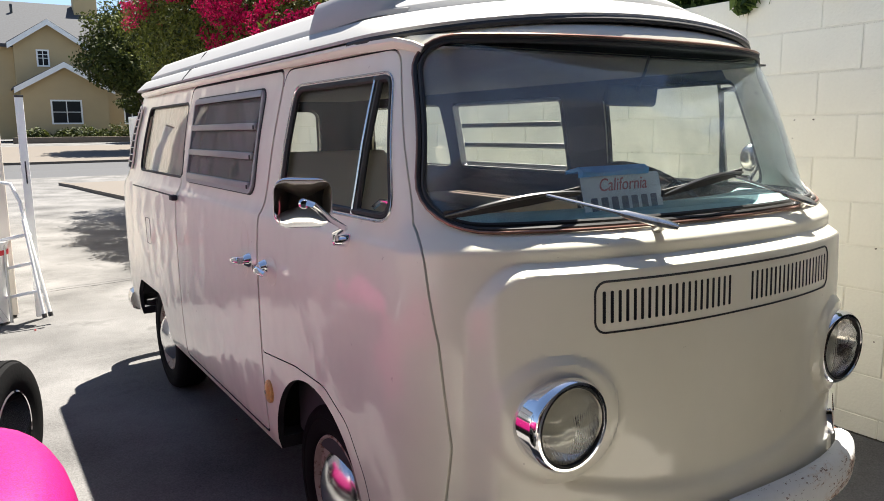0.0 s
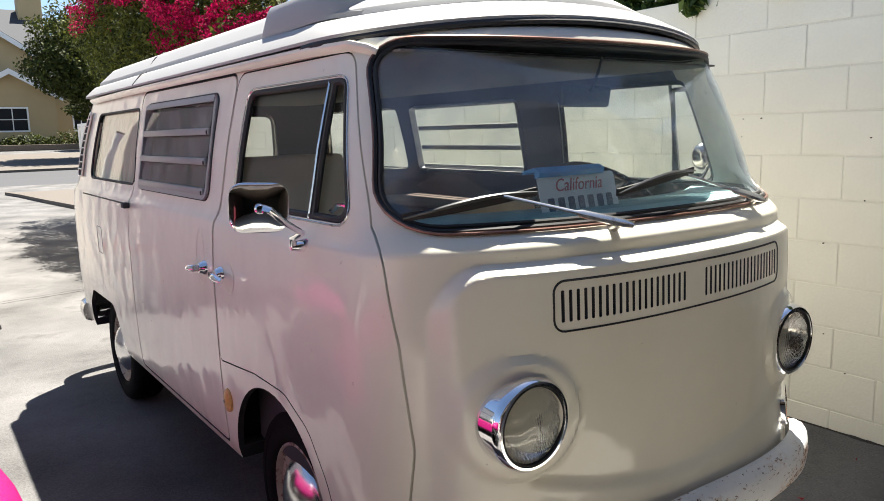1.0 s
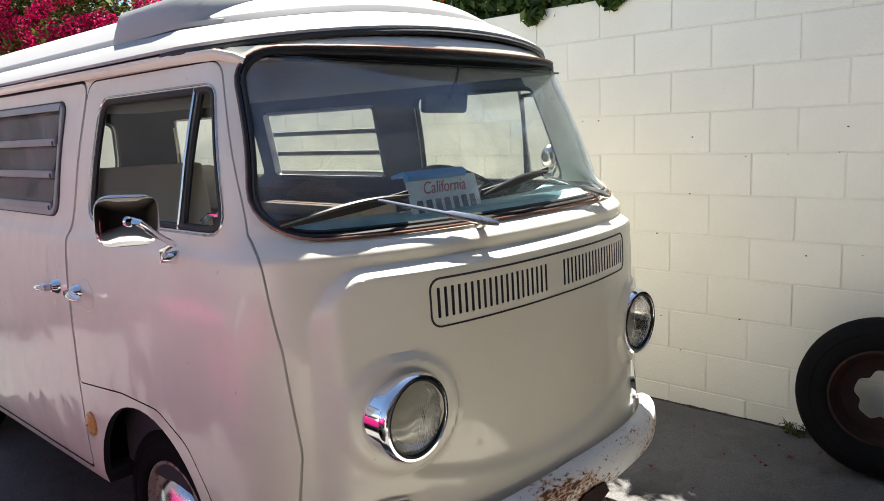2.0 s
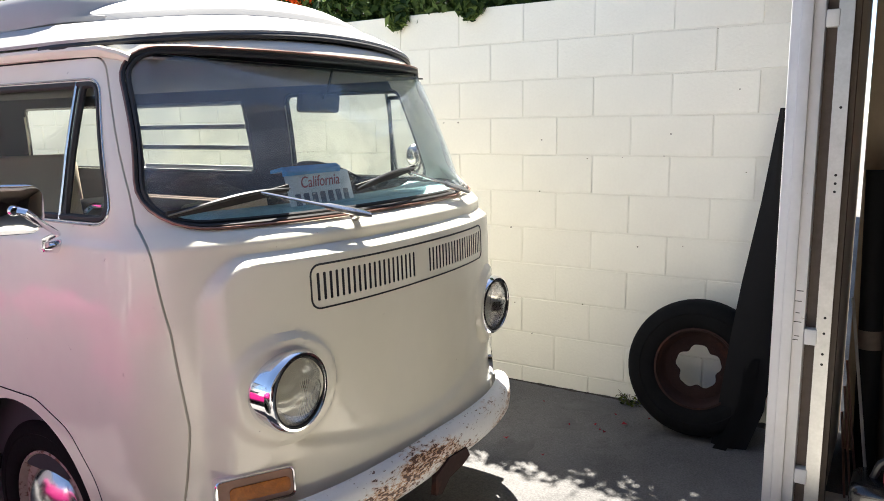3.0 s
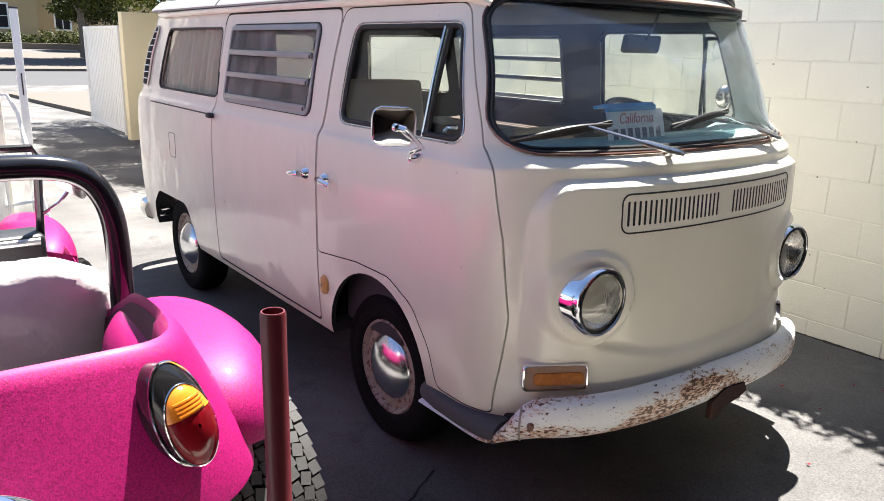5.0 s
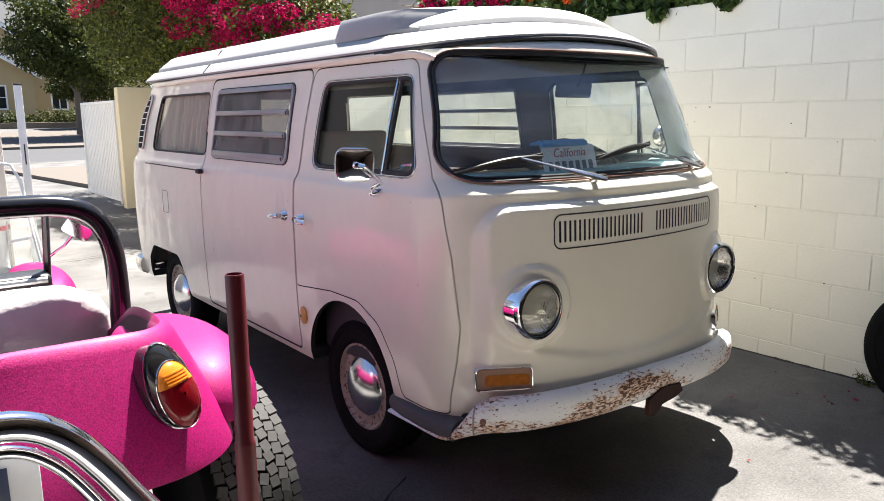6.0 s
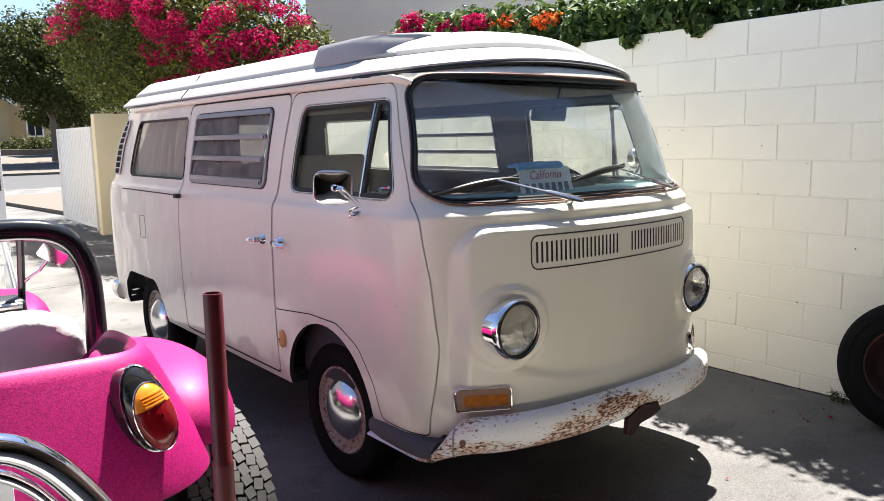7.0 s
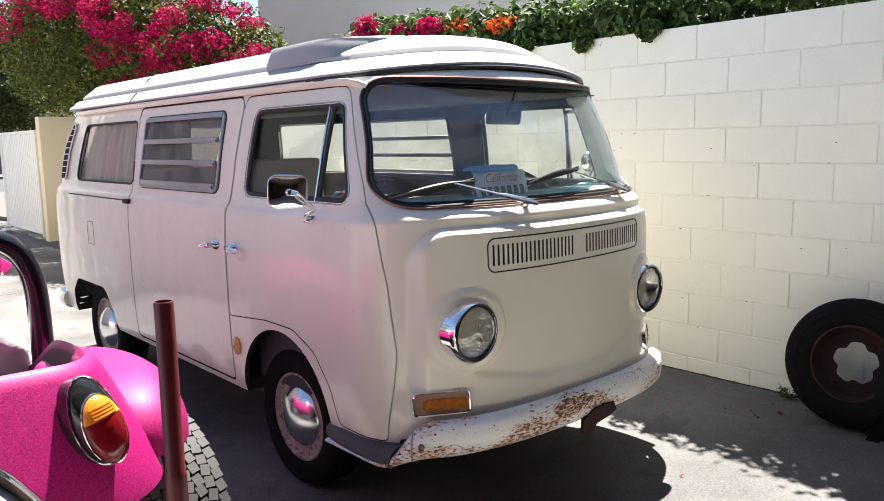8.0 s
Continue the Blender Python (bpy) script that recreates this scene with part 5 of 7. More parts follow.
slab("south_wall", -5.05, 1.70, -8.6, -8.45, -0.05, 2.42, SHADED_BOARD, garage)
# unseen roof; its front overhang is added to cut skylight on the nose
slab("roof", -5.4, 2.1, -8.8, -1.72, 2.422, 2.50, SHADED_BOARD, garage)
# mostly unseen; serves as a reflector for the van's nose
slab("garage_floor", -5.05, 1.70, -8.45, -2.0, -0.10, -0.005, GARAGE_FLOOR, garage, "pale concrete garage floor")
# jamb: a white board with a stop bead and a brown inner edge
slab("jamb", 1.03, 1.11, -1.978, -1.865, -0.03, 2.20, JAMB, garage, "scuffed white door jamb", 0.006)
slab("jamb_stop", 1.012, 1.032, -1.940, -1.900, -0.02, 2.20, JAMB, garage, "white stop bead", 0.004)
slab("inner_stud", 1.07, 1.13, -2.085, -1.979, -0.03, 2.20, BROWN_WOOD, garage)
bm = bmesh.new()
prof = [(0.955, -2.035), (0.955, -2.085), (0.962, -2.085), (0.962, -2.042), (1.005, -2.042), (1.005, -2.035)]
rings(bm, [[Vector((x + 0.080, y + 0.018, z)) for x, y in prof] for z in (0.02, 0.8, 1.6, 2.3)])
track = part("door_track", bm, GALV, garage, "galvanised door track with punched holes", 0)
for z in (0.60, 0.64, 0.72, 0.78, 1.25, 1.28, 1.31, 1.55):
    bm = bmesh.new()
    lathe(bm, [(0.005, 0.0), (0.005, 0.0015), (0.0, 0.002)], Matrix.Translation((1.036, -2.045, z)) @ pose(0, 0, 0, 0, -90, 0), 10)
    part("hole", bm, DARK, track)
for k, z in enumerate((0.875, 0.835, 0.79, 0.755, 0.70, 0.685)):
    slab("pencil_mark", 1.0288, 1.0302, -1.967 + 0.004 * (k % 3), -1.945 + 0.005 * (k % 2), z - 0.0013, z + 0.0013, DARK, garage)
for z in (0.14, 0.70, 1.86):
    slab("track_bracket", 1.030, 1.075, -2.022, -1.979, z - 0.03, z + 0.03, WHITE_METAL, garage, "white track bracket", 0.003)

# things in the garage's corner
def leaning(name, label, category, foot, top, r, material, n=8):
    bm = bmesh.new()
    tube(bm, [Vector((0, 0, 0)), Vector(top) - Vector(foot)], r, n)
    t = thing(name, label, category, foot)
    part("rod", bm, material, t)
    return t


leaning("steel_rod", "thin bright rod leaning on the garage wall", "rod", (1.22, -2.235, -0.04), (1.36, -2.115, 0.80), 0.006, GALV)
for i, (x, y) in enumerate(((1.24, -2.15), (1.27, -2.17), (1.30, -2.19))):
    leaning("copper_pipe", "thin rusty pipe leaning on the garage wall", "pipe", (x, y, -0.04), (x + 0.05, -2.112, 0.34 + 0.10 * i), 0.005, BRASS_TRIM)
roll = leaning("dark_roll", "thick black roll leaning in the garage corner", "roll", (1.50, -2.20, -0.03), (1.58, -2.16, 1.30), 0.045, BLACK_SHEET, 14)
bm = bmesh.new()
tube(bm, [Vector((0.0347, 0.017, 0.58)), Vector((0.0395, 0.0195, 0.66))], 0.0465, 14)
part("label_band", bm, BROWN_WOOD, roll, "brown band round the roll")
t = thing("brown_board", "dark brown board leaning on the garage wall", "board", (1.62, -2.37, -0.045))
bm = bmesh.new()
box(bm, -0.03, 0.0, -0.155, 0.155, 0, 0.80, 0.004, 2, pose(0, 0, 0, 0, 4, 0))
part("panel", bm, BROWN_WOOD, t)
t = thing("petrol_can", "black and red fuel can on the garage floor", "can", (1.02, -2.33, -0.045))
bm = bmesh.new()
box(bm, -0.11, 0.11, -0.11, 0.16, 0, 0.25, 0.04, 3)
part("tank", bm, BLACK_GLOSS, t)
bm = bmesh.new()
lathe(bm, [(0.025, 0.24), (0.025, 0.29), (0.017, 0.30), (0, 0.30)], pose(-0.03, 0.03, 0), 16)
part("cap", bm, RED_PLASTIC, t, "red cap")
bm = bmesh.new()
tube(bm, smooth_path([(0, -0.10, 0.24), (0, -0.08, 0.31), (0, 0.05, 0.32), (0, 0.09, 0.24)]), 0.014, 8)
part("carry_handle", bm, BLACK_PLASTIC, t)
t = thing("cord_reel", "red cord reel hanging on the garage wall", "reel", (1.70, -2.38, 1.20))
bm = bmesh.new()
lathe(bm, [(0.03, 0.0), (0.11, 0.01), (0.11, 0.025), (0.07, 0.03), (0.07, 0.07), (0.11, 0.075), (0.11, 0.09), (0.02, 0.10)], pose(0, 0, 0, 0, -90, 0), 28)
part("drum", bm, RED_PLASTIC, t)
bm = bmesh.new()
tube(bm, smooth_path([(-0.05, 0.07, 0.03), (-0.05, 0.12, -0.05), (-0.05, 0.15, -0.20), (-0.05, 0.15, -0.345)]), 0.006, 6)
part("cord", bm, RED_PLASTIC, t)
bm = bmesh.new()
box(bm, -0.065, -0.035, 0.09, 0.21, -0.39, -0.345, 0.012)
part("grip", bm, BLACK_PLASTIC, t, "black grip")
# plain walls that close the yard behind the camera
t = thing("yard_wall", "plain pale stucco wall closing the yard", "wall", (0, 0, 0), "", "structure")
slab("wall_piece", -16.0, 12.0, -16.2, -16.0, -0.05, 2.6, STUCCO, t)
slab("wall_piece", -16.2, -16.0, -16.2, 13.0, -0.05, 2.6, STUCCO, t)

# ---- things by the wall ----
def spare_wheel():
    t = thing("spare_wheel", "old black tyre on a rusty rim leaning on the block wall", "wheel", (1.56, -1.475, 0.006))
    m = pose(0, 0, 0, 0, 0, 0) @ Matrix.Translation((0.02, 0, 0.332)) @ pose(0, 0, 0, 0, -80, 4)
    bm = bmesh.new()
    lathe(bm, [(0.19, -0.07), (0.21, -0.085), (0.26, -0.092), (0.305, -0.080), (0.322, -0.060), (0.328, -0.02), (0.328, 0.02), (0.322, 0.06), (0.305, 0.080), (0.285, 0.088), (0.262, 0.092), (0.258, 0.088), (0.23, 0.090), (0.205, 0.082), (0.192, 0.07)], m, 56, False)
    part("tyre", bm, TYRE, t, "black worn tyre")
    bm = bmesh.new()
    n = 60
    def hub(a):
        return 0.100 + 0.010 * math.cos(5 * a) - 0.004 * math.cos(10 * a)
    prof = [(0.194, 0.078), (0.184, 0.080), (0.176, 0.05), (0.168, 0.0), (0.155, -0.012), (0.130, -0.006)]
    loops = [[m @ Vector((r * math.cos(2 * math.pi * i / n), r * math.sin(2 * math.pi * i / n), h)) for i in range(n)] for r, h in prof]
    loops.append([m @ Vector((hub(2 * math.pi * i / n) * math.cos(2 * math.pi * i / n), hub(2 * math.pi * i / n) * math.sin(2 * math.pi * i / n), -0.002)) for i in range(n)])
    loops.append([m @ Vector((hub(2 * math.pi * i / n) * math.cos(2 * math.pi * i / n), hub(2 * math.pi * i / n) * math.sin(2 * math.pi * i / n), -0.008)) for i in range(n)])
    loops += [[m @ Vector((r * math.cos(2 * math.pi * i / n), r * math.sin(2 * math.pi * i / n), h)) for i in range(n)] for r, h in ((0.15, -0.02), (0.188, -0.07))]
    rings(bm, loops, True, False)
    rim = part("rim", bm, RUST_RIM, t, "rusty open-centred rim")
    for i in range(5):
        a = 2 * math.pi * (i + 0.5) / 5
        bm = bmesh.new()
        lathe(bm, [(0.012, -0.006), (0.012, 0.002), (0.007, 0.002)], m @ Matrix.Translation((0.106 * math.cos(a), 0.106 * math.sin(a), 0)), 12)
        part("bolt_seat", bm, RUST_RIM, rim)
    return t


spare_wheel()
t = thing("black_sheet", "long black rubber sheet leaning against the wall", "sheet", (1.50, -1.665, 0.0))
bm = bmesh.new()
rings(bm, [[Vector((x, y0, z)), Vector((x - 0.02, (y0 + y1) / 2, z)), Vector((x, y1, z)), Vector((x + 0.02, y1, z)), Vector((x + 0.015, (y0 + y1) / 2, z)), Vector((x + 0.02, y0, z))]
           for x, y0, y1, z in ((-0.02, 0.095, -0.060, 0.0), (-0.012, 0.07, -0.125, 0.2), (0.0, 0.032, -0.155, 0.55), (0.01, 0.0, -0.165, 0.79), (0.03, -0.06, -0.165, 1.16), (0.05, -0.11, -0.135, 1.56))])
part("sheet", bm, BLACK_SHEET, t)
bm = bmesh.new()
rings(bm, [[Vector((x, y + d, z)) for d in (0, 0.05, 0.06, 0.01)] for x, y, z in ((-0.07, 0.02, 0.0), (-0.05, -0.03, 0.10), (-0.04, -0.08, 0.22), (-0.02, -0.10, 0.45))])
part("fold", bm, BLACK_SHEET, t)

# maroon post
t = thing("maroon_post", "dark maroon steel pipe post standing in the drive", "post", (-1.933, -1.512, -0.02))
bm = bmesh.new()
ro, ri = 0.0170, 0.0138
rings(bm, [[Vector((r * math.cos(2 * math.pi * i / 28), r * math.sin(2 * math.pi * i / 28), z)) for i in range(28)] for r, z in ((0.0191, -0.05), (0.0191, 0.92), (0.0183, 0.925), (ro, 0.927), (ro, 1.236), (ro - 0.0015, 1.239), (ri, 1.239), (ri, 0.95))], True, False)
part("pipe", bm, MAROON, t)


# ---- pink beach buggy, its tail towards the camera ----
BX = -2.447                     # its middle
buggy = thing("beach_buggy", "metal-flake pink beach buggy with a black roll bar", "car", (BX, 0.167, -0.118))
buggy.scale = (1.06, 1.06, 1.06)


def tub_edge():
    """The tub's rim from the right cowl round the tail to the left cowl, with the height of the rim."""
    right = [(0.66, 0.75, 0.80), (0.64, 0.45, 0.80), (0.61, 0.10, 0.80), (0.585, -0.20, 0.83), (0.575, -0.45, 0.93), (0.57, -0.62, 1.00), (0.565, -0.82, 1.025), (0.555, -0.93, 1.037), (0.53, -1.02, 1.045), (0.48, -1.075, 1.05), (0.40, -1.095, 1.055), (0.2, -1.105, 1.06), (0.0, -1.11, 1.062)]
    return right + [(-x, y, z) for x, y, z in right[-2::-1]]


bm = bmesh.new()
edge = [Vector(p) for p in smooth_path(tub_edge(), 4)]
loops = []
for i, p in enumerate(edge):
    t = edge[min(i + 1, len(edge) - 1)] - edge[max(i - 1, 0)]
    out = Vector((-t.y, t.x, 0)).normalized() * -1
    if out.dot(Vector((p.x, p.y + 0.2, 0))) < 0:
        out = -out
    rear = step(-0.75, -1.0, p.y)
    drop = 0.34 - 0.04 * rear
    dip = -0.018 * math.exp(-((p.x) / 0.22) ** 2) * rear
    prof = [(-0.045, -0.10), (-0.030, -0.02), (-0.012, 0.0), (0.006, -0.006), (0.022 + dip, -0.03), (0.055 + dip, -0.10), (0.105 + 2 * dip, -0.20), (0.135, -drop + 0.02), (0.138, -drop), (0.120, -drop - 0.012), (0.06, -drop - 0.01)]
    if rear < 0.5:
        prof = [(o * (0.35 + 0.65 * rear), z) for o, z in prof]
    loops.append([p + out * o + Vector((0, 0, z)) for o, z in prof])
rings(bm, loops, False, False)
tub = part("tub", bm, PINK, buggy, "glittering pink glass-fibre tub", 50)
so = tub.modifiers.new("thick", "SOLIDIFY")
so.thickness = 0.006

# dark skin added inside the tub, its pink darkened to stand for shade
bm = bmesh.new()
loops = []
for i, p in enumerate(edge):
    t = edge[min(i + 1, len(edge) - 1)] - edge[max(i - 1, 0)]
    out = Vector((-t.y, t.x, 0)).normalized() * -1
    if out.dot(Vector((p.x, p.y + 0.2, 0))) < 0:
        out = -out
    k = 0.35 + 0.65 * step(-0.75, -1.0, p.y)
    loops.append([p + out * (o * k - 0.004) + Vector((0, 0, z)) for o, z in ((-0.026, -0.022), (-0.044, -0.06), (-0.056, -0.12), (-0.075, -0.45))])
rings(bm, loops, False, False)
part("tub_inner_shade", bm, TUB_SHADE, buggy, "inside of the tub, its pink darkened for shade", 50)


def fender(cx, cy, cz, rx, ry, rz, cut):
    bm = bmesh.new()
    n, k = 28, 12
    loops = []
    for j in range(k + 1):
        b = math.pi / 2 * j / k * 0.999
        loops.append([Vector((cx + rx * math.copysign(abs(math.cos(a)) ** 0.9, math.cos(a)) * math.cos(b) ** 0.55, cy + ry * math.copysign(abs(math.sin(a)) ** 0.95, math.sin(a)) * math.cos(b) ** 0.55, cz + cut + (rz - cut) * math.sin(b) ** 0.9)) for a in (2 * math.pi * i / n for i in range(n))])
    rings(bm, loops, True, True)
    return part("fender", bm, PINK, buggy, "rounded pink fender", 60)


for sg in (1, -1):
    fender(sg * 0.645, -0.705, 0.44, 0.170, 0.37, 0.506, 0.345)
    fender(sg * 0.595, 1.07, 0.44, 0.142, 0.40, 0.402, 0.25)
bm = bmesh.new()
rings(bm, [[Vector((x * w, y, z + h * (1 - abs(x) ** 2.5))) for x in (-1, -0.8, -0.5, 0, 0.5, 0.8, 1)] + [Vector((x * w, y, z - 0.25)) for x in (1, 0, -1)] for y, w, z, h in ((0.55, 0.66, 0.80, 0.10), (0.9, 0.60, 0.74, 0.10), (1.3, 0.52, 0.66, 0.10), (1.65, 0.42, 0.56, 0.08))])
part("bonnet", bm, PINK, buggy, "pink bonnet")
bm = bmesh.new()
box(bm, -0.56, 0.56, -0.95, 0.70, 0.30, 0.42, 0.03)
part("floor_pan", bm, DARK, buggy, smooth=0)
bm = bmesh.new()
box(bm, -0.30, 0.30, -1.05, -0.70, 0.36, 0.80, 0.08, 3)
engine = part("engine", bm, DARK, buggy, "black engine under the tail")
for x in (-0.16, 0.16):
    bm = bmesh.new()
    tube(bm, [(x, -1.0, 0.52), (x, -1.16, 0.58), (x * 1.3, -1.26, 0.66)], 0.035, 12)
    part("exhaust_pipe", bm, BLACK_GLOSS, engine)
# black lamp or filter canister behind the tail and the rear cage
bm = bmesh.new()
lathe(bm, [(0.05, 0.0), (0.075, 0.01), (0.08, 0.05), (0.07, 0.12), (0.03, 0.14)], Matrix.Translation((0.33, -1.08, 0.62)) @ pose(0, 0, 0, 90, 0, 0), 20)
part("reflector_pod", bm, BLACK_GLOSS, buggy)
bm = bmesh.new()
rings(bm, [[Vector((x, -1.40 + 0.055 * k * math.cos(a), 1.085 + 0.032 * k * math.sin(a))) for a in (2 * math.pi * i / 20 for i in range(20))] for x, k in ((-0.20, 1), (0.0, 1), (0.06, 1), (0.10, 0.97), (0.125, 0.85), (0.138, 0.6), (0.142, 0.2))])
part("air_cleaner", bm, BLACK_GLOSS, engine, "black oval air cleaner")
bm = bmesh.new()
arch = [(-0.30, 0.42), (-0.28, 0.80), (-0.24, 0.96), (-0.15, 1.035), (-0.02, 1.052), (0.10, 1.06), (0.17, 1.05), (0.225, 1.012), (0.27, 0.955), (0.33, 0.86), (0.44, 0.70), (0.50, 0.55), (0.46, 0.42)]
tube(bm, smooth_path([(x, -1.50, z) for x, z in arch], 5), 0.024, 16)
cage = part("rear_cage", bm, CHROME, buggy, "chrome tube cage round the engine")
for x in (-0.30, 0.46):
    bm = bmesh.new()
    tube(bm, [(x, -1.50, 0.42), (x, -0.85, 0.38)], 0.022, 10)
    part("stay", bm, CHROME, cage)
bm = bmesh.new()
tube(bm, smooth_path([(x * 0.86 + 0.012, -1.478, 0.42 + (z - 0.42) * 0.925) for x, z in arch], 5), 0.011, 10)
part("inner_tube", bm, CHROME, cage)
bm = bmesh.new()
box(bm, 0.02, 0.19, -1.435, -1.43, 0.84, 0.985, 0.004)
bplate = part("number_plate", bm, PLATE, cage, "white number plate behind the cage")
for x in (0.055, 0.085, 0.135):
    bm = bmesh.new()
    box(bm, x - 0.008, x + 0.008, -1.439, -1.434, 0.875, 0.965, 0.002)
    part("character_bar", bm, PLATE_NAVY, bplate)
# roll bar
bm = bmesh.new()
bar = [(0.60, -0.36, 0.55), (0.60, -0.34, 0.80), (0.605, -0.32, 1.00), (0.60, -0.31, 1.12), (0.575, -0.30, 1.195), (0.53, -0.30, 1.24), (0.46, -0.30, 1.262), (0.34, -0.30, 1.268), (0.0, -0.30, 1.27)]
bar = bar + [(-x, y, z) for x, y, z in bar[-2::-1]]
tube(bm, smooth_path(bar, 5), 0.032, 16)
part("roll_bar", bm, BLACK_GLOSS, buggy, "glossy black roll bar")


def buggy_seat(x):
    bm = bmesh.new()
    secs = []
    for z, w, t in ((0.45, 0.20, 0.09), (0.6, 0.235, 0.10), (0.8, 0.245, 0.105), (0.90, 0.235, 0.10), (0.965, 0.20, 0.085), (1.0, 0.13, 0.06), (1.01, 0.04, 0.02)):
        secs.append([Vector((x + w * math.copysign(abs(math.cos(a)) ** 0.6, math.cos(a)) + 0.008 * math.sin(9 * z + 3 * a), -0.12 - 0.22 * (z - 0.5) + t * math.copysign(abs(math.sin(a)) ** 0.7, math.sin(a)) + 0.008 * math.sin(23 * z + 5 * a), z)) for a in (2 * math.pi * i / 40 for i in range(40))])
    rings(bm, secs)
    st = part("bucket_seat", bm, COVER, buggy, "pale seat wrapped in clear crinkled plastic", 90)
    bm = bmesh.new()
    box(bm, x - 0.22, x + 0.22, -0.10, 0.36, 0.42, 0.56, 0.05, 3)
    part("cushion", bm, COVER, st)


buggy_seat(0.355), buggy_seat(-0.355)
# windscreen, dash and mirror
bm = bmesh.new()
ws = [(0.535, 0.48, 0.84), (0.545, 0.42, 1.19), (0.53, 0.41, 1.225), (-0.53, 0.41, 1.225), (-0.545, 0.42, 1.19), (-0.535, 0.48, 0.84)]
tube(bm, ws, 0.014, 8)
wf = part("windscreen_frame", bm, BLACK_GLOSS, buggy, "thin dark windscreen frame")
bm = bmesh.new()
rings(bm, [[Vector((x, y + d, z)) for x, y, z in ((-0.525, 0.47, 0.87), (0.525, 0.47, 0.87), (0.535, 0.415, 1.215), (-0.535, 0.415, 1.215))] for d in (0, 0.004)])
p = part("glass", bm, CLEAR, wf, smooth=0)
p.visible_shadow = False
bm = bmesh.new()
box(bm, -0.54, 0.54, 0.38, 0.54, 0.74, 0.935, 0.02, 3)
dash = part("dashboard", bm, BLACK_PLASTIC, buggy, "black dash panel")
bm = bmesh.new()
tube(bm, [(-0.52, 0.372, 0.915), (0.52, 0.372, 0.915)], 0.012, 8)
part("grab_rail", bm, GALV, dash)
bm = bmesh.new()
mb = Matrix.Translation((0.645, 0.40, 1.09)) @ pose(0, 0, 0, 96, 0, -7) @ pose(0, 0, 0, 0, 0, -36)
prism(bm, rrect(-0.052, 0.052, -0.027, 0.027, 0.011), lambda a, b, h: mb @ Vector((a, b, h)), -0.012, 0.004)
mir = part("wing_mirror", bm, CHROME, buggy, "small tilted chrome wing mirror")
bm = bmesh.new()
tube(bm, [mb @ Vector((0, 0, -0.01)), Vector((0.60, 0.43, 1.03)), Vector((0.545, 0.45, 0.99))], 0.006, 8)
part("stem", bm, CHROME, mir)


def buggy_wheel(x, y, r, w, tread, turn=0):
    sg = 1 if x > 0 else -1
    m = Matrix.Translation((x, y, r + 0.084)) @ pose(0, 0, 0, 0, 0, turn) @ pose(0, 0, 0, 0, 90 * sg, 0)
    bm = bmesh.new()
    lathe(bm, [(r * 0.58, -w * 0.44), (r * 0.66, -w * 0.50), (r * 0.84, -w * 0.52), (r * 0.95, -w * 0.47), (r * 0.975, -w * 0.38), (r * 0.98, 0), (r * 0.975, w * 0.38), (r * 0.95, w * 0.47), (r * 0.84, w * 0.52), (r * 0.66, w * 0.50), (r * 0.58, w * 0.44)], m, 48)
    wh = part("wheel", bm, TYRE, buggy, "fat black off-road tyre on a chrome rim")
    bm = bmesh.new()
    lathe(bm, [(r * 0.59, w * 0.44), (r * 0.56, w * 0.46), (r * 0.52, w * 0.30), (r * 0.40, w * 0.22), (r * 0.2, w * 0.30), (r * 0.14, w * 0.42), (0, w * 0.43)], m, 36)
    part("rim", bm, CHROME, wh, "chrome rim")
    if not tread:
        for k in (-0.30, -0.10, 0.10, 0.30):
            bm = bmesh.new()
            lathe(bm, [(r * 0.96, w * (k - 0.08)), (r * 0.995, w * (k - 0.07)), (r * 0.995, w * (k + 0.07)), (r * 0.96, w * (k + 0.08))], m, 48)
            part("tread_rib", bm, TYRE, wh)
        return
    rng = random.Random(5)
    bm = bmesh.new()
    cols, rows = 62, 8
    for c in range(cols):
        for k in range(rows):
            a = 2 * math.pi * (c + (0.5 if k % 2 else 0) + rng.uniform(-0.09, 0.09)) / cols
            u = (k - (rows - 1) / 2) * w * 0.94 / rows
            lean = (0.20 if k % 2 else -0.18) + rng.uniform(-0.12, 0.12)
            out = abs(u) / (w * 0.47)
            mm = m @ Matrix.Rotation(a, 4, "Z") @ Matrix.Translation((r * (0.985 - 0.022 * out ** 3), 0, u)) @ Matrix.Rotation(lean, 4, "X")
            half = math.pi * r / cols * rng.uniform(0.82, 0.90)
            box(bm, -0.014, 0.006, -half, half, -w * 0.415 / rows, w * 0.415 / rows, 0.0, 1, mm)
    part("tread", bm, TREAD, wh)


for sg in (1, -1):
    buggy_wheel(sg * 0.752, -0.69, 0.335, 0.24, True)
    buggy_wheel(sg * 0.690, 1.07, 0.285, 0.17, False, -24)


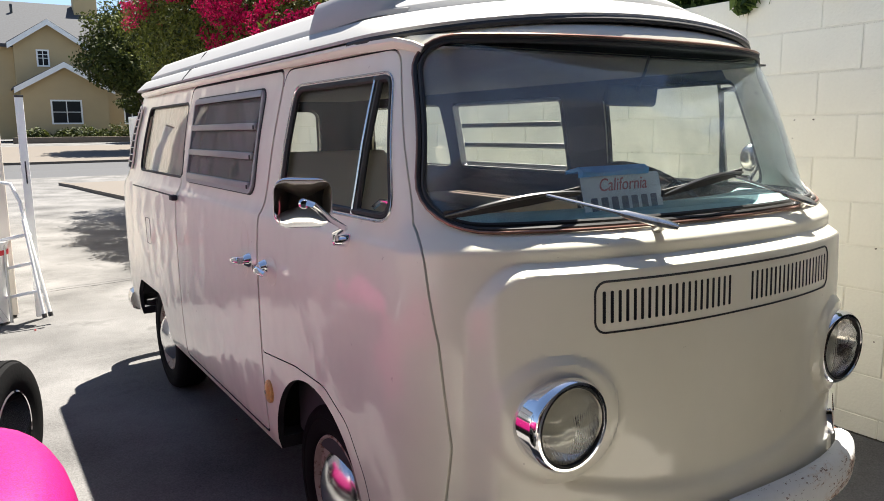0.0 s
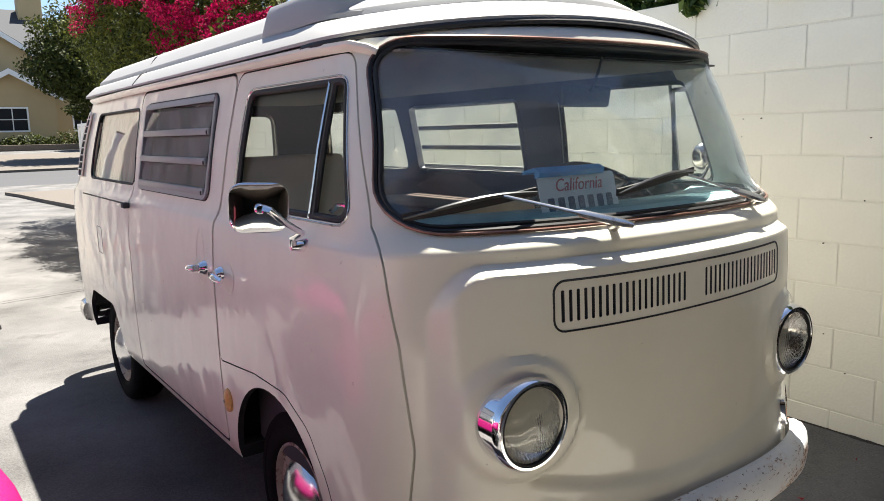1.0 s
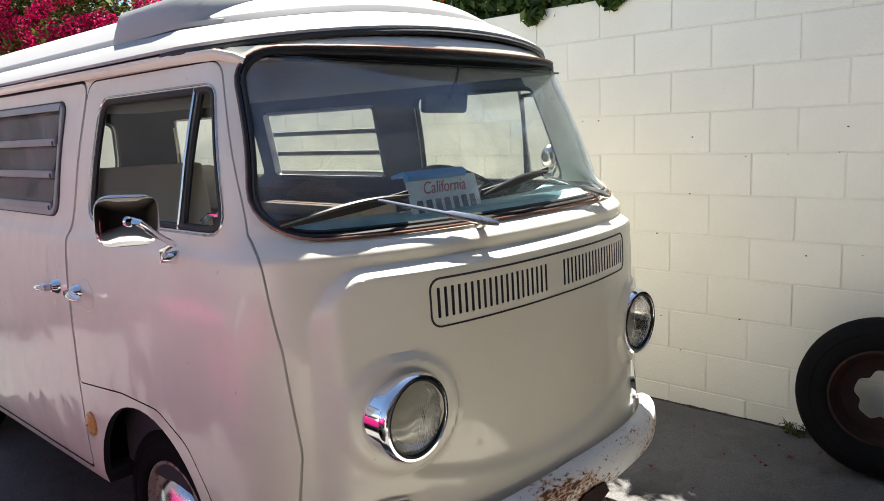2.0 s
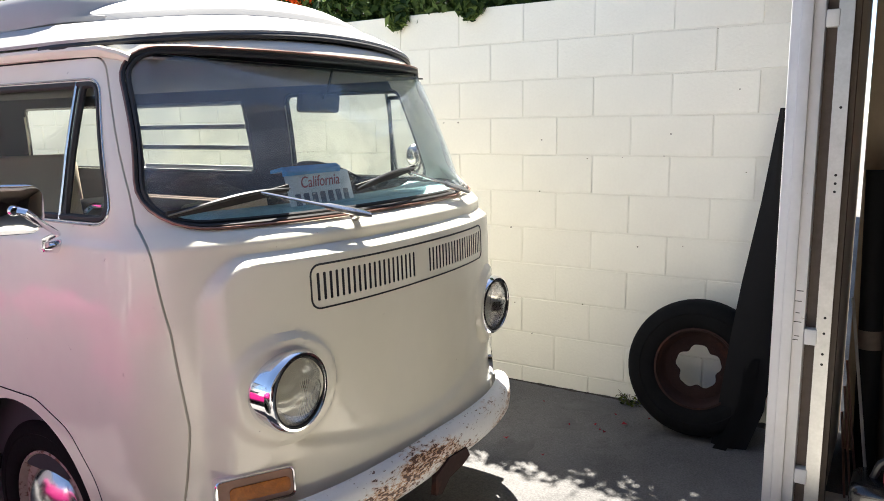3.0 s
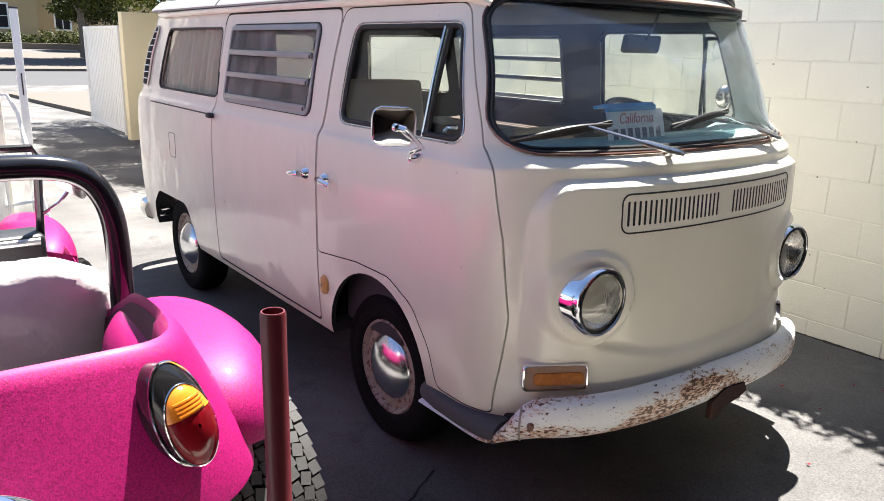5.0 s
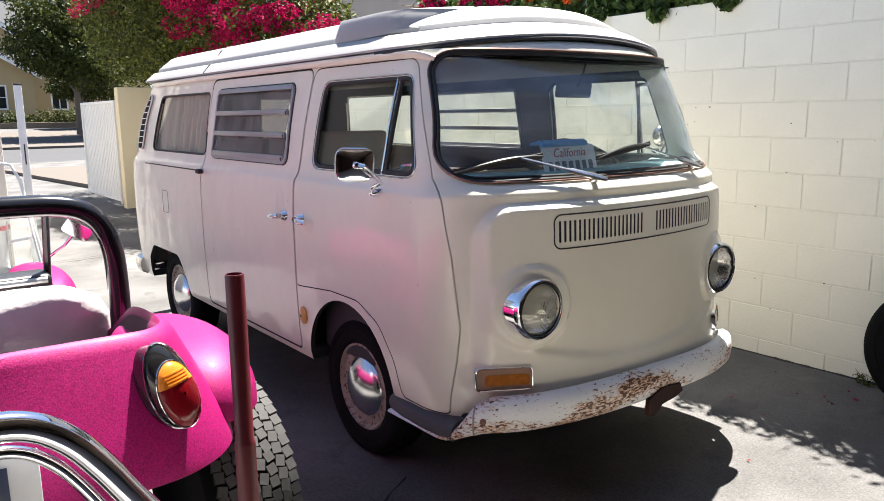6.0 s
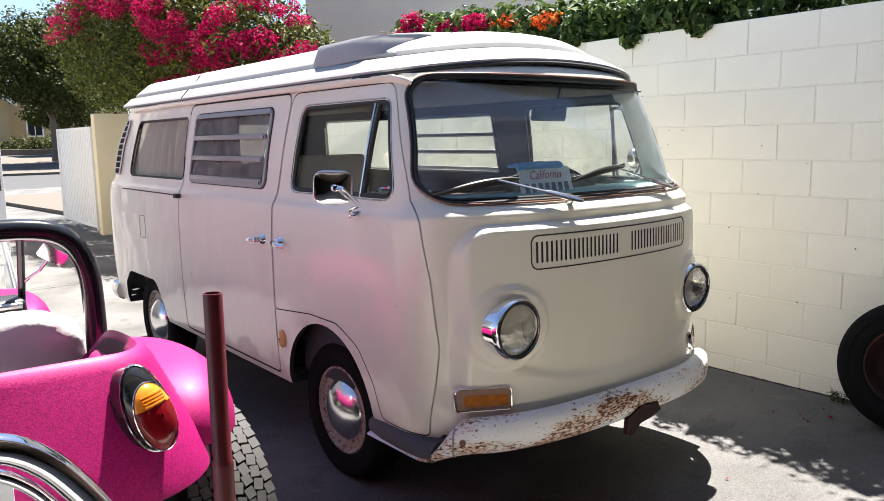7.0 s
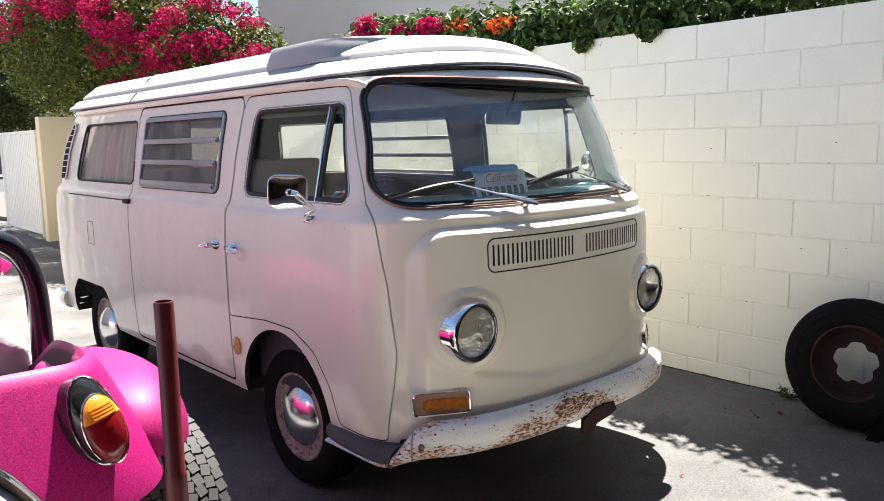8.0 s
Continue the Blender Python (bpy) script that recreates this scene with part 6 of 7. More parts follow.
# tail lamps on black bases
def tail_lamp(sg):
    c = Vector((sg * 0.490, -1.188, 0.940))
    m = Matrix.Translation(c) @ Matrix(((1, 0, 0, 0), (0, 0, -1, 0), (0, 1, 0, 0), (0, 0, 0, 1))) @ pose(0, 0, 0, -16, 16 * sg, 0) @ pose(0, 0, 0, 0, 0, 9 * sg) @ Matrix.Scale(0.86, 4) @ Matrix.Translation((0, 0, -0.012))
    def ell(a, b, cy=0.0, egg=0.0):
        return [(a * math.cos(t) * (1 - egg * math.sin(t)), cy + b * math.sin(t)) for t in (2 * math.pi * i / 40 for i in range(40))]
    bm = bmesh.new()
    rings(bm, [[m @ Vector((x, y, h)) for x, y in q] for q, h in ((ell(0.060, 0.112, 0.014, 0.10), -0.05), (ell(0.060, 0.112, 0.014, 0.10), 0.002), (ell(0.057, 0.104, 0.008, 0.08), 0.012), (ell(0.053, 0.088, -0.012), 0.026))])
    base = part("tail_lamp", bm, BLACK_GLOSS, buggy, "oval amber and red tail lamp on a black base")
    bm = bmesh.new()
    tube(bm, [m @ Vector((x, y, 0.004)) for x, y in ell(0.062, 0.114, 0.014, 0.10)], 0.0022, 6, True)
    part("base_bead", bm, CHROME, base)
    bm = bmesh.new()
    tube(bm, [m @ Vector((x, y, 0.027)) for x, y in ell(0.053, 0.088, -0.012)], 0.0026, 8, True)
    part("lens_bead", bm, CHROME, base)
    split = 0.016
    for nm, material, keep in (("amber_lens", AMBER, True), ("red_lens", RED_LENS, False)):
        bm = bmesh.new()
        loops = []
        for k in (1.0, 0.93, 0.8, 0.6, 0.35, 0.05):
            h = 0.026 + 0.030 * math.sqrt(max(0, 1 - k * k))
            q = []
            for x, y in ell(0.053 * k, 0.088 * k, -0.012):
                y = max(y, split) if keep else min(y, split)
                q.append(m @ Vector((x, y, h - (0.001 if keep else 0))))
            loops.append(q)
        rings(bm, loops, True, False)
        part(nm, bm, material, base, "ribbed amber lens" if keep else "dark red lens")
    for i in range(4):
        y = 0.022 + 0.008 * i
        bm = bmesh.new()
        tube(bm, [m @ Vector((x, y, 0.026 + 0.030 * math.sqrt(max(0, 1 - (x / 0.053) ** 2 - ((y + 0.012) / 0.088) ** 2)))) for x in (-0.03, -0.015, 0, 0.015, 0.03)], 0.0028, 5)
        part("lens_rib", bm, AMBER, base)


tail_lamp(1), tail_lamp(-1)

# ---- planting ----
def leaves(count, blobs, size, seed, out_bias=0.6, flat=0.5):
    """Leaf quads spread through ellipsoids (x, y, z, rx, ry, rz, share), mostly near their skins."""
    rng = np.random.default_rng(seed)
    share = np.array([b[6] for b in blobs], float)
    pick = rng.choice(len(blobs), count, p=share / share.sum())
    b = np.array([q[:6] for q in blobs])[pick]
    d = rng.normal(size=(count, 3))
    d /= np.linalg.norm(d, axis=1)[:, None]
    lump = 1 + 0.16 * np.sin(5.1 * d[:, 0] + 7 * d[:, 2] + pick) + 0.12 * np.sin(11 * d[:, 1] + 4 * d[:, 0] + 2 * pick)
    rad = (0.45 + 0.6 * rng.random(count) ** 0.45) * lump
    pos = b[:, :3] + d * b[:, 3:] * rad[:, None]
    nrm = d * out_bias + rng.normal(size=(count, 3)) * flat + np.array([0, 0, 0.35])
    nrm /= np.linalg.norm(nrm, axis=1)[:, None]
    u = np.cross(nrm, rng.normal(size=(count, 3)))
    u /= np.linalg.norm(u, axis=1)[:, None]
    v = np.cross(nrm, u)
    s = size * (0.6 + 0.8 * rng.random(count))[:, None]
    verts = np.stack([pos - u * s, pos - v * s * 0.5 + nrm * s * 0.15, pos + u * s, pos + v * s * 0.5 + nrm * s * 0.15], 1).reshape(-1, 3)
    faces = np.arange(count * 4).reshape(-1, 4)
    return verts, faces


def leaf_part(name, data, material, parent, label=""):
    me = bpy.data.meshes.new(name)
    me.from_pydata(data[0].tolist(), [], data[1].tolist())
    me.materials.append(material)
    ob = new(name, me)
    ob.parent = parent
    return tagged(ob, label)


def limbs(parent, foot, tips, r0, name="trunk", material=BARK, twig=0.5):
    bm = bmesh.new()
    rng = random.Random(len(tips))
    fork = Vector(foot[:3]) + Vector((0, 0, foot[3]))
    tube(bm, [Vector(foot[:3]), Vector(foot[:3]).lerp(fork, 0.5) + Vector((0.04, 0.03, 0)), fork], [r0, r0 * 0.85, r0 * 0.75], 10)
    for tip in tips:
        tip = Vector(tip)
        mid = fork.lerp(tip, 0.5) + Vector((rng.uniform(-0.1, 0.1), rng.uniform(-0.1, 0.1), 0.1))
        tube(bm, [fork, mid, tip], [r0 * 0.55, r0 * 0.35, r0 * 0.12], 7)
        for _ in range(3):
            q = mid.lerp(tip, rng.random())
            tube(bm, [q, q + Vector((rng.uniform(-1, 1), rng.uniform(-1, 1), rng.uniform(-0.2, 0.8))) * 0.5 * (tip - fork).length * twig], [r0 * 0.18, r0 * 0.05], 5)
    return part(name, bm, material, parent)


boug = thing("bougainvillea", "large bougainvillea in magenta bloom hanging over the block wall", "shrub", (-0.12, 0.03, 0.085))
limbs(boug, (2.4, 8.3, -0.1, 2.0), [(2.0, 5.2, 2.6), (1.9, 6.8, 3.1), (1.8, 8.6, 3.6), (1.9, 10.2, 3.6), (1.9, 11.6, 3.4), (2.4, 9.0, 4.2)], 0.10)
B_BLOBS = [(2.15, 5.6, 2.45, 0.45, 0.75, 0.35, 0.9), (2.05, 6.3, 2.6, 0.6, 0.9, 0.6, 1.4), (1.95, 7.6, 2.9, 0.75, 1.0, 0.85, 2.2), (1.9, 9.0, 3.2, 0.85, 1.1, 1.15, 3.0), (1.95, 10.5, 3.3, 0.95, 1.2, 1.3, 3.4), (2.1, 12.2, 3.3, 1.0, 1.3, 1.3, 3.0), (2.4, 14.0, 3.3, 1.0, 1.2, 1.2, 2.0)]
leaf_part("foliage", leaves(52000, B_BLOBS, 0.036, 3), LEAF, boug, "mid-green leaves")
rng = np.random.default_rng(12)
clumps = []
for i in range(290):
    q = B_BLOBS[int(rng.choice(7, p=np.array([1.0, 1.5, 2.2, 2.8, 3.0, 2.2, 1.3]) / 14.0))]
    d = rng.normal(size=3) + np.array([-0.7, -0.5, 0.45])
    d /= np.linalg.norm(d)
    if q[1] > 8.5 and d[2] < 0.05:
        continue
    c = np.array(q[:3]) + d * np.array(q[3:6]) * rng.uniform(0.92, 1.12)
    g = rng.uniform(0.06, 0.19)
    clumps.append((c[0], c[1], c[2], g, g * 1.3, g * 0.8, g * g))
leaf_part("blossom", leaves(52000, clumps, 0.021, 8, 0.4, 0.8), PETAL, boug, "dense magenta bracts")

ivy = thing("wall_creeper", "dark green flowering creeper trailing over the block wall", "creeper", (0.055, 0.03, 0.065))
limbs(ivy, (2.15, 2.0, -0.1, 2.1), [(1.95, 0.2, 2.25), (1.9, 1.2, 2.3), (1.9, 2.6, 2.4), (1.95, 3.6, 2.5), (1.95, -0.5, 2.2)], 0.05, twig=0.12)
I_BLOBS = [(1.98, 2.9, 2.32, 0.25, 0.35, 0.24, 1.0), (1.95, 2.3, 2.30, 0.26, 0.4, 0.22, 1.2), (1.95, 1.6, 2.27, 0.25, 0.45, 0.20, 1.3), (1.93, 0.9, 2.24, 0.24, 0.45, 0.18, 1.2), (1.92, 0.2, 2.22, 0.24, 0.45, 0.17, 1.1), (1.95, -0.4, 2.20, 0.22, 0.4, 0.15, 0.8), (2.0, -1.0, 2.19, 0.20, 0.4, 0.11, 0.4),
           (1.71, 0.95, 2.10, 0.04, 0.16, 0.06, 0.12), (1.70, 0.35, 2.08, 0.035, 0.06, 0.07, 0.1), (1.71, -0.15, 2.09, 0.035, 0.08, 0.06, 0.1), (1.72, 1.6, 2.11, 0.05, 0.2, 0.06, 0.15)]
# leaf masses added above the view, to dapple the drive with shade
I_BLOBS += [(1.86, y, z, 0.13, 0.20, 0.13, 0.05) for y, z in ((-1.15, 2.42), (-0.85, 2.50), (-0.60, 2.60), (-0.35, 2.52), (-0.05, 2.58), (-0.75, 2.34), (-0.3, 2.36), (-1.3, 2.3))]
# unseen clumps added in place of an unknown, more distant shadow caster
I_BLOBS += [(1.90, y, z, 0.16, 0.20, 0.22, 0.35) for y, z in ((-1.02, 2.72), (-1.10, 2.95), (-1.22, 2.62), (-1.28, 2.86), (-1.42, 2.70), (-1.45, 2.46))]
# sparse unseen leaves added for single leaf shadows
I_BLOBS += [(1.88, y, z, 0.16, 0.28, 0.20, 0.06) for y, z in ((-0.75, 2.75), (-0.45, 2.78), (-0.15, 2.70), (0.15, 2.62), (-0.9, 2.62))]
leaf_part("foliage", leaves(15000, I_BLOBS, 0.038, 21), IVY, ivy, "dark glossy leaves, some added unseen to dapple the ground")
for i, c in enumerate(((1.76, 1.15, 2.28), (1.78, 1.6, 2.32))):
    leaf_part("flower", leaves(150, [(*c, 0.07, 0.14, 0.06, 1)], 0.026, 5 + i), ORANGE_PETAL, ivy, "orange trumpet flowers")
for i, c in enumerate(((1.80, 2.85, 2.42, 0.10, 0.13, 0.15, 1), (1.79, 2.3, 2.36, 0.1, 0.15, 0.07, 1), (1.78, 1.95, 2.36, 0.09, 0.14, 0.07, 1))):
    leaf_part("blossom", leaves(600, [c], 0.024, 16 + i), PETAL, ivy, "magenta bracts")


def tree(name, label, foot, blobs, count, size, seed, r0=0.14, material=DARK_LEAF, fork=1.9):
    t = thing(name, label, "tree", foot)
    limbs(t, (0, 0, 0, fork), [(b[0] * 0.8, b[1] * 0.8, b[2]) for b in blobs], r0)
    leaf_part("crown", leaves(count, blobs, size, seed), material, t, "uneven crown of dark green leaves")
    return t


tree("street_tree", "round-crowned green tree across the street", (6.26, 38.0, 0.72),
     [(-1.4, 0, 4.2, 1.5, 1.6, 1.4, 1.5), (0.0, -0.5, 3.6, 1.8, 1.8, 1.3, 1.6), (1.6, 0.3, 3.9, 1.8, 1.8, 1.4, 1.5), (-0.7, 0.3, 5.6, 1.8, 1.8, 1.4, 1.6), (1.2, 0.2, 5.8, 2.0, 1.8, 1.6, 1.6), (3.0, 0.5, 4.8, 1.7, 1.6, 1.8, 1.2)], 26000, 0.095, 31, 0.2, DARK_LEAF, 2.0)
tree("street_tree", "tall green tree behind the house's roof", (8.9, 58.0, 1.05),
     [(-1.2, 0, 6.5, 2.2, 2, 2.0, 1), (1.0, 0, 7.0, 2.4, 2, 2.2, 1), (-3.5, 0, 7.0, 2.2, 2, 1.6, 1)], 6000, 0.22, 32, 0.3, DARK_LEAF, 4.0)

tree("street_tree", "low dark tree before the house's wing", (7.9, 44.6, 0.95),
     [(-0.9, 0, 2.3, 0.9, 0.9, 0.7, 1), (0.3, 0.2, 2.5, 1.1, 1.0, 0.9, 1), (1.4, 0, 2.4, 1.0, 1.0, 0.9, 1), (0.2, 0.3, 3.4, 1.4, 1.2, 1.0, 1.2)], 9000, 0.085, 33, 0.12, DARK_LEAF, 1.3)


def shrub(x, y, z, r, count, seed, label):
    t = thing("shrub", label, "shrub", (x, y, z), "shrubs along the house")
    bm = bmesh.new()
    for i in range(5):
        a = 2 * math.pi * i / 5
        tube(bm, [(0, 0, 0), (0.4 * r * math.cos(a), 0.4 * r * math.sin(a), 0.6 * r)], [0.02, 0.008], 5)
    part("stem", bm, BARK, t)
    leaf_part("foliage", leaves(count, [(0, 0, r * 0.6, r, r * 0.8, r * 0.65, 1), (r * 0.5, 0, r * 0.5, r * 0.7, r * 0.7, r * 0.5, 0.7)], 0.09, seed), DARK_LEAF, t)


for i, (x, r) in enumerate(((2.35, 0.65), (3.9, 0.6), (4.9, 0.7), (5.9, 0.55), (7.0, 0.85), (8.2, 0.9), (9.2, 0.8))):
    shrub(x - 0.5, 46.3, 1.03, r, 700, 40 + i, "low green shrub in the bed before the house")

# ---- yellow house across the street ----
house = thing("house", "pale yellow stucco house with white gable trim and grey shingle roof", "house", (-0.5, 48, 1.2))


def gable(x0, x1, xp, ze, zp, y0, y1, base=0.0):
    bm = bmesh.new()
    rings(bm, [[Vector((x, y, z)) for x, z in ((x0, base), (x1, base), (x1, ze), (xp, zp), (x0, ze))] for y in (y0, y1)])
    part("gable_wall", bm, HOUSE, house, smooth=0)
    for xa in (x0 - 0.35, x1 + 0.35):
        k = (zp - ze) / (xp - (x0 if xa < xp else x1))
        za = zp + k * (xa - xp)
        bm = bmesh.new()
        rings(bm, [[Vector((xa, y, za)), Vector((xp, y, zp)), Vector((xp, y, zp + 0.12)), Vector((xa, y, za + 0.12))] for y in (y0 - 0.45, y1)])
        rf = part("roof_slope", bm, SHINGLE, house, "grey shingle roof", 0)
        bm = bmesh.new()
        rings(bm, [[Vector((xa, y, za - 0.26)), Vector((xp, y, zp - 0.22)), Vector((xp, y, zp + 0.10)), Vector((xa, y, za + 0.06))] for y in (y0 - 0.50, y0 - 0.452)])
        part("barge_board", bm, TRIM, rf, "white barge board")


def house_window(x0, x1, z0, z1, y, bars):
    bm = bmesh.new()
    o, i = [(x0 - 0.09, z0 - 0.09), (x1 + 0.09, z0 - 0.09), (x1 + 0.09, z1 + 0.09), (x0 - 0.09, z1 + 0.09)], [(x0, z0), (x1, z0), (x1, z1), (x0, z1)]
    rings(bm, [[Vector((a, y + d, b)) for a, b in q] for q, d in ((o, 0.0), (o, -0.05), (i, -0.05), (i, 0.03))], True, False)
    w = part("window", bm, TRIM, house, "white-framed window", 0)
    bm = bmesh.new()
    box(bm, x0, x1, y - 0.012, y - 0.004, z0, z1)
    part("pane", bm, DARK, w, "dark pane", 0)
    for u in bars:
        bm = bmesh.new()
        if u[0] == "v":
            box(bm, x0 + (x1 - x0) * u[1] - 0.025, x0 + (x1 - x0) * u[1] + 0.025, y - 0.03, y - 0.013, z0, z1)
        else:
            box(bm, x0, x1, y - 0.03, y - 0.013, z0 + (z1 - z0) * u[1] - 0.02, z0 + (z1 - z0) * u[1] + 0.02)
        part("bar", bm, TRIM, w, "", 0)


gable(1.95, 6.6, 4.28, 3.07, 4.35, 0.0, 3.0)
gable(1.9, 5.6, 3.75, 5.75, 6.95, 1.8, 5.0)
house_window(3.52, 5.03, 0.95, 2.20, 0.0, [("v", 0.5), ("h", 0.5)])
house_window(3.16, 3.68, 4.40, 5.23, 1.8, [("v", 0.5), ("h", 0.5), ("h", 0.75)])
bm = bmesh.new()
box(bm, 5.2, 14.0, 2.2, 9.0, 0, 3.4)
part("wing_wall", bm, HOUSE, house, smooth=0)
bm = bmesh.new()
box(bm, -6.0, 1.95, 2.4, 9.0, 0, 5.6)
part("wing_wall", bm, HOUSE, house, smooth=0)
house_window(7.9, 8.7, 0.95, 2.2, 2.2, [("v", 0.5)])
house_window(-0.6, 0.2, 0.9, 2.3, 2.4, [("h", 0.5)])
bm = bmesh.new()
rings(bm, [[Vector((x, y, z)) for y, z in ((1.9, 5.6), (6.5, 8.7), (11, 5.6), (11, 5.4), (6.5, 8.5), (1.9, 5.4))] for x in (-6.4, 7.0)])
part("main_roof", bm, SHINGLE, house, "grey shingle roof", 0)
bm = bmesh.new()
rings(bm, [[Vector((x, y, z)) for y, z in ((1.8, 3.35), (6.0, 4.9), (9.4, 3.35), (9.4, 3.2), (6.0, 4.7), (1.8, 3.2))] for x in (5.2, 14.4)])
part("wing_roof", bm, SHINGLE, house, "grey shingle roof", 0)
bm = bmesh.new()
box(bm, 5.8, 7.2, 5.4, 6.4, 5.0, 9.3, 0.03)
part("chimney", bm, HOUSE, house, smooth=0)
for x in (0.3, 2.2):
    bm = bmesh.new()
    tube(bm, [(x, 5.2, 7.6), (x, 5.2, 8.35)], 0.08, 10)
    part("vent_pipe", bm, BLACK_PLASTIC, house)
bm = bmesh.new()
box(bm, 1.2, 10.5, -2.6, -2.35, -0.35, 0.12, 0.03)
part("bed_edge", bm, BARK, house, "low brown planting-bed edge")

# ---- neighbouring walls ----
t = thing("neighbour_building", "tall beige stucco building behind the block wall", "building", (-0.11, 0.05, 0.0))
bm = bmesh.new()
box(bm, 4.6, 12.0, -1.0, 9.5, 0, 6.5, 0.02)
part("wall", bm, STUCCO, t, smooth=0)
bm = bmesh.new()
box(bm, 4.4, 12.2, -1.2, 9.7, 6.5, 6.7)
part("roof", bm, SHINGLE, t, smooth=0)
t = thing("side_building", "pale stucco building at the edge of the drive", "building", (-0.045, 0, 0.0))
bm = bmesh.new()
box(bm, -7.5, -1.40, 4.90, 13.0, 0, 3.3, 0.015)
part("wall", bm, STUCCO, t, smooth=0)
bm = bmesh.new()
box(bm, -7.6, -1.30, 4.80, 13.1, 3.3, 3.42)
part("roof", bm, SHINGLE, t, smooth=0)
t = thing("end_wall", "pale yellow painted wall that ends the block wall", "wall", (-0.105, 0.03, 0.065), "", "structure")
bm = bmesh.new()
box(bm, 1.10, 1.95, 10.40, 10.60, -0.1, 1.93, 0.01)
part("wall_piece", bm, YELLOW_WALL, t)

gate = thing("metal_gate", "white corrugated metal gate standing open beside the drive", "gate", (0.995, 10.65, 0.05))
bm = bmesh.new()
rings(bm, [[Vector((d, 0.06 + 0.11 * (i // 4) + y, z)) for i, (d, y) in ((q, ((0.0, 0.0), (0.0, 0.082), (0.032, 0.086), (0.032, 0.106))[q % 4]) for q in range(81))] for z in (0.06, 1.70)], False, False)
g = part("panel", bm, WHITE_METAL, gate, "white ribbed panel", 0)
so = g.modifiers.new("thick", "SOLIDIFY")
so.thickness = 0.004
for y0, y1, z0, z1 in ((0.0, 0.05, 0.0, 1.74), (2.31, 2.36, 0.0, 1.74), (0.05, 2.31, 1.69, 1.74), (0.05, 2.31, 0.04, 0.09)):
    bm = bmesh.new()
    box(bm, -0.025, 0.025, y0, y1, z0, z1, 0.004)
    part("frame_bar", bm, WHITE_METAL, gate)
bm = bmesh.new()
tube(bm, [(0.05, -0.03, 0), (0.05, -0.03, 1.85)], 0.03, 10)
part("post", bm, WHITE_METAL, gate)

# white pole, step ladder and wire panel by the side building
t = thing("white_pole", "slim white metal pole standing at the building's corner", "pole", (-1.30, 4.745, 0.0))
bm = bmesh.new()
box(bm, -0.03, 0.03, -0.02, 0.02, 0, 1.785, 0.006)
part("shaft", bm, WHITE_METAL, t)
bm = bmesh.new()
box(bm, -0.034, 0.034, -0.024, 0.024, 1.783, 1.80, 0.004)
part("cap", bm, BLACK_PLASTIC, t)
bm = bmesh.new()
box(bm, -0.004, 0.006, -0.028, -0.019, 1.10, 1.28, 0.003)
part("handle_plate", bm, BLACK_PLASTIC, t)

ladder = thing("step_ladder", "folded white aluminium step ladder leaning on the building", "ladder", (-1.41, 4.605, 0.0))
lm = pose(0, 0, 0, 0, -13, 0) @ pose(0, 0, 0, 0, 0, -28) @ pose(0, 0, 0, -12, 0, 0)
for x in (-0.20, 0.20):
    bm = bmesh.new()
    tube(bm, [lm @ Vector((x, 0, 0.02)), lm @ Vector((x * 0.93, 0, 0.95)), lm @ Vector((x * 0.75, 0, 1.10)), lm @ Vector((0, 0, 1.16))], 0.014, 8)
    part("rail", bm, WHITE_METAL, ladder)
    bm = bmesh.new()
    tube(bm, [lm @ Vector((x, -0.10, 0.02)), lm @ Vector((x * 0.95, -0.03, 0.80))], 0.011, 8)
    part("back_leg", bm, WHITE_METAL, ladder)
    for y in (0, -0.10):
        bm = bmesh.new()
        tube(bm, [lm @ Vector((x, y, 0.0)), lm @ Vector((x, y, 0.035))], 0.018, 8)
        part("foot", bm, BLACK_PLASTIC, ladder)
for z in (0.22, 0.45, 0.68):
    bm = bmesh.new()
    box(bm, -0.185, 0.185, -0.02, 0.06, z - 0.012, z + 0.012, 0.004, 2, lm)
    part("tread", bm, WHITE_METAL, ladder)

t = thing("wire_panel", "leaning wire-mesh panel with a bucket behind it", "mesh panel", (-1.81, 4.625, 0.0))
bm = bmesh.new()
for i in range(15):
    for sl in (1, -1):
        x0 = -0.28 + 0.04 * i
        pts = [(x0, 0, 0.02), (x0 + sl * 0.30, 0.06, 0.62)]
        if -0.30 <= pts[1][0] <= 0.30:
            tube(bm, pts, 0.0022, 4)
part("mesh", bm, GALV, t)
for q in ([(-0.3, 0, 0.0), (-0.3, 0.06, 0.64)], [(0.3, 0, 0.0), (0.3, 0.06, 0.64)], [(-0.3, 0.06, 0.64), (0.3, 0.06, 0.64)]):
    bm = bmesh.new()
    tube(bm, q, 0.012, 8)
    part("frame_bar", bm, GALV, t)
t = thing("bucket", "pale bucket with an orange band beside the ladder", "bucket", (-1.63, 4.765, 0.0))
bm = bmesh.new()
lathe(bm, [(0.0, 0.0), (0.12, 0.0), (0.15, 0.62), (0.158, 0.63), (0.158, 0.65), (0.148, 0.65), (0.118, 0.02)], Matrix(), 28, False)
part("shell", bm, WHITE_METAL, t)
bm = bmesh.new()
lathe(bm, [(0.1475, 0.545), (0.151, 0.545), (0.153, 0.585), (0.1495, 0.585)], Matrix(), 28, False)
part("band", bm, RED_PLASTIC, t, "orange-red band")


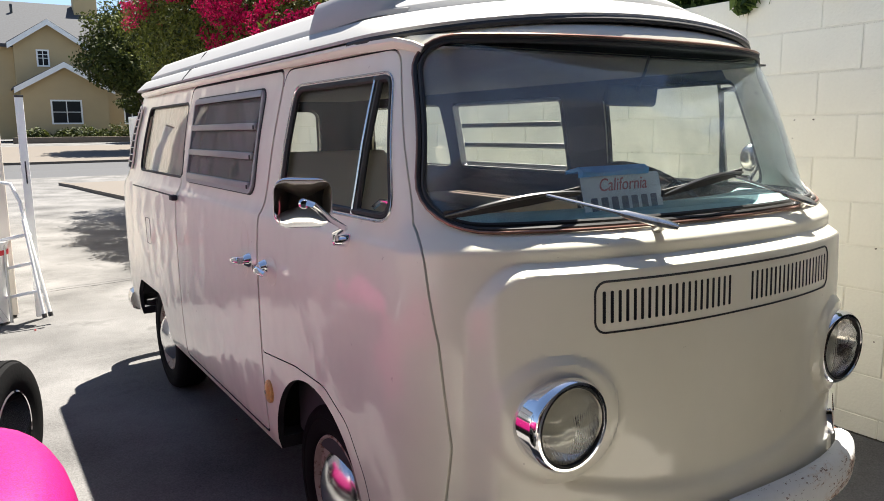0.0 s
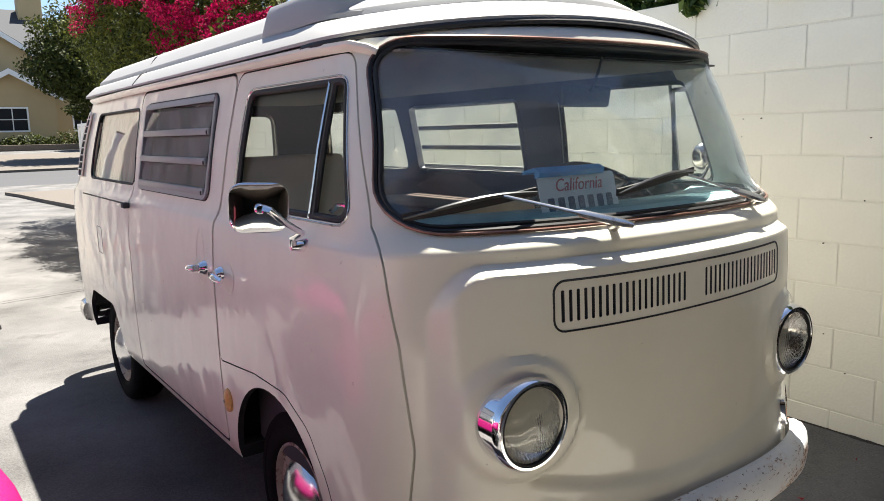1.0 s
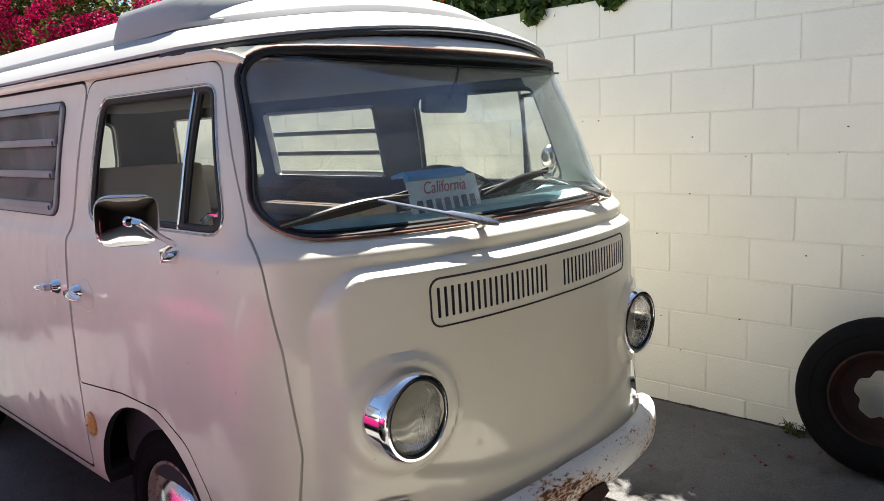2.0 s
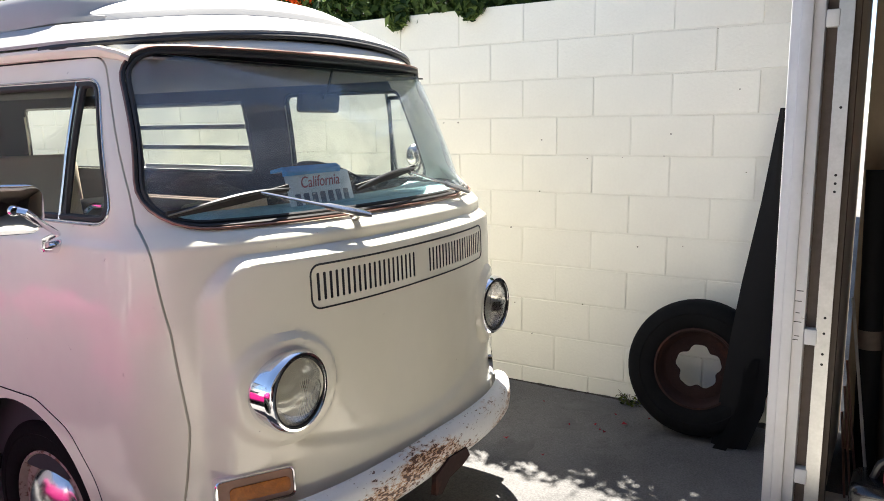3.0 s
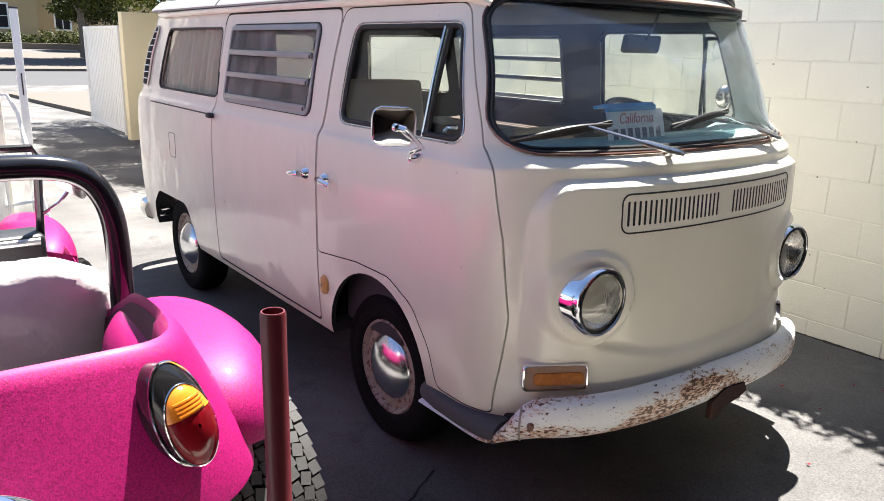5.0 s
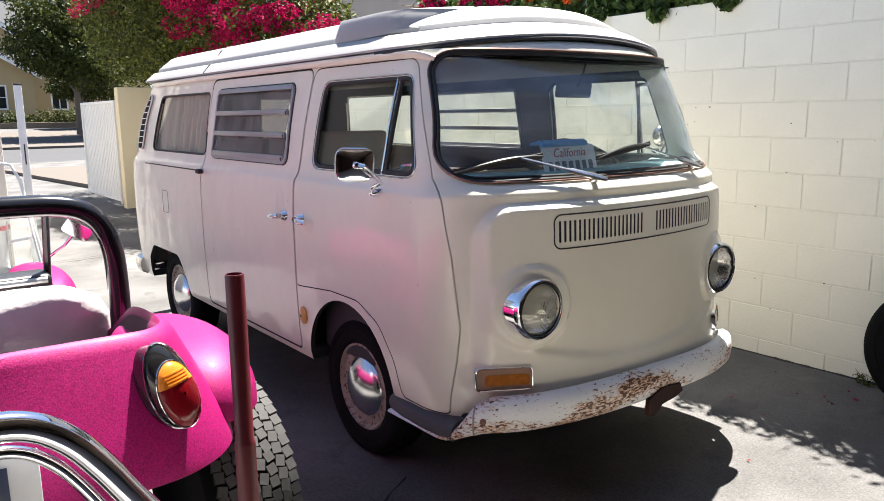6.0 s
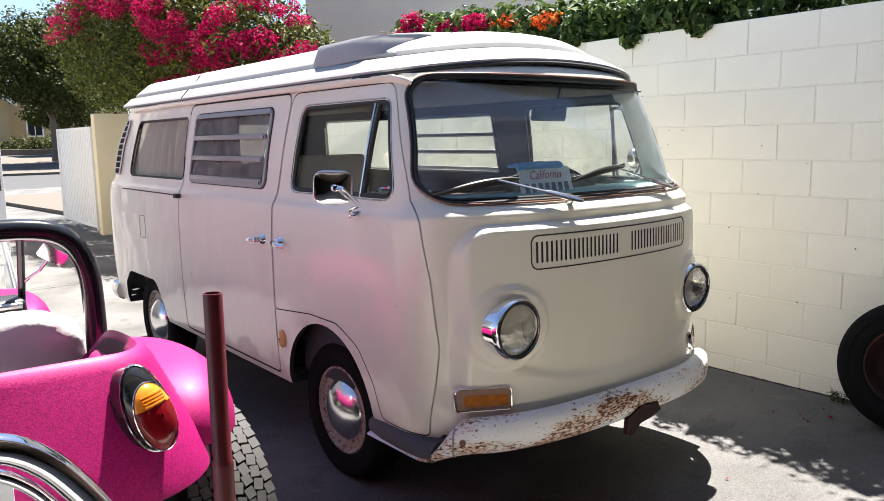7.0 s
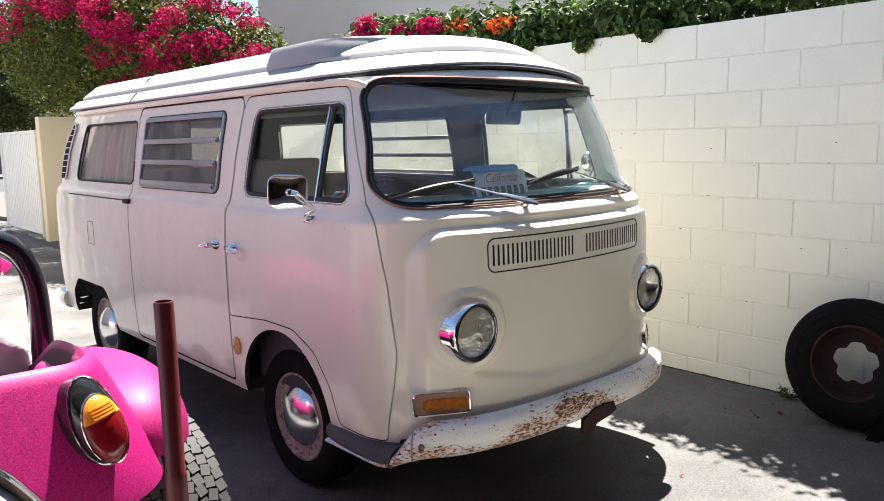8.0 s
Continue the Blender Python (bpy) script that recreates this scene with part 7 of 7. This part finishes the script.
# ---- small things on the ground ----
def crack(pts, seed, wide=0.006):
    """A jagged open crack, as a thin dark strip."""
    rng = random.Random(seed)
    line = []
    for a, b in zip(pts, pts[1:]):
        k = max(2, int(math.dist(a, b) / 0.06))
        for i in range(k):
            t = i / k
            line.append(Vector((a[0] + (b[0] - a[0]) * t + rng.uniform(-0.012, 0.012), a[1] + (b[1] - a[1]) * t + rng.uniform(-0.012, 0.012), 0)))
    bm = bmesh.new()
    loops = []
    for i, p in enumerate(line):
        d = (line[min(i + 1, len(line) - 1)] - line[max(i - 1, 0)]).normalized()
        n = Vector((-d.y, d.x, 0)) * wide * rng.uniform(0.3, 1.0)
        z = 0.0205 - 0.045 * step(1.75, 0.8, p.x) * step(9, 5, p.y) if p.y < 5 else -0.002
        loops.append([p - n + Vector((0, 0, z)), p + n + Vector((0, 0, z))])
    rings(bm, loops, False, False)
    return tagged(part("crack", bm, DARK, None, smooth=0), "thin dark crack in the concrete drive", "crack", "cracks in the drive", "structure")


crack([(-1.55, -0.75), (-1.25, -0.55), (-1.0, -0.45), (-0.7, -0.28)], 1)
crack([(-1.6, 0.5), (-1.3, 0.75), (-1.0, 0.7)], 2)
crack([(-1.9, 5.75), (-1.2, 5.9), (-0.6, 6.0), (0.5, 6.15), (1.7, 6.2)], 3, 0.012)

def stain(x, y, rx, ry, seed):
    """A dark irregular stain lying on the concrete."""
    rng = random.Random(seed)
    a0, b0 = rng.uniform(0, 6.3), rng.uniform(0, 6.3)
    bm = bmesh.new()
    loops = []
    for k in (1.0, 0.6, 0.05):
        loop = []
        for i in range(40):
            a = 2 * math.pi * i / 40
            r = k * (1 + 0.22 * math.sin(3 * a + a0) + 0.12 * math.sin(7 * a + b0) + 0.06 * rng.uniform(-1, 1))
            px, py = x + rx * r * math.cos(a), y + ry * r * math.sin(a)
            loop.append(Vector((px, py, 0.0202 - 0.045 * step(1.75, 0.8, px) * step(9, 5, py))))
        loops.append(loop)
    rings(bm, loops, True, False)
    return tagged(part("stain", bm, STAIN, None, smooth=0), "dark oily stain on the concrete drive", "stain", "stains on the drive", "structure")


STAIN = mat("oily_concrete", (0.110, 0.106, 0.103), 0.85, vary=0.3, scale=6, fine=80, bump=0.5)
for k, (x, y, rx, ry) in enumerate(((1.60, -0.92, 0.07, 0.13), (1.36, -0.90, 0.06, 0.10), (1.02, -0.80, 0.10, 0.06), (1.30, -0.35, 0.09, 0.05))):
    stain(x, y, rx, ry, 90 + k)
rng2 = random.Random(77)
bm = bmesh.new()
for i in range(30):
    x, y = (rng2.uniform(0.95, 1.7), rng2.uniform(-1.3, 0.6)) if i < 18 else (rng2.uniform(-1.6, 0.9), rng2.uniform(-1.9, 5.5))
    a, r = rng2.uniform(0, 6.3), rng2.uniform(0.006, 0.018) if i % 3 else 0.007
    q = [Vector((x + r * math.cos(a + k) * (1 if j % 2 else 0.6), y + r * math.sin(a + k), 0.024 + 0.008 * (j % 2) - 0.045 * step(1.75, 0.8, x) * step(9, 5, y))) for j, k in enumerate((0, 1.6, 3.1, 4.7))]
    bm.faces.new([bm.verts.new(v) for v in q])
DRY_PETAL = leaf_mat("dry_bract", (0.10, 0.008, 0.012), (0.30, 0.02, 0.03), 0.8, 0.1)
tagged(part("fallen_petals", bm, DRY_PETAL, None, smooth=0), "fallen magenta petals scattered on the concrete", "petals", "", "stuff")
# dirt gathered along the foot of the wall
dirt_rng = random.Random(63)
bm = bmesh.new()
secs, y, wide = [], -1.95, 0.02
while y < 6.0:
    wide = min(0.045, max(0.006, wide + dirt_rng.gauss(0, 0.007)))
    xo = WALL_X - wide
    zo = 0.018 - 0.045 * step(1.75, 0.8, xo) * step(9, 5, y)
    zi = 0.018 + 0.005 + wide * dirt_rng.uniform(0.1, 0.35)
    secs.append([Vector((WALL_X + 0.004, y, zi)), Vector((WALL_X - 0.4 * wide, y + dirt_rng.uniform(-0.004, 0.004), zo + 0.006)), Vector((xo, y, zo - 0.002)), Vector((WALL_X + 0.004, y, zo - 0.01))])
    y += dirt_rng.uniform(0.012, 0.035)
rings(bm, secs)
DIRT = mat("wall_foot_dirt", (0.045, 0.038, 0.032), 0.95, vary=0.5, scale=30, fine=160, bump=0.8)
tagged(part("dirt", bm, DIRT, None, smooth=0), "dark dirt gathered along the wall foot", "dirt", "", "stuff")
weed = thing("weed", "small green weed at the foot of the wall", "weed", (1.75, -1.10, 0.016))
bm = bmesh.new()
for i in range(9):
    a = rng2.uniform(2.0, 4.4)
    tube(bm, [(0, 0, 0), (0.03 * math.cos(a), 0.05 * math.sin(a), 0.05), (0.05 * math.cos(a), 0.09 * math.sin(a), rng2.uniform(0.05, 0.09))], [0.002, 0.0018, 0.001], 4)
part("stem", bm, BARK, weed)
leaf_part("foliage", leaves(110, [(-0.02, 0, 0.03, 0.03, 0.09, 0.03, 1)], 0.010, 9), LEAF, weed)
